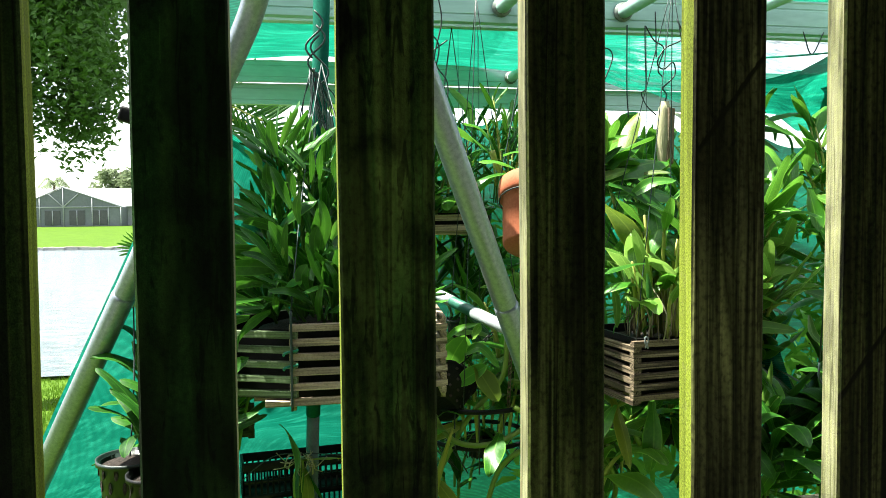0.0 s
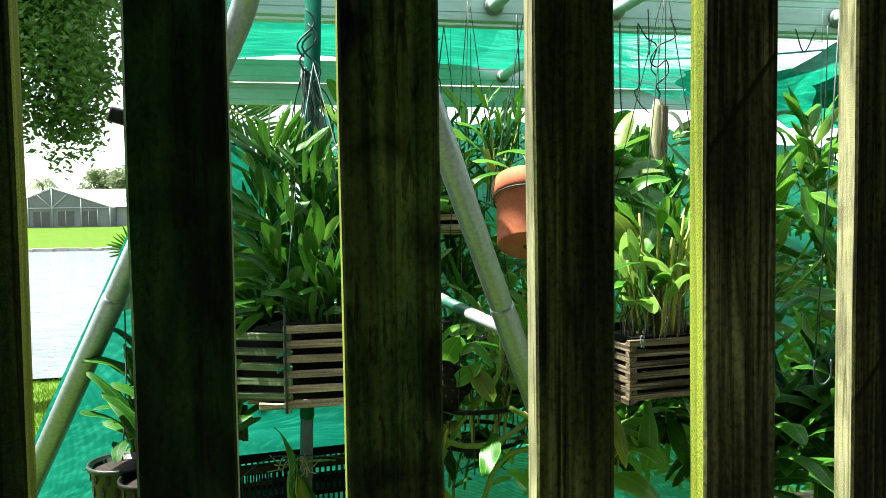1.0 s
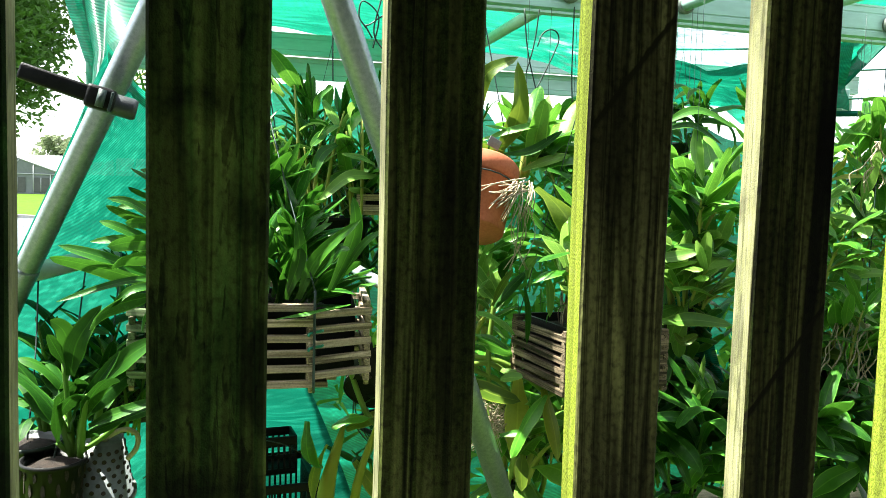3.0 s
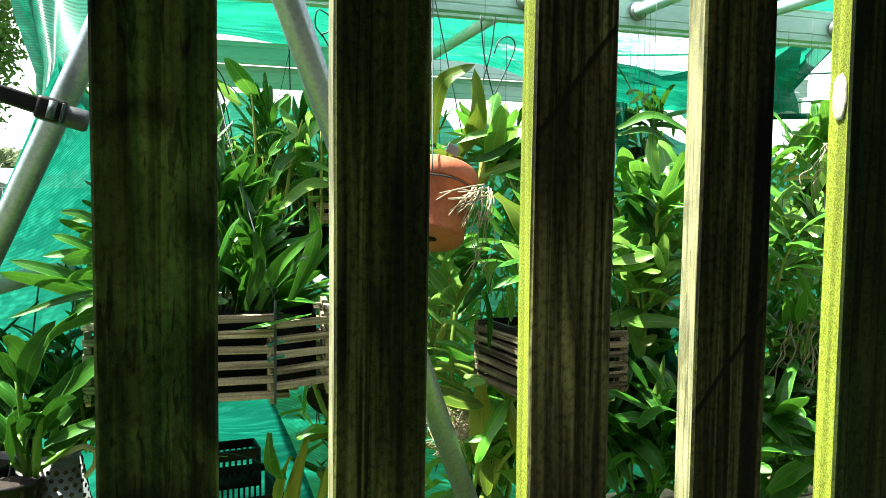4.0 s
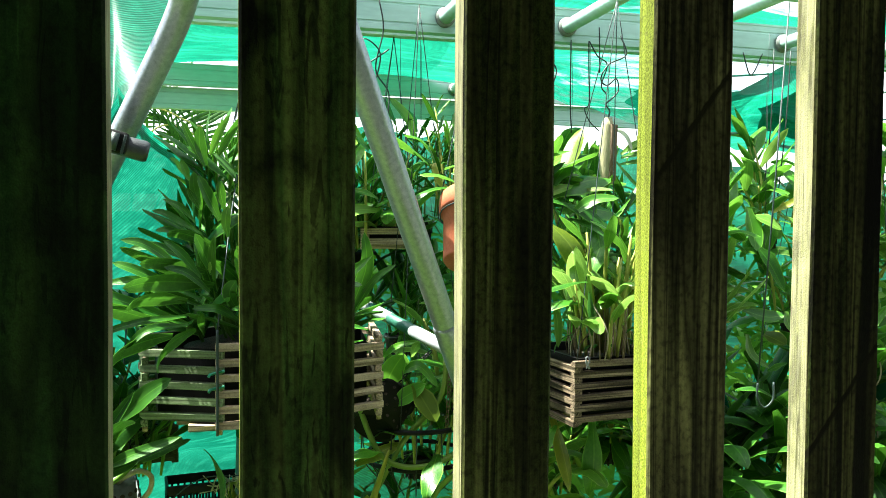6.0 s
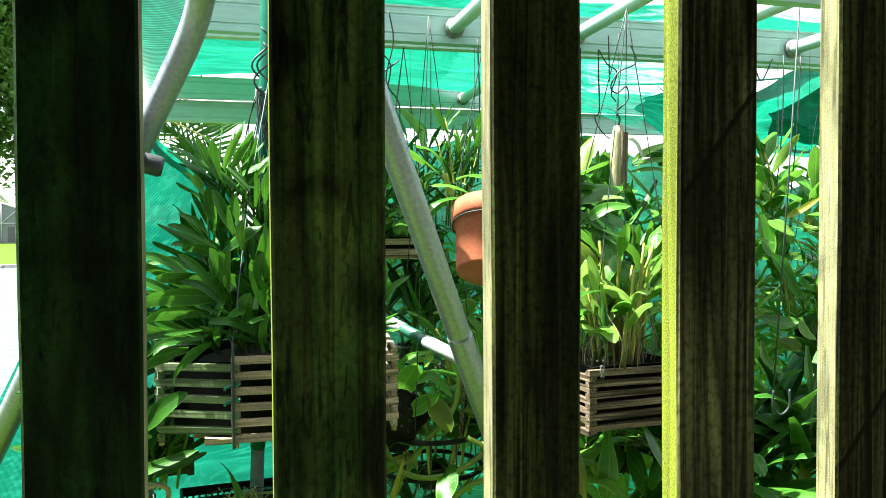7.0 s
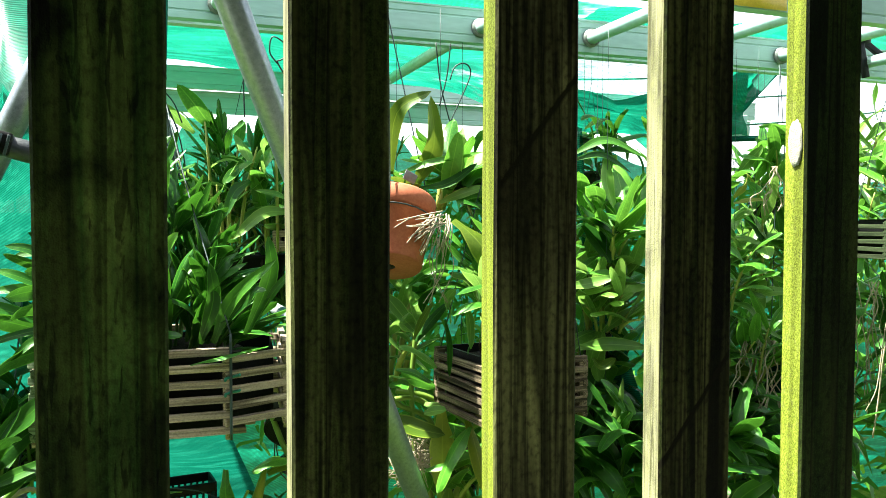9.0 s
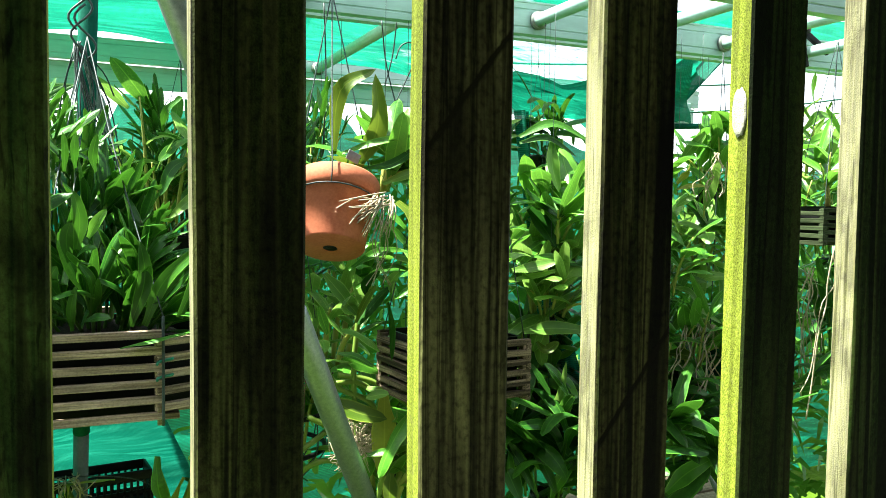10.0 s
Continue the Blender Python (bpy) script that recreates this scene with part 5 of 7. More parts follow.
def hoop_planter(place, rot, r, label):
    h = thing("wire_planter", place, label, "planter", rot=rot)
    for z, rr in ((0, r), (-0.085, r * 0.95)):
        part("hoop", tube([(rr * math.cos(a), rr * math.sin(a), z) for a in (6.2832 * k / 28 for k in range(29))], 0.0055, 8), BLACK, h)
    for k in range(14):
        a = 6.2832 * k / 14
        part("strut", tube(spline([(r * math.cos(a), r * math.sin(a), 0), (r * 0.99 * math.cos(a), r * 0.99 * math.sin(a), -0.085), (0.5 * r * math.cos(a), 0.5 * r * math.sin(a), -0.16)], 4), 0.0016, 5), DARK_WIRE, h)
    for k in range(3):
        a = 2.1 * k
        hanger(h, (r * math.cos(a), r * math.sin(a), 0), (0, 0, 0.95 - 0.0), r=0.001, mat=DARK_WIRE)
    return h


hoop_planter((0.33, 1.48, 1.05), (0, 0, 0), 0.125, "round black wire planter holding vines")

def chain(foot, top, mat, label):
    """A run of small welded links, each turned a quarter against the last."""
    foot, top = Vector(foot), Vector(top)
    c = thing("chain", foot, label, "chain")
    n = int((top - foot).length / 0.0105)
    along = (top - foot).to_track_quat("Z", "Y").to_matrix().to_4x4()
    me = bpy.data.meshes.new("link")
    bm = tube([(0.0042 * math.cos(a), 0, 0.0078 * math.sin(a)) for a in (6.2832 * k / 10 for k in range(11))], 0.0013, 5, None, False)
    bm.to_mesh(me)
    bm.free()
    me.materials.append(mat)
    for k in range(n + 1):
        shared("link", me, c, Matrix.Translation((top - foot) * k / n) @ along @ Matrix.Rotation(math.pi / 2 * (k % 2) + 0.5, 4, "Z"))
    return c


chain((0.217, 1.42, 1.10), (0.345, 1.42, 1.213), BLACK, "black chain holding the tipped pot")
chain((0.376, 1.38, 1.06), (0.384, 1.38, 1.235), BARK, "rusty chain holding the wire planter")

# ---- mounted bark and wires ----
bark = thing("bark_slab", (0.785, 1.44, 1.599), "weathered bark slab hung on an S-hook", "bark mount")
bm = bmesh.new()
ring = lambda z, w, d: [bm.verts.new((w * math.cos(a) + 0.003 * noise.noise((z * 30, a, 1)), d * math.sin(a), z)) for a in (6.2832 * k / 12 for k in range(12))]
rows = [ring(z, w, d) for z, w, d in ((0, 0.014, 0.012), (0.03, 0.019, 0.014), (0.07, 0.021, 0.015), (0.11, 0.019, 0.013), (0.14, 0.015, 0.011), (0.158, 0.009, 0.008))]
for a, b in zip(rows, rows[1:]):
    for k in range(12):
        bm.faces.new((a[k], a[(k + 1) % 12], b[(k + 1) % 12], b[k]))
bm.faces.new(rows[-1])
part("slab", bm, PALE_BARK, bark)
part("bark_face", add_box(bmesh.new(), (0.020, 0.009, 0.135), pose(0.009, -0.010, 0.075, 0, 2, 20), 0.003), BARK, bark, "dark rough bark strip")
part("hook", tube(spline([(0, 0, 0.155), (0.004, 0, 0.175), (-0.006, 0, 0.19), (0.01, 0, 0.205), (0.026, 0, 0.225), (0.02, 0, 0.252), (-0.004, 0, 0.235), (-0.02, 0, 0.25), (0.0, 0, 0.285), (0.045, 0, 0.31), (0.03, 0, 0.355)], 5), 0.0019, 6), DARK_WIRE, bark, "bent dark wire S-hook")
HOOK_WIRES = [
    ((0.629, 1.55, 1.726), (0.690, 1.55, 1.855), (0.696, 1.55, 1.891), (0.678, 1.55, 1.903), (0.655, 1.55, 1.891), (0.643, 1.55, 1.860)),
    ((0.606, 1.55, 1.95), (0.62, 1.55, 1.84), (0.659, 1.55, 1.705)), ((0.645, 1.55, 1.955), (0.635, 1.55, 1.87), (0.616, 1.55, 1.795)),
    ((0.761, 1.5, 1.95), (0.762, 1.5, 1.88), (0.764, 1.5, 1.80), (0.752, 1.5, 1.785), (0.766, 1.5, 1.755), (0.792, 1.5, 1.732)), ((0.714, 1.5, 1.95), (0.714, 1.5, 1.80), (0.718, 1.5, 1.725)),
    ((0.788, 1.5, 1.985), (0.79, 1.5, 1.93), (0.791, 1.5, 1.874)), ((0.762, 1.5, 1.95), (0.785, 1.5, 1.915), (0.811, 1.5, 1.896), (0.796, 1.5, 1.845), (0.809, 1.5, 1.825)),
]
LONG_WIRES = [
    ((0.232, 1.45, 1.997), (0.242, 1.45, 1.93), (0.225, 1.45, 1.843), (0.254, 1.45, 1.793), (0.252, 1.45, 1.733)), ((0.208, 1.45, 1.851), (0.192, 1.45, 1.875), (0.200, 1.45, 1.908), (0.235, 1.45, 1.878), (0.224, 1.45, 1.809)),
    ((0.255, 1.45, 1.888), (0.217, 1.45, 1.86), (0.208, 1.45, 1.855), (0.222, 1.45, 1.83)), ((0.142, 1.5, 1.95), (0.142, 1.5, 1.82), (0.144, 1.5, 1.739)),
    ((1.195, 1.5, 1.95), (1.22, 1.5, 1.893), (1.254, 1.5, 1.95)), ((1.25, 1.45, 1.95), (1.245, 1.45, 1.75), (1.26, 1.5, 1.55)),
    ((1.30, 1.45, 1.95), (1.29, 1.45, 1.76), (1.31, 1.5, 1.58)), ((0.44, 1.46, 1.95), (0.445, 1.46, 1.8), (0.44, 1.46, 1.62)),
]
for pts in HOOK_WIRES + LONG_WIRES:
    tagged(part("hanging_wire", tube(spline(pts, 6), 0.0017, 6), DARK_WIRE), "thin dark wire hanging from the ladder", "wire", "wires on the ladder")
cable = thing("hanging_cable", (0.93, 1.06, 1.19), "long taut grey cable ending in a U-shaped hook", "cable")
part("strand", tube([(0, 0, 0), (0.03, 0, 0.40), (0.055, 0, 0.78)], 0.0018, 6), WIRE, cable)
part("hook", tube(spline([(0, 0, 0.0), (0.0, 0, -0.03), (0.016, 0, -0.05), (0.036, 0, -0.035), (0.037, 0, 0.0)], 5), 0.0022, 6), WIRE, cable, "U-shaped wire hook")

clip = thing("black_clip", (1.89, 1.47, 2.02), "black plastic clip hanging under the ladder rail", "clip")
part("arm", add_box(bmesh.new(), (0.022, 0.012, 0.14), pose(0.0, 0, -0.02, 0, -14, 0), 0.003), BLACK, clip)
part("arm", add_box(bmesh.new(), (0.018, 0.012, 0.12), pose(0.055, 0, -0.01, 0, 118, 0), 0.003), BLACK, clip)
part("spring", tube([(0.01, -0.012, 0.02), (0.01, 0.012, 0.02)], 0.012, 12), BLACK, clip)


# ---- orchids and other plants ----
def plant(name, place, label, category="orchid", group="orchids"):
    return thing(name, place, label, category, group)


def strap_shoot(rng, parent, foot, azimuth, lean, n, length, meshes, stem=0.05):
    """One shoot: leaves in two ranks up a short stem, the lowest the most spread."""
    axis = Vector((math.sin(lean) * math.cos(azimuth), math.sin(lean) * math.sin(azimuth), math.cos(lean)))
    part("cane", tube([foot, foot + axis * stem * 0.6, foot + axis * stem], 0.003, 5), GREEN_CANE, parent)
    plane = rng.uniform(0, math.pi)
    frame_of = turn_to(azimuth, lean, 0)
    for k in range(n):
        f = k / (n - 1)
        m = Matrix.Translation(foot + axis * stem * (0.15 + 0.85 * f)) @ frame_of @ turn_to(plane + math.pi * (k % 2) + rng.uniform(-0.35, 0.35), 0.68 - 0.56 * f + rng.uniform(-0.12, 0.15), rng.uniform(-0.3, 0.3))
        shared("leaf", rng.choice(meshes), parent, m @ Matrix.Scale(length * rng.uniform(0.75, 1.1) * (1 - 0.25 * f * f), 4))


def strap_clump(seed, parent, shoots, radius, height, drift, length, meshes, leaves=(6, 8), root=0.6, squash=0.8, at=(0.0, 0.0)):
    """Shoots crowded in a cone that narrows upwards, each on a thin cane from the crown."""
    rng = random.Random(seed)
    for k in range(shoots):
        h = rng.random() ** 1.15
        az, r = rng.uniform(0, 2 * math.pi), radius * (1 - 0.62 * h) * math.sqrt(rng.uniform(0.05, 1))
        foot = Vector((at[0] + r * math.cos(az) + drift[0] * h, at[1] + squash * r * math.sin(az) + drift[1] * h, height * h))
        if h > 0.2:
            part("cane", tube(spline([(foot.x * root, foot.y * root, 0), (foot.x * 0.9, foot.y * 0.9, foot.z * 0.5), foot], 3), 0.0028, 5), GREEN_CANE, parent)
        strap_shoot(rng, parent, foot, az + rng.uniform(-0.4, 0.4), (0.12 + 0.85 * r / radius) * rng.uniform(0.5, 1.15), rng.randint(*leaves), rng.uniform(*length), meshes)


p = plant("orchid_plant", (-0.026, 1.12, 1.29), "dense dark-green strap-leaved orchid filling the many-sided basket")
strap_clump(1, p, 40, 0.14, 0.285, (-0.075, 0.03), (0.09, 0.125), [*STRAPS[:2], *WIDE_STRAPS], (5, 7), at=(0.0, 0.03))
strap_clump(2, p, 7, 0.12, 0.06, (0.0, -0.03), (0.10, 0.14), WIDE_STRAPS, (5, 6))
strap_clump(3, p, 10, 0.075, 0.08, (0.0, 0.0), (0.10, 0.13), WIDE_STRAPS, (5, 7), at=(0.02, -0.045))
rg = random.Random(3)
for base, tip in (((-0.19, -0.12, 0.06), (-0.283, -0.15, 0.107)), ((-0.187, -0.13, 0.046), (-0.275, -0.16, 0.03)), ((-0.165, -0.13, 0.10), (-0.235, -0.15, 0.117)), ((-0.158, -0.12, 0.131), (-0.212, -0.13, 0.178)),
                  ((-0.138, -0.12, 0.145), (-0.199, -0.14, 0.168)), ((-0.125, -0.10, 0.186), (-0.167, -0.10, 0.219)), ((-0.125, -0.13, 0.124), (-0.222, -0.16, 0.141)), ((-0.152, -0.14, 0.056), (-0.208, -0.17, 0.015))):
    leaf_to(rg, DEEPS[:3], p, Vector(base) + Vector((0.04, 0.02, -0.01)), tip, 1.2)
arch_leaf(p, LEAF, 0.022, (-0.15, 1.02, 1.34), (-0.245, 0.985, 1.384), (-0.312, 0.98, 1.405))
arch_leaf(p, LEAF, 0.013, (-0.15, 1.02, 1.355), (-0.225, 0.98, 1.35), (-0.313, 0.97, 1.322))
arch_leaf(p, LEAF, 0.014, (-0.15, 1.0, 1.343), (-0.205, 0.97, 1.341), (-0.236, 0.96, 1.315))
arch_leaf(p, LEAF, 0.018, (-0.14, 1.03, 1.385), (-0.215, 1.0, 1.412), (-0.27, 0.99, 1.41))
arch_leaf(p, LEAF, 0.018, (-0.14, 1.03, 1.41), (-0.206, 1.0, 1.465), (-0.246, 0.99, 1.476))
arch_leaf(p, DEEP, 0.018, (-0.14, 1.04, 1.437), (-0.195, 1.02, 1.464), (-0.237, 1.01, 1.461))
arch_leaf(p, DEEP, 0.014, (-0.13, 1.05, 1.483), (-0.18, 1.03, 1.514), (-0.204, 1.03, 1.521))
arch_leaf(p, LEAF, 0.014, (-0.13, 1.05, 1.465), (-0.176, 1.03, 1.489), (-0.199, 1.03, 1.49))
arch_leaf(p, DEEP, 0.02, (-0.13, 1.02, 1.37), (-0.193, 1.0, 1.399), (-0.228, 0.99, 1.409))
arch_leaf(p, LEAF, 0.018, (-0.13, 1.02, 1.38), (-0.221, 1.0, 1.427), (-0.259, 1.0, 1.441))
arch_leaf(p, LEAF, 0.026, (0.09, 1.0, 1.33), (0.126, 0.98, 1.426), (0.122, 0.97, 1.489))
arch_leaf(p, DEEP, 0.013, (0.11, 1.0, 1.36), (0.139, 0.97, 1.412), (0.17, 0.95, 1.438))
arch_leaf(p, LEAF, 0.022, (0.04, 1.0, 1.32), (0.068, 0.98, 1.39), (0.133, 0.96, 1.452))
arch_leaf(p, DEEP, 0.024, (0.02, 1.0, 1.32), (0.039, 0.97, 1.391), (0.033, 0.96, 1.449))
arch_leaf(p, LEAF, 0.018, (0.05, 1.0, 1.34), (0.096, 0.97, 1.398), (0.116, 0.95, 1.405))
arch_leaf(p, LEAF, 0.022, (-0.052, 1.005, 1.436), (-0.047, 0.985, 1.481), (-0.055, 0.975, 1.521))
arch_leaf(p, DEEP, 0.021, (-0.062, 1.005, 1.417), (-0.065, 0.985, 1.452), (-0.059, 0.975, 1.477))
arch_leaf(p, LEAF, 0.027, (-0.075, 1.005, 1.365), (-0.087, 0.985, 1.392), (-0.077, 0.975, 1.414))
arch_leaf(p, LEAF, 0.013, (-0.059, 1.005, 1.316), (-0.06, 0.985, 1.352), (-0.053, 0.975, 1.385))
arch_leaf(p, DEEP, 0.011, (-0.063, 1.005, 1.331), (-0.068, 0.985, 1.355), (-0.074, 0.975, 1.373))
arch_leaf(p, LEAF, 0.017, (-0.07, 1.005, 1.344), (-0.104, 0.985, 1.368), (-0.142, 0.975, 1.371))
arch_leaf(p, LEAF, 0.013, (-0.126, 1.005, 1.327), (-0.13, 0.985, 1.347), (-0.127, 0.975, 1.363))
arch_leaf(p, DEEP, 0.013, (-0.11, 1.005, 1.412), (-0.114, 0.985, 1.448), (-0.109, 0.975, 1.483))
arch_leaf(p, LEAF, 0.017, (-0.118, 1.005, 1.394), (-0.15, 0.985, 1.425), (-0.183, 0.975, 1.435))
arch_leaf(p, LEAF, 0.017, (-0.13, 1.005, 1.416), (-0.159, 0.985, 1.455), (-0.184, 0.975, 1.476))
arch_leaf(p, LEAF, 0.022, (-0.114, 1.005, 1.423), (-0.126, 0.985, 1.458), (-0.138, 0.975, 1.486))
arch_leaf(p, BROAD, 0.017, (-0.089, 1.005, 1.48), (-0.093, 0.985, 1.506), (-0.089, 0.975, 1.529))
arch_leaf(p, LEAF, 0.023, (-0.102, 1.03, 1.506), (-0.119, 1.01, 1.543), (-0.134, 1.0, 1.576))
arch_leaf(p, DEEP, 0.018, (-0.131, 1.03, 1.53), (-0.14, 1.01, 1.555), (-0.14, 1.0, 1.582))
arch_leaf(p, LEAF, 0.017, (-0.095, 1.03, 1.523), (-0.1, 1.01, 1.548), (-0.103, 1.0, 1.569))
arch_leaf(p, LEAF, 0.015, (-0.133, 1.03, 1.524), (-0.143, 1.01, 1.541), (-0.15, 1.0, 1.555))
arch_leaf(p, LEAF, 0.022, (-0.125, 1.09, 1.597), (-0.134, 1.08, 1.629), (-0.134, 1.07, 1.66))
arch_leaf(p, LEAF, 0.015, (-0.127, 1.09, 1.597), (-0.148, 1.08, 1.637), (-0.162, 1.07, 1.668))
arch_leaf(p, BROAD, 0.014, (-0.118, 1.09, 1.616), (-0.104, 1.08, 1.65), (-0.086, 1.07, 1.68))
arch_leaf(p, LEAF, 0.013, (-0.105, 1.09, 1.614), (-0.091, 1.08, 1.637), (-0.072, 1.07, 1.663))
arch_leaf(p, LEAF, 0.009, (-0.025, 1.09, 1.568), (-0.053, 1.08, 1.58), (-0.081, 1.07, 1.586))
arch_leaf(p, DEEP, 0.015, (-0.111, 1.09, 1.617), (-0.094, 1.08, 1.599), (-0.076, 1.07, 1.575))
arch_leaf(p, LEAF, 0.012, (-0.161, 1.09, 1.583), (-0.17, 1.08, 1.599), (-0.18, 1.07, 1.607))
arch_leaf(p, BROAD, 0.017, (-0.036, 1.005, 1.453), (-0.025, 0.985, 1.476), (-0.011, 0.975, 1.495))
arch_leaf(p, LEAF, 0.014, (-0.052, 1.005, 1.425), (-0.04, 0.985, 1.437), (-0.026, 0.975, 1.439))
arch_leaf(p, LEAF, 0.015, (-0.031, 1.005, 1.369), (-0.034, 0.985, 1.395), (-0.049, 0.975, 1.418))
arch_leaf(p, LEAF, 0.017, (-0.042, 1.005, 1.33), (-0.026, 0.985, 1.337), (-0.007, 0.975, 1.337))
arch_leaf(p, LEAF, 0.014, (-0.14, 1.03, 1.504), (-0.16, 1.01, 1.526), (-0.185, 1.0, 1.538))
arch_leaf(p, DEEP, 0.016, (-0.144, 1.03, 1.563), (-0.152, 1.01, 1.579), (-0.16, 1.0, 1.6))
arch_leaf(p, LEAF, 0.013, (-0.053, 1.03, 1.555), (-0.054, 1.01, 1.579), (-0.051, 1.0, 1.605))
arch_leaf(p, LEAF, 0.014, (-0.026, 1.03, 1.55), (-0.029, 1.01, 1.574), (-0.023, 1.0, 1.605))
arch_leaf(p, LEAF, 0.010, (-0.068, 1.03, 1.55), (-0.066, 1.01, 1.579), (-0.068, 1.0, 1.605))
put_leaf(rg, PALES, p, (-0.09, -0.135, 0.135), 4.7, 0.5, 0.022)
put_leaf(rg, STRAPS, p, (0.03, -0.16, 0.005), 0.1, 1.35, 0.12)
put_leaf(rg, DEEPS, p, (0.08, -0.16, -0.16), 4.2, 2.9, 0.13)
put_leaf(rg, DEEPS, p, (-0.10, -0.10, -0.15), 0.4, 2.3, 0.11)

p = plant("orchid_plant", (0.17, 1.72, 1.42), "second dark-green strap-leaved orchid behind the big basket")
strap_clump(11, p, 38, 0.19, 0.25, (-0.03, 0.0), (0.09, 0.13), [*STRAPS, *WIDE_STRAPS[:2]], (5, 7))
cane_plant(12, p, (0.06, -0.06, 0.02), 14, (0.10, 0.26), 0.12, BROADS, (0.09, 0.14), (3, 5), lean=0.6, up=0.8, cane_r=0.0035)
cane_plant(15, p, (-0.06, -0.08, 0.04), 12, (0.10, 0.28), 0.10, PALES, (0.07, 0.11), (2, 4), lean=0.5, up=0.8, cane_r=0.0035)
rosette(13, p, (0.10, -0.08, 0.05), 8, 0.04, PALES, (0.09, 0.15), (0.9, 1.7))
rosette(14, p, (0.10, -0.1, 0.10), 10, 0.03, [STRAPS[3], PALES[3]], (0.04, 0.08), (0.8, 1.9))
arch_leaf(p, PALE, 0.031, (0.261, 1.55, 1.53), (0.187, 1.52, 1.529), (0.117, 1.5, 1.472))
arch_leaf(p, PALE, 0.028, (0.2, 1.55, 1.602), (0.186, 1.52, 1.626), (0.178, 1.5, 1.644))
arch_leaf(p, PALE, 0.023, (0.191, 1.55, 1.65), (0.186, 1.52, 1.676), (0.189, 1.5, 1.698))
arch_leaf(p, LEAF, 0.027, (0.227, 1.55, 1.67), (0.194, 1.52, 1.704), (0.172, 1.5, 1.744))
arch_leaf(p, LEAF, 0.039, (0.339, 1.55, 1.696), (0.311, 1.52, 1.746), (0.264, 1.5, 1.789))
arch_leaf(p, LEAF, 0.016, (0.108, 1.55, 1.661), (0.114, 1.52, 1.701), (0.146, 1.5, 1.73))
arch_leaf(p, PALE, 0.018, (0.251, 1.55, 1.559), (0.214, 1.52, 1.572), (0.166, 1.5, 1.579))
arch_leaf(p, LEAF, 0.027, (0.161, 1.55, 1.603), (0.124, 1.52, 1.577), (0.099, 1.5, 1.52))
arch_leaf(p, BROAD, 0.023, (0.139, 1.55, 1.636), (0.117, 1.52, 1.614), (0.097, 1.5, 1.593))
put_leaf(rg, STRAPS, p, (-0.07, -0.08, 0.20), 2.9, 0.5, 0.17)
put_leaf(rg, BROADS, p, (-0.03, -0.08, 0.20), 2.6, 0.75, 0.13)
arch_leaf(p, BROAD, 0.036, (0.127, 1.62, 1.474), (0.169, 1.58, 1.523), (0.247, 1.56, 1.546))
arch_leaf(p, LEAF, 0.022, (0.086, 1.62, 1.56), (0.118, 1.6, 1.625), (0.149, 1.59, 1.663))
pb = perforated_pot((0.17, 1.72, 1.32), (0, 0, 0), 0.075, 0.10, 0.11, BLACK, "black hanging pot under the second orchid clump", 4, False)
hanger(pb, (0.1, 0, 0.11), (0.02, 0.05, 0.64), r=0.0008, mat=DARK_WIRE)
hanger(pb, (-0.1, 0, 0.11), (0.02, 0.05, 0.64), r=0.0008, mat=DARK_WIRE)
leaf_to(rg, BROADS[1:2], p, (-0.081, -0.10, 0.296), (-0.150, -0.12, 0.40), 0.9, 1.1)
leaf_to(rg, PALES[:1], p, (-0.126, -0.10, 0.293), (-0.195, -0.12, 0.355), 1.2, 1.05)
leaf_to(rg, BROADS[:1], p, (-0.05, -0.10, 0.25), (-0.045, -0.12, 0.305), 1.3, 1.05)

p = pc = plant("cattleya_orchid", (0.63, 1.15, 1.245), "cattleya orchid with upright yellow-green canes in the square basket")
cane_plant(21, p, (0, 0, 0), 20, (0.10, 0.24), 0.07, PALES, (0.07, 0.13), (1, 3), lean=0.4, up=0.9, cane_r=0.0038)
cane_plant(22, p, (0.02, 0.02, 0), 12, (0.14, 0.27), 0.06, BROADS, (0.08, 0.14), (2, 4), lean=0.5, up=0.9, cane_r=0.0045)
rosette(23, p, (0, 0, 0.02), 20, 0.07, [STRAPS[3], LONGS[2]], (0.03, 0.07), (0.6, 1.6))
for x, y, z, a, ti, L in ((-0.055, -0.06, 0.13, 4.6, 2.7, 0.085), (-0.06, -0.06, 0.15, 3.6, 1.5, 0.12)):
    put_leaf(rg, DEEPS[:2], p, (x, y, z), a, ti, L)
arch_leaf(p, PALE, 0.022, (0.52, 1.13, 1.348), (0.528, 1.13, 1.313), (0.53, 1.13, 1.264))
arch_leaf(p, DARK_LEAF, 0.015, (0.491, 1.17, 1.319), (0.5, 1.17, 1.264), (0.5, 1.17, 1.204))
part("wire_curl", tube([(-0.07 + 0.004 * math.cos(k), -0.09, 0.0 + 0.012 * math.sin(k * 0.7)) for k in range(16)], 0.0012, 5), WHITE_PLASTIC, p, "pale curl of wire")
for k in range(44):
    a, r, h = rg.uniform(0, 6.28), rg.uniform(0.02, 0.085), rg.uniform(0.05, 0.11)
    foot = Vector((r * math.cos(a), r * math.sin(a), 0.0))
    part("dry_stem", tube(spline([foot, foot + Vector((rg.uniform(-0.008, 0.008), rg.uniform(-0.008, 0.008), 0.5 * h)), foot * 0.8 + Vector((rg.uniform(-0.02, 0.02), rg.uniform(-0.02, 0.02), h))], 3), 0.0013, 4), BARK if k % 3 else ROOT, p)

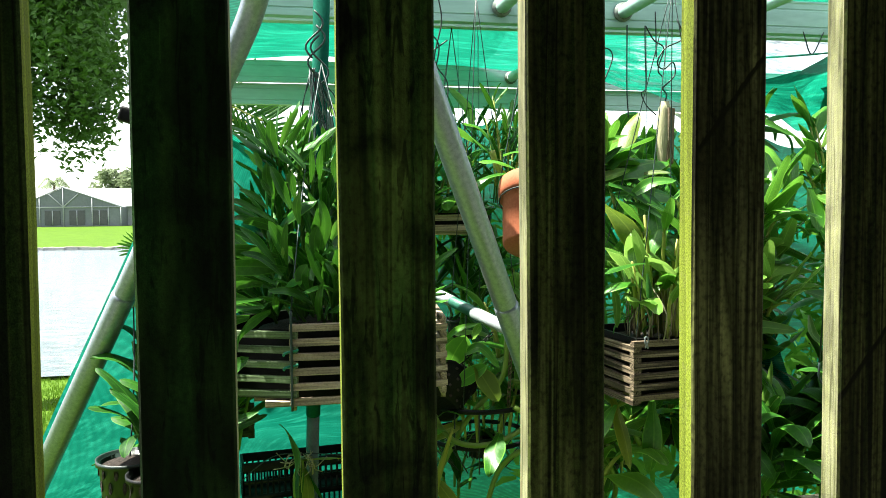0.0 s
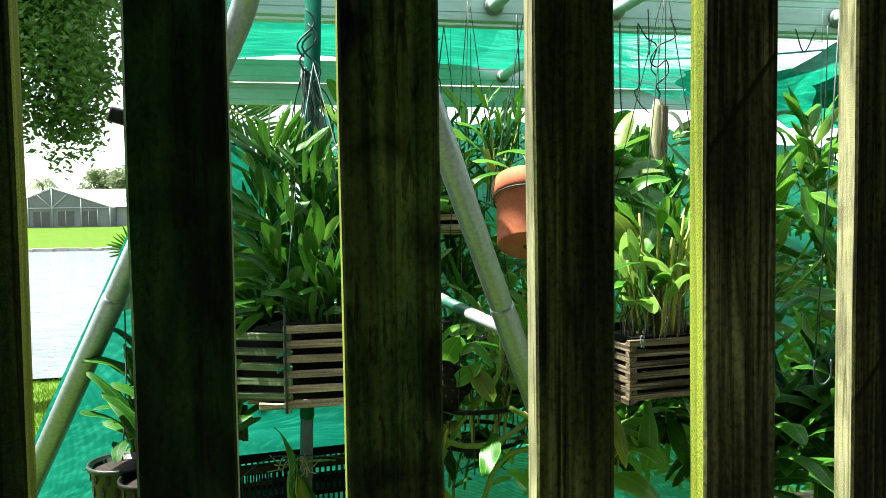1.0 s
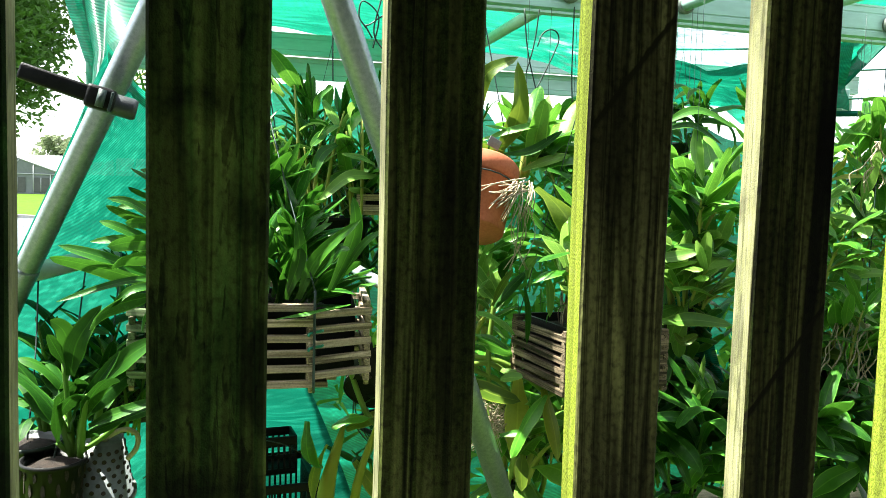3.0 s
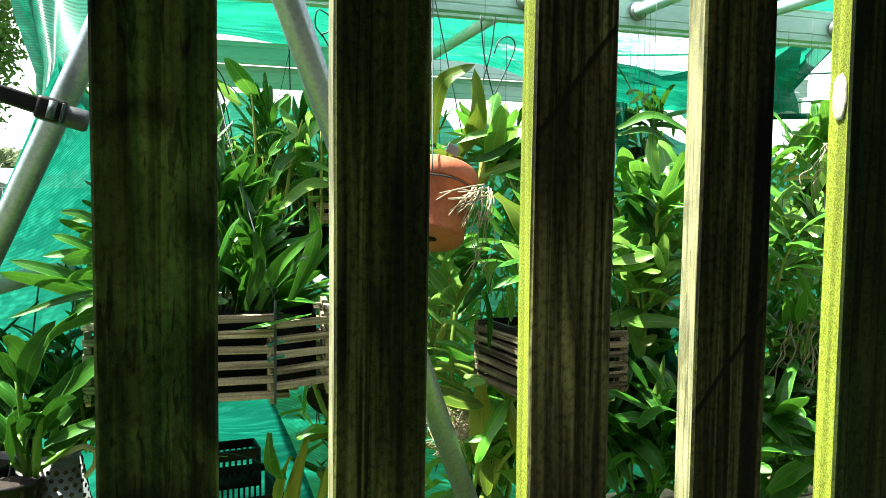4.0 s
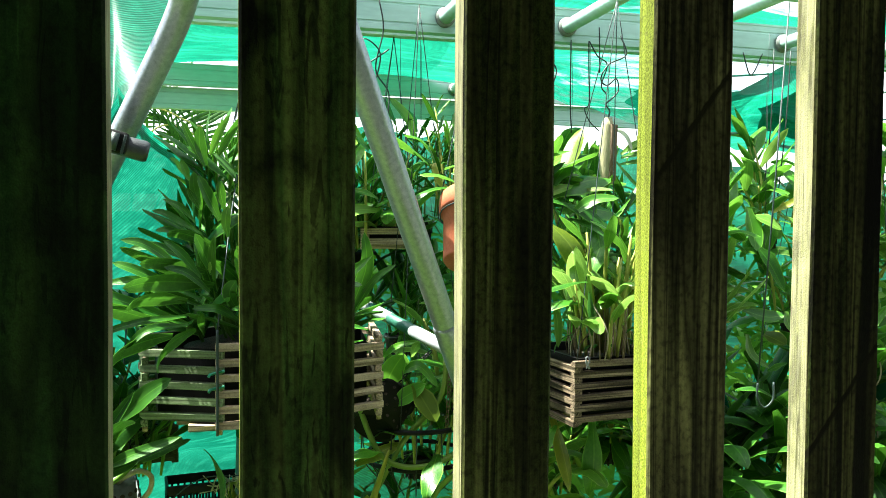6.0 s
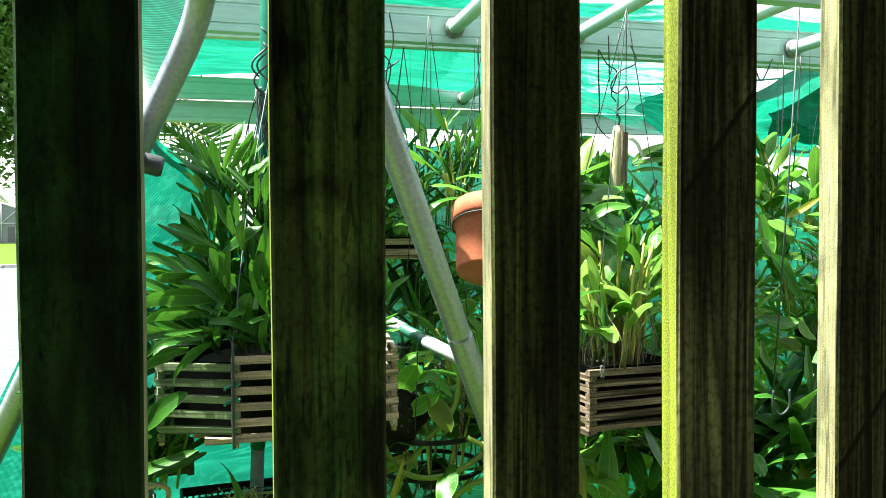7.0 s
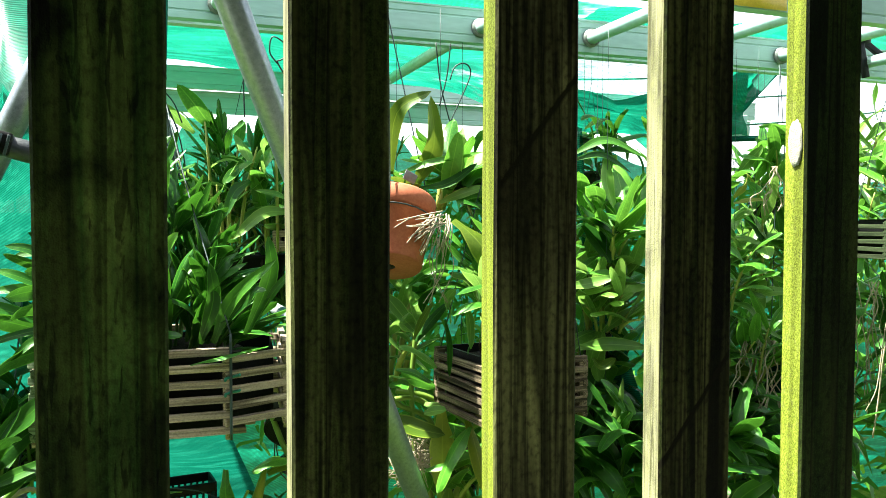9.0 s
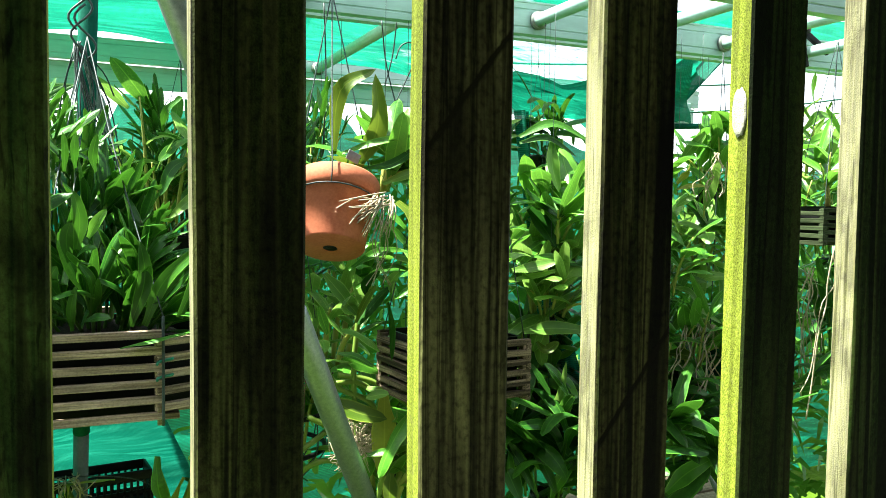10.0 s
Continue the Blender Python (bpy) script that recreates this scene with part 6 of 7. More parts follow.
p = plant("cattleya_orchid", (0.47, 1.32, 1.555), "broad-leaved orchid growing out of the clay pot")
for x, y, z, a, ti, L in ((0.02, -0.03, 0.04, 0.1, 1.25, 0.16), (0.06, -0.04, 0.03, 0.0, 1.5, 0.17), (0.07, -0.08, 0.0, 0.2, 1.1, 0.18), (0.08, -0.1, 0.0, 5.9, 1.75, 0.17), (0.05, -0.12, -0.04, 5.6, 2.1, 0.16), (0.09, -0.08, 0.03, 0.4, 0.7, 0.15),
                         (0.10, -0.06, 0.04, 0.8, 0.9, 0.14), (0.11, -0.07, -0.02, 0.1, 1.45, 0.16), (0.12, -0.06, 0.05, 0.5, 0.5, 0.12), (0.0, -0.06, 0.03, 3.0, 1.2, 0.07)):
    put_leaf(rg, [BROADS[1], OLIVES[0], OLIVES[1], DEEP_BROADS[1], DEEP_BROADS[2]], p, (x, y, z), a, ti, L * 1.12, 0.5)
arch_leaf(p, OLIVE, 0.046, (0.469, 1.3, 1.585), (0.502, 1.27, 1.666), (0.492, 1.26, 1.77))
arch_leaf(p, OLIVE, 0.036, (0.42, 1.31, 1.61), (0.425, 1.28, 1.733), (0.497, 1.27, 1.781))
arch_leaf(p, BROAD, 0.018, (0.43, 1.28, 1.61), (0.497, 1.25, 1.634), (0.6, 1.24, 1.656))
arch_leaf(p, PALE, 0.04, (0.575, 1.34, 1.595), (0.594, 1.34, 1.655), (0.59, 1.34, 1.703))
arch_leaf(p, DARK_LEAF, 0.022, (0.47, 1.27, 1.58), (0.523, 1.24, 1.59), (0.588, 1.24, 1.633))
arch_leaf(p, PALE, 0.024, (0.51, 1.26, 1.55), (0.563, 1.24, 1.572), (0.606, 1.24, 1.584))
cane_plant(31, p, (0.04, -0.02, -0.02), 7, (0.05, 0.12), 0.03, BROADS, (0.10, 0.16), (2, 3), lean=1.2, up=0.6, cane_r=0.005, aim=(0.0, 0.7))
rosette(32, p, (-0.03, -0.03, 0.01), 40, 0.05, [LONGS[0], LONGS[2]], (0.02, 0.05), (0.1, 1.2))
flower = part("tag", add_box(bmesh.new(), (0.028, 0.002, 0.02), pose(-0.035, -0.10, 0.045, 0, 25, 10), 0.0008), WHITE_PLASTIC, p, "small white plastic tag")

p = plant("orchid_plant", (0.38, 1.34, 1.56), "pointed-leaved orchid beside the clay pot")
for x, y, z, a, ti, L in ((-0.05, 0, 0.06, 3.0, 0.75, 0.15), (-0.045, 0, 0.07, 2.7, 0.15, 0.10), (-0.03, -0.02, 0.06, 0.1, 1.15, 0.14), (0.0, -0.05, 0.02, 3.2, 0.9, 0.10), (-0.02, -0.02, 0.02, 3.3, 1.5, 0.10), (0.0, -0.04, 0.0, 0.3, 1.2, 0.10), (-0.04, 0, 0.02, 3.5, 1.9, 0.12)):
    put_leaf(rg, BROADS, p, (x, y, z), a, ti, L)
part("cane", tube(spline([(0, 0, 0), (-0.035, 0, 0.03), (-0.05, 0, 0.07)], 4), 0.007, 7), CANE, p)
cane_plant(33, p, (0.03, 0.15, 0.0), 9, (0.10, 0.22), 0.06, [LONGS[1], STRAPS[1]], (0.05, 0.09), (6, 9), lean=0.5, cane_r=0.0018)


def bush(seed, x, y, z, kind, n, h, spread, leaf_len, lean=0.8, per=(3, 6), cane=0.0035, label="", holder=True):
    """An orchid in a small dark hanging pot, largely hidden by its leaves."""
    p = plant("orchid_plant", (x, y, z), label)
    cane_plant(seed, p, (0, 0, 0), n, h, spread, kind, leaf_len, per, CANE if kind in (BROADS, PALES, OVALS) else GREEN_CANE, lean=lean, up=0.7, cane_r=cane)
    if holder:
        q = perforated_pot((x, y + 0.03, z - 0.06), (0, 0, 0), 0.028, 0.036, 0.05, DARK_GREEN_PLASTIC, "dark green slotted pot hidden under leaves", 3, False)
        rosette(seed + 500, p, (0, 0.0, 0.0), 9, 0.03, kind, (leaf_len[0] * 0.8, leaf_len[1] * 0.9), (1.5, 2.5))
        for s in (-1, 1):
            hanger(q, (0.036 * s, 0, 0.05), (0, 0, 0.30), r=0.0006, mat=WIRE)
        hanger(q, (0, 0, 0.30), (0, 0, max(0.35, 1.96 - z + 0.085)), r=0.0006, mat=WIRE)
    return p


G, Y_, D_, DK = "glossy green broad-leaved orchid among the plants", "yellow-green leathery-leaved orchid in bright light", "dark-green strap-leaved orchid low among the plants", "deep green arching orchid near the roof"
# upper right
pa = bush(41, 1.10, 1.62, 1.66, LONGS, 5, (0.06, 0.12), 0.04, (0.16, 0.24), 1.0, (2, 3), label="long arching strap-leaved orchid hung near the roof")
for x, z, a, ti, L, roll in ((-0.14, 0.05, 0.0, 1.0, 0.27, 0.4), (-0.12, 0.04, 0.1, 1.15, 0.22, 0.7), (-0.13, 0.02, 6.1, 1.3, 0.17, 0.9), (-0.12, 0.0, 0.0, 1.35, 0.16, 0.8), (0.0, 0.045, 6.2, 1.2, 0.21, 0.5), (0.02, 0.06, 0.0, 1.0, 0.24, 0.3), (-0.08, 0.06, 0.2, 0.55, 0.10, 0.8), (-0.10, 0.03, 3.3, 1.0, 0.16, 0.4)):
    put_leaf(rg, DEEPS[2:], pa, (x, -0.04, z), a, ti, L, roll)
leaf_to(rg, OVALS[:1], pa, (0.012, -0.07, 0.03), (0.008, -0.06, -0.11), 1.5, 1.0)
leaf_to(rg, PALES[:1], pa, (-0.06, -0.04, 0.10), (-0.014, -0.04, 0.135), 1.0, 1.0)
bush(42, 1.02, 1.43, 1.42, BROADS, 9, (0.08, 0.20), 0.091, (0.096, 0.170), 0.9, label=G)
pm = bush(43, 1.00, 1.42, 1.24, PALES, 13, (0.06, 0.18), 0.078, (0.104, 0.178), 1.1, label=Y_)
bush(44, 1.30, 1.51, 1.50, BROADS, 9, (0.10, 0.24), 0.091, (0.096, 0.153), 0.8, label=G)
bush(45, 1.36, 1.46, 1.28, OVALS, 9, (0.08, 0.20), 0.091, (0.072, 0.119), 1.0, label="round-leaved yellow-green orchid in bright light")
bush(46, 1.62, 1.53, 1.58, BROADS, 9, (0.08, 0.20), 0.091, (0.088, 0.153), 0.9, label=G)
pq = bush(47, 1.58, 1.52, 1.36, PALES, 15, (0.06, 0.18), 0.091, (0.096, 0.170), 1.2, label=Y_)
bush(48, 1.76, 1.24, 1.52, BROADS, 5, (0.10, 0.22), 0.04, (0.10, 0.16), 0.6, (2, 4), label="pale orchid growing in the small dark basket", holder=False)
bush(49, 1.95, 1.53, 1.42, BROADS, 9, (0.08, 0.20), 0.104, (0.096, 0.153), 0.9, label=G)
bush(50, 2.25, 1.61, 1.36, BROADS, 13, (0.08, 0.22), 0.104, (0.096, 0.162), 0.9, label=G)
bush(39, 2.15, 1.51, 1.05, DEEPS, 10, (0.10, 0.26), 0.09, (0.16, 0.26), 0.9, (3, 5), label=D_)
bush(38, 2.10, 1.66, 1.62, PALES, 9, (0.08, 0.20), 0.091, (0.096, 0.153), 0.9, label=Y_)
# middle, behind the leg and the clay pots
bush(51, 0.42, 1.80, 1.52, STRAPS, 10, (0.10, 0.26), 0.10, (0.07, 0.12), 0.7, (5, 8), 0.0025, label="thin-leaved bushy orchid in dappled light")
bush(52, 0.56, 1.70, 1.28, BROADS, 9, (0.08, 0.20), 0.104, (0.080, 0.145), 0.9, label=G)
bush(53, 0.46, 1.52, 1.14, PALES, 9, (0.10, 0.20), 0.078, (0.096, 0.145), 0.8, (2, 4), 0.006, label=Y_)
bush(54, 0.80, 1.65, 1.50, BROADS, 9, (0.08, 0.22), 0.104, (0.096, 0.162), 0.9, label=G)
bush(55, 0.78, 1.50, 1.34, STRAPS, 10, (0.10, 0.24), 0.08, (0.10, 0.16), 0.8, (4, 7), label=D_)
bush(56, 0.34, 1.70, 1.22, STRAPS, 10, (0.08, 0.2), 0.09, (0.10, 0.18), 0.9, (4, 7), label=D_)
# low
bush(61, 0.36, 1.56, 0.94, OVALS, 13, (0.10, 0.24), 0.104, (0.080, 0.128), 0.8, (3, 5), label="oval-leaved climbing orchid low by the wire planter")
bush(60, 0.30, 1.62, 0.78, DEEP_BROADS, 6, (0.06, 0.14), 0.05, (0.09, 0.13), 0.7, (2, 3), label="dark broad-leaved orchid behind the wire planter", holder=False)
bush(62, 0.66, 1.48, 0.88, OVALS, 13, (0.10, 0.22), 0.104, (0.088, 0.145), 0.9, label=G)
bush(63, 0.56, 1.36, 0.86, PALES, 5, (0.10, 0.18), 0.05, (0.14, 0.20), 0.7, (2, 3), 0.006, label=Y_)
bush(64, 0.98, 1.34, 0.82, DEEPS, 13, (0.08, 0.2), 0.08, (0.20, 0.34), 0.9, (3, 5), label=D_)
bush(65, 1.22, 1.40, 0.86, DEEPS, 13, (0.08, 0.22), 0.09, (0.18, 0.30), 0.9, (3, 5), label=D_)
pr = bush(66, 1.50, 1.42, 0.80, DEEPS, 13, (0.08, 0.24), 0.09, (0.18, 0.30), 0.9, (3, 5), label=D_)
bush(67, 1.46, 1.46, 1.08, BROADS, 11, (0.08, 0.2), 0.091, (0.096, 0.153), 1.1, label=G)
bush(68, 1.80, 1.50, 0.94, DEEPS, 10, (0.10, 0.26), 0.09, (0.16, 0.26), 0.9, (3, 5), label=D_)
pn = bush(69, 1.02, 1.52, 1.04, BROADS, 13, (0.08, 0.2), 0.104, (0.112, 0.187), 1.0, label=G)
bush(70, 0.80, 1.44, 0.98, BROADS, 11, (0.06, 0.16), 0.078, (0.096, 0.153), 1.0, label=G)
BLEACHED = leafy("bleached_leaf", (0.42, 0.46, 0.30), (0.55, 0.58, 0.42), (0.62, 0.64, 0.48), 0.3, 0.5, 0.2, 0.2)
arch_leaf(pa, BLEACHED, 0.017, (0.721, 1.50, 1.625), (0.731, 1.49, 1.675), (0.725, 1.48, 1.727))
arch_leaf(pa, BLEACHED, 0.018, (0.824, 1.50, 1.742), (0.857, 1.49, 1.723), (0.872, 1.48, 1.685))
arch_leaf(pa, PALE, 0.042, (0.982, 1.38, 1.668), (0.973, 1.36, 1.603), (0.986, 1.35, 1.544))
arch_leaf(pa, DEEP, 0.026, (0.904, 1.4, 1.675), (0.984, 1.38, 1.708), (1.081, 1.36, 1.667))
arch_leaf(pa, DEEP, 0.022, (0.904, 1.4, 1.66), (0.97, 1.38, 1.672), (1.04, 1.36, 1.63))
arch_leaf(pm, PALE, 0.04, (0.903, 1.36, 1.212), (0.977, 1.34, 1.219), (1.073, 1.33, 1.208))
arch_leaf(pm, DEEP, 0.02, (0.907, 1.4, 1.337), (0.975, 1.38, 1.373), (1.065, 1.36, 1.366))
arch_leaf(pm, PALE, 0.028, (0.977, 1.38, 1.243), (1.027, 1.36, 1.285), (1.079, 1.35, 1.3))
arch_leaf(pn, DEEP, 0.045, (0.864, 1.34, 1.0), (0.943, 1.3, 0.965), (1.037, 1.27, 0.868))
arch_leaf(pn, BROAD, 0.03, (0.999, 1.38, 0.998), (1.017, 1.36, 1.03), (1.056, 1.34, 1.04))
arch_leaf(pn, LEAF, 0.035, (1.004, 1.3, 0.872), (0.934, 1.28, 0.995), (0.828, 1.27, 1.016))
arch_leaf(pn, BROAD, 0.031, (0.915, 1.3, 0.828), (0.861, 1.28, 0.924), (0.815, 1.27, 0.981))
arch_leaf(pn, LEAF, 0.024, (1.015, 1.32, 1.055), (0.959, 1.3, 1.118), (0.918, 1.29, 1.148))
arch_leaf(pn, BROAD, 0.029, (0.974, 1.32, 1.0), (0.984, 1.3, 1.045), (1.005, 1.29, 1.066))
arch_leaf(pn, LEAF, 0.033, (0.938, 1.28, 0.829), (0.947, 1.26, 0.88), (0.976, 1.25, 0.919))
arch_leaf(pn, LEAF, 0.033, (0.863, 1.28, 0.832), (0.821, 1.26, 0.903), (0.807, 1.25, 0.965))
arch_leaf(pn, PALE, 0.022, (0.942, 1.33, 0.981), (0.974, 1.31, 1.064), (0.984, 1.3, 1.146))
arch_leaf(pr, LEAF, 0.037, (1.35, 1.35, 0.866), (1.396, 1.33, 0.907), (1.462, 1.32, 0.884))
arch_leaf(pr, BROAD, 0.050, (1.306, 1.32, 0.781), (1.354, 1.3, 0.831), (1.431, 1.29, 0.864))
arch_leaf(pr, DEEP, 0.032, (1.375, 1.36, 0.91), (1.385, 1.34, 0.947), (1.427, 1.33, 0.955))
arch_leaf(pr, LEAF, 0.027, (1.36, 1.38, 1.015), (1.418, 1.36, 1.03), (1.481, 1.35, 1.004))
arch_leaf(pq, BROAD, 0.033, (1.884, 1.4, 1.779), (1.836, 1.38, 1.84), (1.835, 1.37, 1.898))
arch_leaf(pq, PALE, 0.030, (1.835, 1.4, 1.742), (1.872, 1.38, 1.781), (1.929, 1.37, 1.764))
arch_leaf(pq, BROAD, 0.033, (1.838, 1.4, 1.687), (1.883, 1.38, 1.717), (1.942, 1.37, 1.7))
arch_leaf(pq, DEEP, 0.028, (1.84, 1.4, 1.65), (1.898, 1.38, 1.63), (1.95, 1.37, 1.593))
# left, hanging by the pipe
pl = bush(71, -0.300, 1.03, 1.07, DEEP_BROADS, 4, (0.07, 0.14), 0.03, (0.10, 0.15), 0.8, (1, 2), 0.006, label="thick-leaved orchid in the black pot by the pipe", holder=False)
for base, tip, m in (((-0.292, 1.101), (-0.231, 1.134), DEEP_BROADS), ((-0.235, 1.123), (-0.156, 1.164), DEEPS),
                     ((-0.322, 1.095), (-0.327, 1.174), DEEP_BROADS), ((-0.305, 1.11), (-0.30, 1.187), DEEP_BROADS), ((-0.313, 1.22), (-0.335, 1.276), DEEP_BROADS), ((-0.29, 1.13), (-0.225, 1.215), DEEP_BROADS)):
    leaf_to(rg, m[:2], pl, (base[0] + 0.30, -0.01, base[1] - 1.07), (tip[0] + 0.30, -0.03, tip[1] - 1.07), 1.2, 1.05)
    part("cane", tube(spline([(0, 0, 0), ((base[0] + 0.30) * 0.7, -0.005, (base[1] - 1.07) * 0.6), (base[0] + 0.30, -0.01, base[1] - 1.07)], 3), 0.0045, 6), GREEN_CANE, pl)
arch_leaf(pl, DARK_LEAF, 0.036, (-0.304, 1.02, 1.2), (-0.29, 1.0, 1.257), (-0.254, 0.99, 1.314))
arch_leaf(pl, DARK_LEAF, 0.032, (-0.25, 1.01, 1.195), (-0.214, 0.99, 1.235), (-0.173, 0.98, 1.264))
arch_leaf(pl, DARK_LEAF, 0.02, (-0.287, 1.02, 1.133), (-0.269, 1.0, 1.18), (-0.228, 0.99, 1.244))
arch_leaf(pl, DEEP, 0.02, (-0.278, 1.02, 1.119), (-0.234, 1.0, 1.143), (-0.159, 0.99, 1.171))
arch_leaf(pl, DEEP, 0.03, (-0.3, 1.03, 1.216), (-0.312, 1.02, 1.268), (-0.33, 1.01, 1.289))
bush(72, -0.36, 1.13, 1.085, DEEP_BROADS, 5, (0.04, 0.09), 0.02, (0.08, 0.12), 0.9, (2, 3), 0.005, label="thick-leaved orchid in the dark green pot", holder=False)
bush(73, -0.19, 1.42, 1.19, STRAPS, 14, (0.08, 0.22), 0.05, (0.07, 0.12), 0.7, (4, 6), 0.002, label="small thin-leaved orchid below the big basket", holder=False)

bush(75, -0.34, 1.24, 1.06, DEEP_BROADS, 12, (0.08, 0.20), 0.05, (0.09, 0.14), 0.7, (2, 4), 0.004, label="dark broad-leaved orchid crowded behind the pots", holder=False)
bush(76, -0.245, 1.24, 1.04, STRAPS, 14, (0.08, 0.20), 0.04, (0.08, 0.13), 0.7, (3, 5), 0.003, label="thin green orchid crowded under the big basket", holder=False)
bush(77, -0.35, 1.21, 0.98, DEEP_BROADS, 9, (0.05, 0.12), 0.03, (0.08, 0.13), 0.8, (2, 3), 0.004, label="low dark-leaved orchid beside the pipe", holder=False)

# big leaves near the middle
p = plant("orchid_plant", (0.46, 1.34, 0.74), "large pale hanging leaves below the square basket")
for x, y, z, a, ti, L, m in ((0.17, -0.16, 0.36, 4.9, 2.95, 0.16, BROADS), (0.10, -0.13, 0.35, 3.6, 2.2, 0.15, BROADS), (0.05, -0.10, 0.38, 4.5, 2.8, 0.18, YELLOWS), (0.10, -0.12, 0.36, 5.0, 2.6, 0.15, YELLOWS), (0.0, -0.05, 0.44, 3.4, 1.2, 0.10, PALES), (0.04, -0.1, 0.47, 2.4, 0.7, 0.10, PALES), (0.22, -0.18, 0.40, 5.6, 2.4, 0.14, BROADS)):
    put_leaf(rg, m, p, (x, y, z), a, ti, L)
part("cane", tube(spline([(0.05, 0, 0), (0.08, -0.05, 0.25), (0.11, -0.11, 0.34), (0.17, -0.15, 0.37)], 5), 0.006, 8), VINE, p)

p = pv = plant("orchid_plant", (0.45, 1.34, 1.00), "lime and green broad leaves on a vine under the clay pot")
for base, tip, m, roll in (((0.48, 1.274), (0.404, 1.346), PALES[3:], 1.3), ((0.476, 1.257), (0.53, 1.338), DEEP_BROADS[:1], 1.0), ((0.523, 1.12), (0.525, 1.05), OVALS[:1], 1.4), ((0.445, 1.189), (0.516, 1.16), OVALS[:1], 1.2),
                           ((0.425, 1.105), (0.50, 1.045), OVALS[1:2], 1.3), ((0.553, 1.365), (0.54, 1.30), PALES[:1], 1.2), ((0.53, 0.97), (0.60, 0.955), BROADS[:1], 1.2), ((0.41, 1.24), (0.385, 1.30), BROADS[:1], 1.0)):
    leaf_to(rg, m, p, (base[0] - 0.45, -0.03, base[1] - 1.0), (tip[0] - 0.45, -0.05, tip[1] - 1.0), roll, 1.1)
arch_leaf(p, BROAD, 0.024, (0.582, 1.3, 1.368), (0.596, 1.3, 1.397), (0.614, 1.29, 1.435))
arch_leaf(p, PALE, 0.04, (0.405, 1.32, 1.364), (0.434, 1.3, 1.325), (0.472, 1.29, 1.275))
arch_leaf(p, PALE, 0.028, (0.489, 1.29, 1.125), (0.513, 1.27, 1.114), (0.51, 1.27, 1.066))
arch_leaf(p, DARK_LEAF, 0.024, (0.494, 1.31, 1.313), (0.489, 1.3, 1.342), (0.517, 1.29, 1.37))
arch_leaf(p, BROAD, 0.018, (0.46, 1.33, 1.37), (0.522, 1.32, 1.408), (0.585, 1.31, 1.411))
arch_leaf(p, BROAD, 0.016, (0.476, 1.33, 1.331), (0.532, 1.32, 1.368), (0.612, 1.31, 1.371))
arch_leaf(p, BROAD, 0.02, (0.54, 1.31, 1.472), (0.566, 1.3, 1.437), (0.598, 1.3, 1.407))
for pts in (((-0.058, 0.218), (-0.018, 0.129), (0.05, 0.092), (0.088, 0.04), (0.131, 0.0), (0.14, -0.1)), ((-0.022, 0.133), (0.027, 0.132), (0.073, 0.10), (0.10, 0.05)), ((0.03, 0.274), (0.02, 0.15), (0.03, 0.0))):
    part("stem", tube(spline([(x, -0.02, z) for x, z in pts], 6), 0.006, 8), VINE, p)

p = plant("orchid_plant", (0.14, 1.36, 0.72), "yellowing swollen bulbs and leaves of an old orchid")
for x, z, a, ti, L in ((-0.01, 0.24, 3.3, 2.5, 0.13), (0.03, 0.27, 0.2, 1.2, 0.12), (0.05, 0.20, 5.8, 2.4, 0.14)):
    put_leaf(rg, YELLOWS[:2], p, (x, 0, z), a, ti, L, 0.8)
for pts, r in ((((0.0, 0, 0), (-0.01, 0, 0.13), (0.025, 0, 0.28)), 0.019), (((0.05, 0.02, 0), (0.055, -0.01, 0.15), (0.10, -0.01, 0.30)), 0.010)):
    part("bulb", tube(spline(pts, 5), r, 9, [r * f for f in (0.5, 0.75, 0.95, 1.05, 1.05, 1.0, 0.9, 0.75, 0.6, 0.45, 0.25)]), YELLOWED, p)

# large leaves in front of the thickets
arch_leaf(pn, DEEP, 0.029, (0.900, 1.360, 1.549), (0.935, 1.340, 1.510), (0.986, 1.320, 1.484))
arch_leaf(pn, BROAD, 0.035, (1.010, 1.360, 1.531), (1.022, 1.340, 1.504), (1.018, 1.320, 1.464))
arch_leaf(pn, DARK_LEAF, 0.073, (0.932, 1.400, 1.503), (0.961, 1.380, 1.462), (0.989, 1.360, 1.409))
arch_leaf(pm, BROAD, 0.023, (0.860, 1.350, 1.430), (0.870, 1.330, 1.451), (0.876, 1.310, 1.469))
arch_leaf(pm, PALE, 0.031, (0.856, 1.340, 1.359), (0.911, 1.320, 1.369), (0.957, 1.300, 1.383))
arch_leaf(pm, PALE, 0.015, (0.856, 1.340, 1.339), (0.912, 1.320, 1.348), (0.953, 1.300, 1.360))
arch_leaf(pm, BROAD, 0.018, (0.908, 1.340, 1.391), (0.957, 1.320, 1.391), (1.007, 1.300, 1.377))
arch_leaf(pm, PALE, 0.018, (0.971, 1.340, 1.309), (0.990, 1.320, 1.326), (1.011, 1.300, 1.345))
arch_leaf(pm, OLIVE, 0.029, (0.939, 1.360, 1.185), (0.951, 1.340, 1.168), (0.977, 1.320, 1.190))
arch_leaf(pn, DARK_LEAF, 0.021, (0.913, 1.340, 1.136), (0.925, 1.320, 1.106), (0.944, 1.300, 1.069))
arch_leaf(pn, BROAD, 0.024, (0.946, 1.330, 1.136), (0.965, 1.310, 1.105), (0.985, 1.290, 1.067))
arch_leaf(pn, PALE, 0.032, (0.980, 1.330, 0.997), (0.991, 1.310, 1.028), (0.996, 1.290, 1.066))
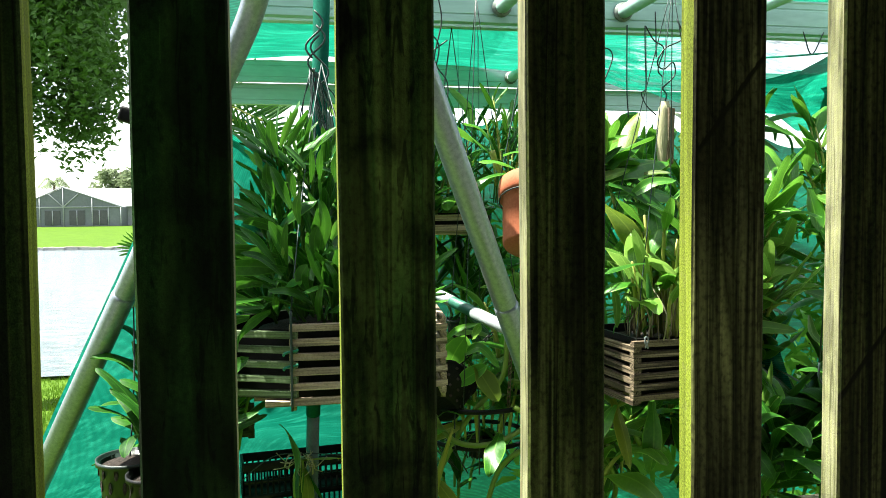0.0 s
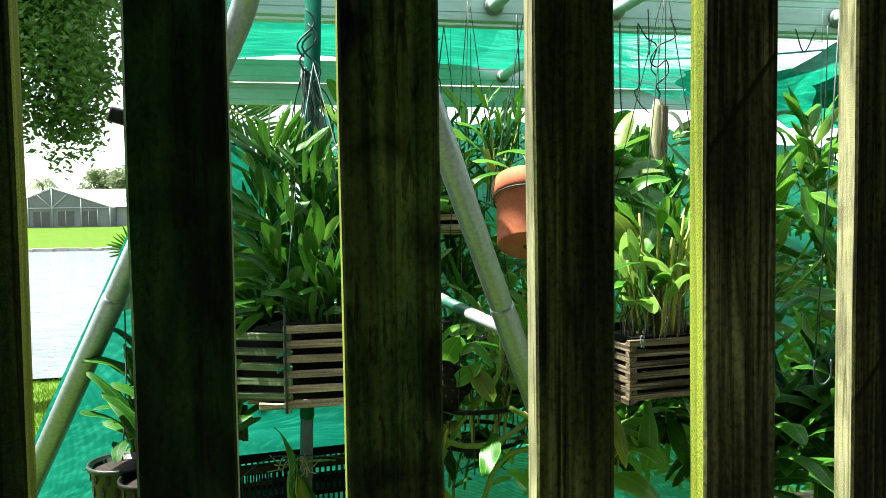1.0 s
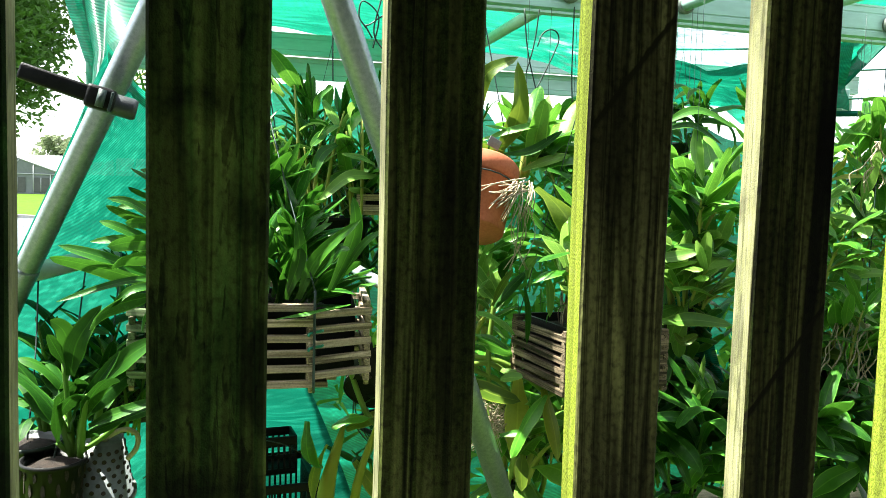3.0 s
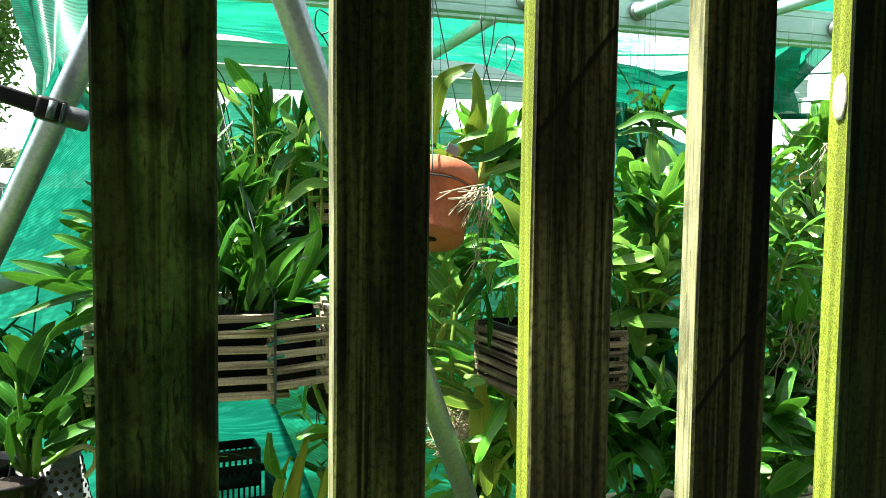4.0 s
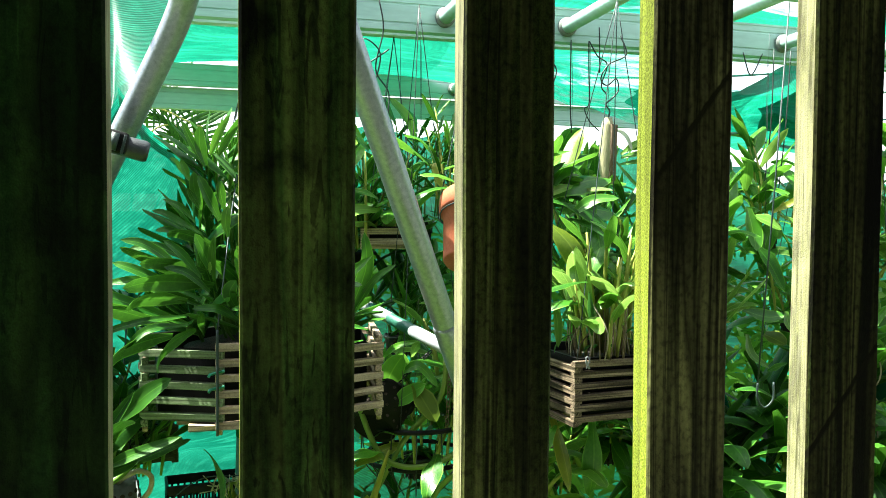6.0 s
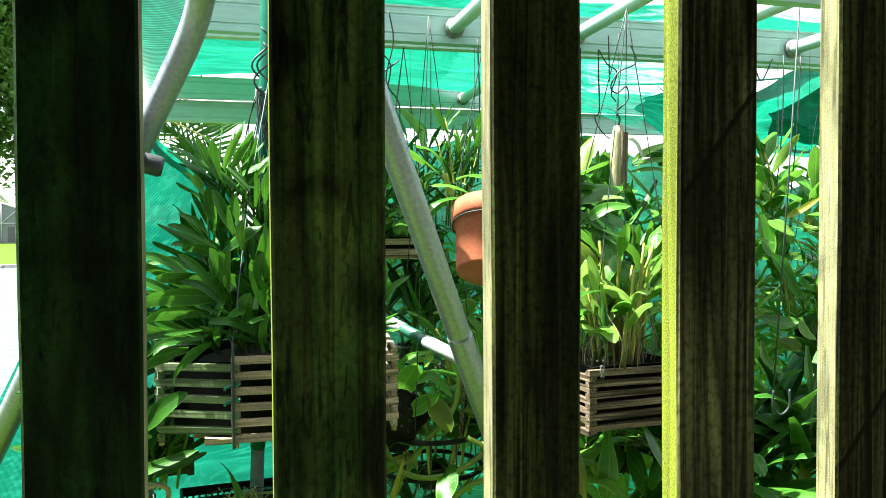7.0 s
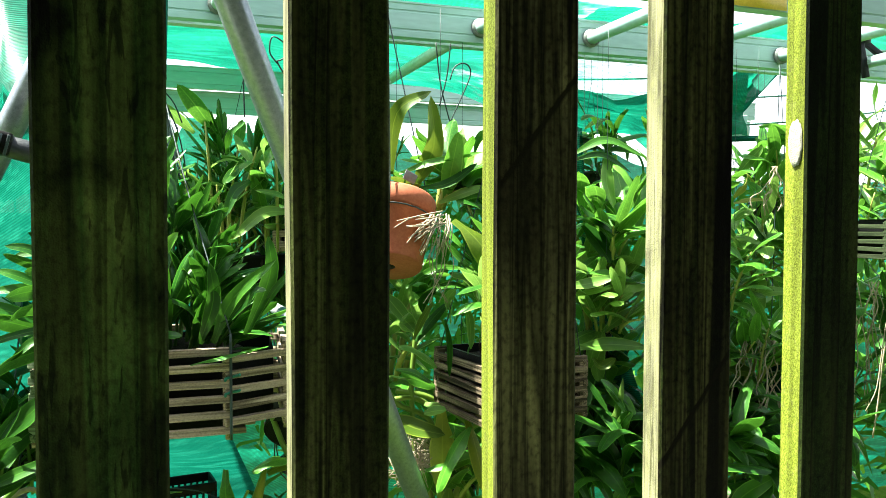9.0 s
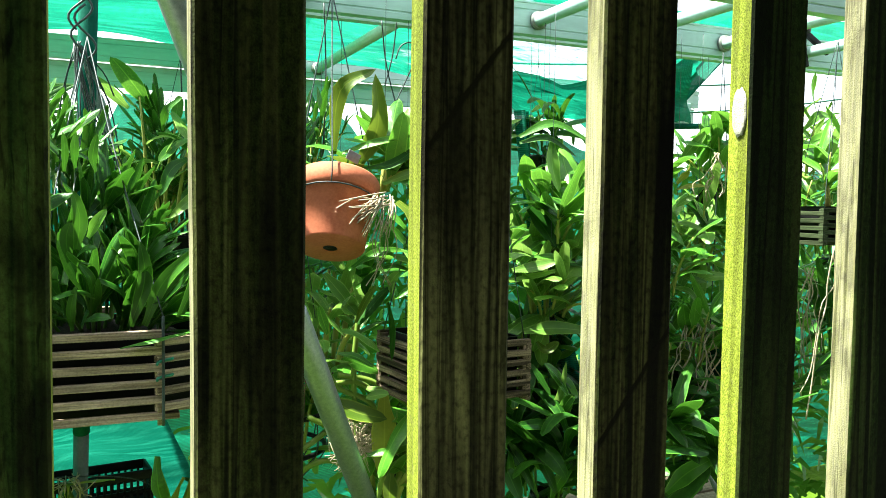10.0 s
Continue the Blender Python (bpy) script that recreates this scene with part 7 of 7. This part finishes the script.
arch_leaf(pn, DEEP, 0.033, (0.823, 1.280, 0.967), (0.842, 1.260, 0.932), (0.868, 1.240, 0.871))
arch_leaf(pn, DEEP, 0.039, (0.882, 1.280, 0.974), (0.901, 1.260, 0.925), (0.928, 1.240, 0.856))
arch_leaf(pn, DEEP, 0.051, (0.806, 1.260, 0.930), (0.810, 1.240, 0.904), (0.821, 1.220, 0.866))
arch_leaf(pn, DARK_LEAF, 0.041, (0.980, 1.330, 1.018), (0.991, 1.310, 0.994), (1.003, 1.290, 0.958))
arch_leaf(pq, PALE, 0.032, (1.461, 1.480, 1.641), (1.481, 1.460, 1.679), (1.511, 1.440, 1.718))
arch_leaf(pq, PALE, 0.026, (1.561, 1.480, 1.636), (1.547, 1.460, 1.698), (1.520, 1.440, 1.754))
arch_leaf(pq, YELLOWED, 0.022, (1.432, 1.460, 1.577), (1.447, 1.440, 1.608), (1.442, 1.420, 1.637))
arch_leaf(pq, BROAD, 0.042, (1.481, 1.480, 1.626), (1.504, 1.460, 1.602), (1.517, 1.440, 1.579))
arch_leaf(pq, YELLOWED, 0.016, (1.424, 1.450, 1.561), (1.459, 1.430, 1.570), (1.494, 1.410, 1.570))
arch_leaf(pq, DARK_LEAF, 0.072, (1.485, 1.480, 1.524), (1.508, 1.460, 1.501), (1.512, 1.440, 1.462))
arch_leaf(pq, PALE, 0.022, (1.417, 1.440, 1.515), (1.432, 1.420, 1.531), (1.453, 1.400, 1.546))
arch_leaf(pq, PALE, 0.025, (1.419, 1.440, 1.469), (1.454, 1.420, 1.462), (1.496, 1.400, 1.440))
arch_leaf(pq, BROAD, 0.048, (1.511, 1.450, 1.462), (1.543, 1.430, 1.462), (1.574, 1.410, 1.466))
arch_leaf(pq, BROAD, 0.041, (1.454, 1.450, 1.392), (1.476, 1.430, 1.393), (1.489, 1.410, 1.401))
arch_leaf(pq, PALE, 0.031, (1.401, 1.420, 1.341), (1.432, 1.400, 1.323), (1.473, 1.380, 1.312))
arch_leaf(pq, PALE, 0.035, (1.499, 1.420, 1.315), (1.514, 1.400, 1.324), (1.551, 1.380, 1.325))
arch_leaf(pq, PALE, 0.028, (1.403, 1.420, 1.295), (1.434, 1.400, 1.284), (1.446, 1.380, 1.252))
arch_leaf(pq, PALE, 0.022, (1.445, 1.400, 1.257), (1.466, 1.380, 1.233), (1.514, 1.360, 1.200))
arch_leaf(pr, OLIVE, 0.063, (1.464, 1.420, 1.208), (1.486, 1.400, 1.186), (1.515, 1.380, 1.154))
arch_leaf(pr, OLIVE, 0.047, (1.390, 1.420, 1.119), (1.411, 1.400, 1.117), (1.438, 1.380, 1.112))
arch_leaf(pr, DEEP, 0.024, (1.318, 1.330, 0.878), (1.360, 1.310, 0.910), (1.434, 1.290, 0.885))
arch_leaf(pr, DEEP, 0.085, (1.322, 1.330, 0.761), (1.355, 1.310, 0.803), (1.424, 1.290, 0.855))
arch_leaf(pa, PALE, 0.026, (1.181, 1.400, 1.649), (1.194, 1.380, 1.689), (1.226, 1.360, 1.740))
arch_leaf(pm, PALE, 0.049, (1.152, 1.380, 1.526), (1.172, 1.360, 1.514), (1.198, 1.340, 1.493))
arch_leaf(pm, YELLOWED, 0.017, (1.185, 1.360, 1.534), (1.220, 1.340, 1.557), (1.254, 1.320, 1.585))
arch_leaf(pm, PALE, 0.020, (1.201, 1.360, 1.530), (1.236, 1.340, 1.512), (1.254, 1.320, 1.509))
arch_leaf(pm, BROAD, 0.057, (1.132, 1.380, 1.544), (1.133, 1.360, 1.489), (1.129, 1.340, 1.443))
arch_leaf(pm, DARK_LEAF, 0.059, (1.179, 1.400, 1.447), (1.196, 1.380, 1.413), (1.225, 1.360, 1.344))
arch_leaf(pm, BROAD, 0.042, (1.082, 1.320, 1.304), (1.128, 1.300, 1.289), (1.164, 1.280, 1.293))
arch_leaf(pm, PALE, 0.035, (1.207, 1.330, 1.297), (1.204, 1.310, 1.261), (1.219, 1.290, 1.247))
arch_leaf(pm, OLIVE, 0.058, (1.163, 1.350, 1.240), (1.180, 1.330, 1.230), (1.195, 1.310, 1.219))
arch_leaf(pm, PALE, 0.028, (1.100, 1.330, 1.245), (1.099, 1.310, 1.199), (1.133, 1.290, 1.170))
arch_leaf(pm, BROAD, 0.017, (1.168, 1.340, 1.152), (1.183, 1.320, 1.166), (1.192, 1.300, 1.176))
arch_leaf(pn, BROAD, 0.026, (1.235, 1.340, 1.226), (1.223, 1.320, 1.164), (1.229, 1.300, 1.066))
arch_leaf(pn, DARK_LEAF, 0.058, (1.157, 1.340, 1.123), (1.143, 1.320, 1.074), (1.158, 1.300, 1.017))
arch_leaf(pn, PALE, 0.020, (1.177, 1.320, 0.929), (1.180, 1.300, 0.975), (1.184, 1.280, 1.018))
arch_leaf(pn, OLIVE, 0.035, (1.204, 1.310, 0.977), (1.191, 1.290, 0.944), (1.169, 1.270, 0.893))
arch_leaf(pn, DEEP, 0.040, (1.088, 1.300, 0.958), (1.115, 1.280, 0.933), (1.158, 1.260, 0.884))
arch_leaf(pn, BROAD, 0.020, (1.077, 1.310, 0.952), (1.092, 1.290, 0.971), (1.112, 1.270, 0.982))
arch_leaf(pc, BROAD, 0.027, (0.580, 1.200, 1.520), (0.623, 1.180, 1.552), (0.671, 1.160, 1.557))
arch_leaf(pc, OLIVE, 0.014, (0.635, 1.260, 1.575), (0.665, 1.240, 1.577), (0.688, 1.220, 1.575))
arch_leaf(pc, DEEP, 0.018, (0.580, 1.200, 1.515), (0.616, 1.180, 1.500), (0.651, 1.160, 1.476))
arch_leaf(pc, BROAD, 0.029, (0.744, 1.240, 1.451), (0.740, 1.220, 1.493), (0.738, 1.200, 1.529))
arch_leaf(pc, OLIVE, 0.028, (0.710, 1.230, 1.467), (0.703, 1.210, 1.494), (0.681, 1.190, 1.520))
arch_leaf(pc, BROAD, 0.026, (0.685, 1.220, 1.458), (0.696, 1.200, 1.453), (0.702, 1.180, 1.434))
arch_leaf(pc, BROAD, 0.012, (0.677, 1.200, 1.363), (0.705, 1.180, 1.424), (0.746, 1.160, 1.489))
arch_leaf(pc, BROAD, 0.016, (0.667, 1.180, 1.349), (0.675, 1.160, 1.375), (0.684, 1.140, 1.395))
arch_leaf(pc, PALE, 0.014, (0.607, 1.200, 1.402), (0.610, 1.180, 1.432), (0.614, 1.160, 1.458))
arch_leaf(pc, PALE, 0.030, (0.616, 1.240, 1.447), (0.629, 1.220, 1.471), (0.649, 1.200, 1.484))
arch_leaf(pa, PALE, 0.020, (0.852, 1.500, 1.677), (0.883, 1.480, 1.702), (0.941, 1.460, 1.723))
arch_leaf(pa, PALE, 0.018, (0.852, 1.500, 1.668), (0.890, 1.480, 1.678), (0.941, 1.460, 1.683))
arch_leaf(pa, PALE, 0.015, (0.844, 1.500, 1.651), (0.890, 1.480, 1.658), (0.941, 1.460, 1.654))
arch_leaf(pa, BROAD, 0.014, (0.819, 1.460, 1.655), (0.846, 1.440, 1.613), (0.896, 1.420, 1.556))
arch_leaf(pv, OLIVE, 0.016, (0.455, 1.260, 1.268), (0.467, 1.240, 1.312), (0.484, 1.220, 1.349))
arch_leaf(pv, BROAD, 0.018, (0.424, 1.280, 1.204), (0.456, 1.260, 1.198), (0.488, 1.240, 1.178))
arch_leaf(pv, PALE, 0.027, (0.472, 1.240, 1.118), (0.489, 1.220, 1.126), (0.506, 1.200, 1.131))
arch_leaf(pv, OLIVE, 0.045, (0.403, 1.260, 1.115), (0.450, 1.240, 1.090), (0.510, 1.220, 1.075))
arch_leaf(pv, BROAD, 0.016, (0.468, 1.220, 1.006), (0.497, 1.200, 1.015), (0.522, 1.180, 1.022))
arch_leaf(pv, PALE, 0.011, (0.523, 1.240, 1.051), (0.528, 1.220, 1.076), (0.523, 1.200, 1.097))
arch_leaf(pv, BROAD, 0.013, (0.498, 1.240, 1.379), (0.525, 1.220, 1.385), (0.551, 1.200, 1.375))
arch_leaf(pv, PALE, 0.024, (0.521, 1.240, 1.326), (0.515, 1.220, 1.353), (0.525, 1.200, 1.376))
arch_leaf(pv, OLIVE, 0.035, (0.519, 1.220, 0.963), (0.509, 1.200, 0.936), (0.505, 1.180, 0.901))
arch_leaf(pv, BROAD, 0.055, (0.243, 1.420, 1.140), (0.258, 1.400, 1.182), (0.276, 1.380, 1.217))
arch_leaf(pv, BROAD, 0.040, (0.253, 1.400, 1.102), (0.291, 1.380, 1.131), (0.321, 1.360, 1.154))
arch_leaf(pv, PALE, 0.023, (0.305, 1.420, 1.205), (0.307, 1.400, 1.227), (0.312, 1.380, 1.245))
arch_leaf(pv, BROAD, 0.015, (0.242, 1.440, 1.202), (0.270, 1.420, 1.230), (0.319, 1.400, 1.243))
arch_leaf(pv, OLIVE, 0.056, (0.301, 1.380, 1.151), (0.321, 1.360, 1.113), (0.342, 1.340, 1.076))
arch_leaf(pv, BROAD, 0.027, (0.276, 1.400, 1.174), (0.311, 1.380, 1.191), (0.350, 1.360, 1.147))

# vines
vine = thing("vanilla_vine", (0.33, 1.40, 0.98), "thick looping green vine with fleshy leaves", "vine")
for pts in (((-0.16, 0, 0.16), (-0.10, -0.03, 0.02), (0.0, -0.05, 0.0), (0.10, -0.04, 0.05), (0.12, 0, 0.10), (0.06, 0, 0.13)), ((0.05, -0.05, 0.08), (0.14, -0.06, 0.03), (0.24, -0.06, -0.02), (0.30, -0.03, -0.12), (0.29, 0, -0.22)),
            ((-0.12, 0.02, -0.1), (-0.05, -0.02, 0.05), (0.03, -0.02, 0.14), (0.05, 0, 0.24)), ((0.12, -0.03, 0.16), (0.20, -0.05, 0.14), (0.30, -0.06, 0.06), (0.36, -0.05, -0.04)), ((-0.02, -0.02, -0.2), (0.02, -0.04, -0.06), (0.10, -0.05, -0.02), (0.20, -0.04, -0.1))):
    part("stem", tube(spline(pts, 8), 0.0062, 8), VINE, vine)
for x, y, z, a, ti, L in ((-0.1, -0.03, 0.03, 3.4, 1.2, 0.10), (0.08, -0.05, 0.06, 0.4, 0.8, 0.11), (0.12, -0.02, 0.12, 1.0, 0.6, 0.10), (0.25, -0.06, 0.0, 0.3, 1.6, 0.10), (0.02, -0.04, 0.02, 4.2, 1.9, 0.12), (0.05, 0, 0.2, 2.6, 0.9, 0.12), (-0.04, -0.02, 0.06, 2.8, 1.0, 0.10), (0.20, -0.05, 0.13, 0.0, 1.0, 0.10), (0.16, -0.05, 0.02, 5.0, 2.2, 0.11)):
    put_leaf(rg, OVALS, vine, (x, y, z), a, ti, L)
tuft = thing("dry_roots", (0.47, 1.27, 1.02), "tangle of pale dry roots over the vine", "roots")
for k in range(60):
    a = [Vector((rg.gauss(0, 0.035), rg.uniform(-0.03, 0.03), rg.gauss(0, 0.03))) for _ in range(3)]
    part("root", tube(spline(a, 3), 0.0009, 4), ROOT, tuft)


def hanging_roots(place, seed, n, length, spread):
    t = thing("aerial_roots", place, "pale branching aerial roots hanging under an orchid", "roots")
    r = random.Random(seed)
    for k in range(n):
        x, pts = r.uniform(-spread, spread), []
        for i in range(6):
            pts.append((x, r.uniform(-0.01, 0.01), -length * r.uniform(0.85, 1.1) * i / 5))
            x += r.uniform(-0.03, 0.03)
        part("root", tube(spline(pts, 3), r.uniform(0.0011, 0.0021), 5), ROOT, t)
    return t


hanging_roots((1.44, 1.38, 1.20), 1, 7, 0.16, 0.03)
hanging_roots((1.72, 1.16, 1.42), 2, 9, 0.42, 0.05)
hanging_roots((1.52, 1.40, 1.66), 4, 6, 0.12, 0.02)
hanging_roots((1.87, 1.42, 1.34), 5, 9, 0.36, 0.05)
hanging_roots((1.47, 1.36, 1.20), 6, 6, 0.22, 0.03)

# a pale cup hung at the side
cup = thing("plastic_cup", (1.60, 1.45, 1.04), "dark green plastic cup hung among the leaves", "cup")
part("body", lathe([(0.001, 0), (0.035, 0), (0.044, 0.11), (0.047, 0.112), (0.047, 0.106), (0.041, 0.106), (0.033, 0.004)], 28), GREEN_PIPE, cup)
hanger(cup, (0.044, 0, 0.11), (0.0, 0.03, 0.91))
hanger(cup, (-0.044, 0, 0.11), (0.0, 0.03, 0.91))

# fan palm outside the cloth
palm = thing("fan_palm", (-0.62, 3.3, 0), "dark spiky fan palm behind the shade cloth", "palm")
part("trunk", tube([(0, 0, 0), (0.02, 0, 0.6), (0.06, 0, 1.2)], 0.045, 9), BARK, palm)
rgp = random.Random(6)
for fx, fz, lean_to, rad in ((0.14, 1.66, 0.3, 0.20), (0.28, 1.72, 0.9, 0.18), (0.05, 1.60, -0.4, 0.16), (-0.12, 1.34, -0.5, 0.13)):
    part("stalk", tube(spline([(0.06, 0, 1.15), (0.06 + (fx - 0.06) * 0.6, 0, (1.2 + fz) / 2), (fx, 0, fz)], 4), 0.005, 6), CANE, palm)
    for k in range(15):
        a = lean_to + 2.6 * (k / 14 - 0.5)
        put_leaf(rgp, LONGS[:2], palm, (fx, 0.02 * rgp.random(), fz), 0 if a > 0 else math.pi, abs(a), rad * rgp.uniform(0.8, 1.0), 1.57)

for base, mid, tip in (((-0.06, 1.55), (0.16, 1.96), (0.42, 1.90)), ((-0.02, 1.55), (0.24, 1.90), (0.50, 1.80)), ((-0.08, 1.55), (0.08, 2.02), (0.30, 2.06))):
    line = spline([(base[0], 0.05, base[1]), (mid[0], 0, mid[1]), (tip[0], -0.05, tip[1])], 12)
    part("frond_stalk", tube(line, 0.004, 5), CANE, palm)
    for k, q in enumerate(line[6:]):
        along = (line[min(len(line) - 1, k + 7)] - line[k + 5]).normalized()
        for sgn in (-1, 1):
            tilt = math.atan2(along.x, along.z) + sgn * 0.9
            put_leaf(rgp, LONGS[:2], palm, q, 0 if tilt > 0 else math.pi, abs(tilt), 0.19 * rgp.uniform(0.7, 1.0), 1.57)

# thin tangle behind everything
def tangle(seed, n, lo, hi, length, width, mat, name, label):
    r = np.random.default_rng(seed)
    verts, faces = [], []
    for k in range(n):
        p = Vector([lo[i] + (hi[i] - lo[i]) * r.random() for i in range(3)])
        if noise.noise(p * 3.0) < -0.08:
            continue
        d = Vector((r.normal(0, 0.6), r.normal(0, 0.4), r.normal(0.5, 0.5))).normalized() * length * (0.6 + 0.8 * r.random())
        s = d.cross(Vector((0.2, 1, 0.1))).normalized() * width
        droop = Vector((0, 0, -0.3 * d.length))
        q = len(verts)
        verts += [p - s * 0.5, p + s * 0.5, p + d * 0.5 + s, p + d * 0.5 - s, p + d + droop]
        faces += [(q, q + 1, q + 2, q + 3), (q + 3, q + 2, q + 4)]
    me = bpy.data.meshes.new(name)
    me.from_pydata([tuple(v) for v in verts], [], faces)
    me.materials.append(mat)
    return tagged(new(name, me), label, "foliage", kind="stuff")


tangle(1, 3200, (0.25, 1.85, 0.75), (2.6, 2.3, 1.62), 0.11, 0.006, LEAF, "thin_foliage", "tangle of thin green leaves behind the orchids")
tangle(2, 1600, (0.5, 1.6, 0.72), (2.3, 2.1, 1.15), 0.10, 0.010, BROAD, "low_foliage", "tangle of bright low leaves behind the orchids")
tangle(4, 1500, (1.7, 1.7, 0.3), (3.2, 2.4, 1.3), 0.14, 0.012, DEEP, "side_foliage", "tangle of dark leaves at the end of the bench")
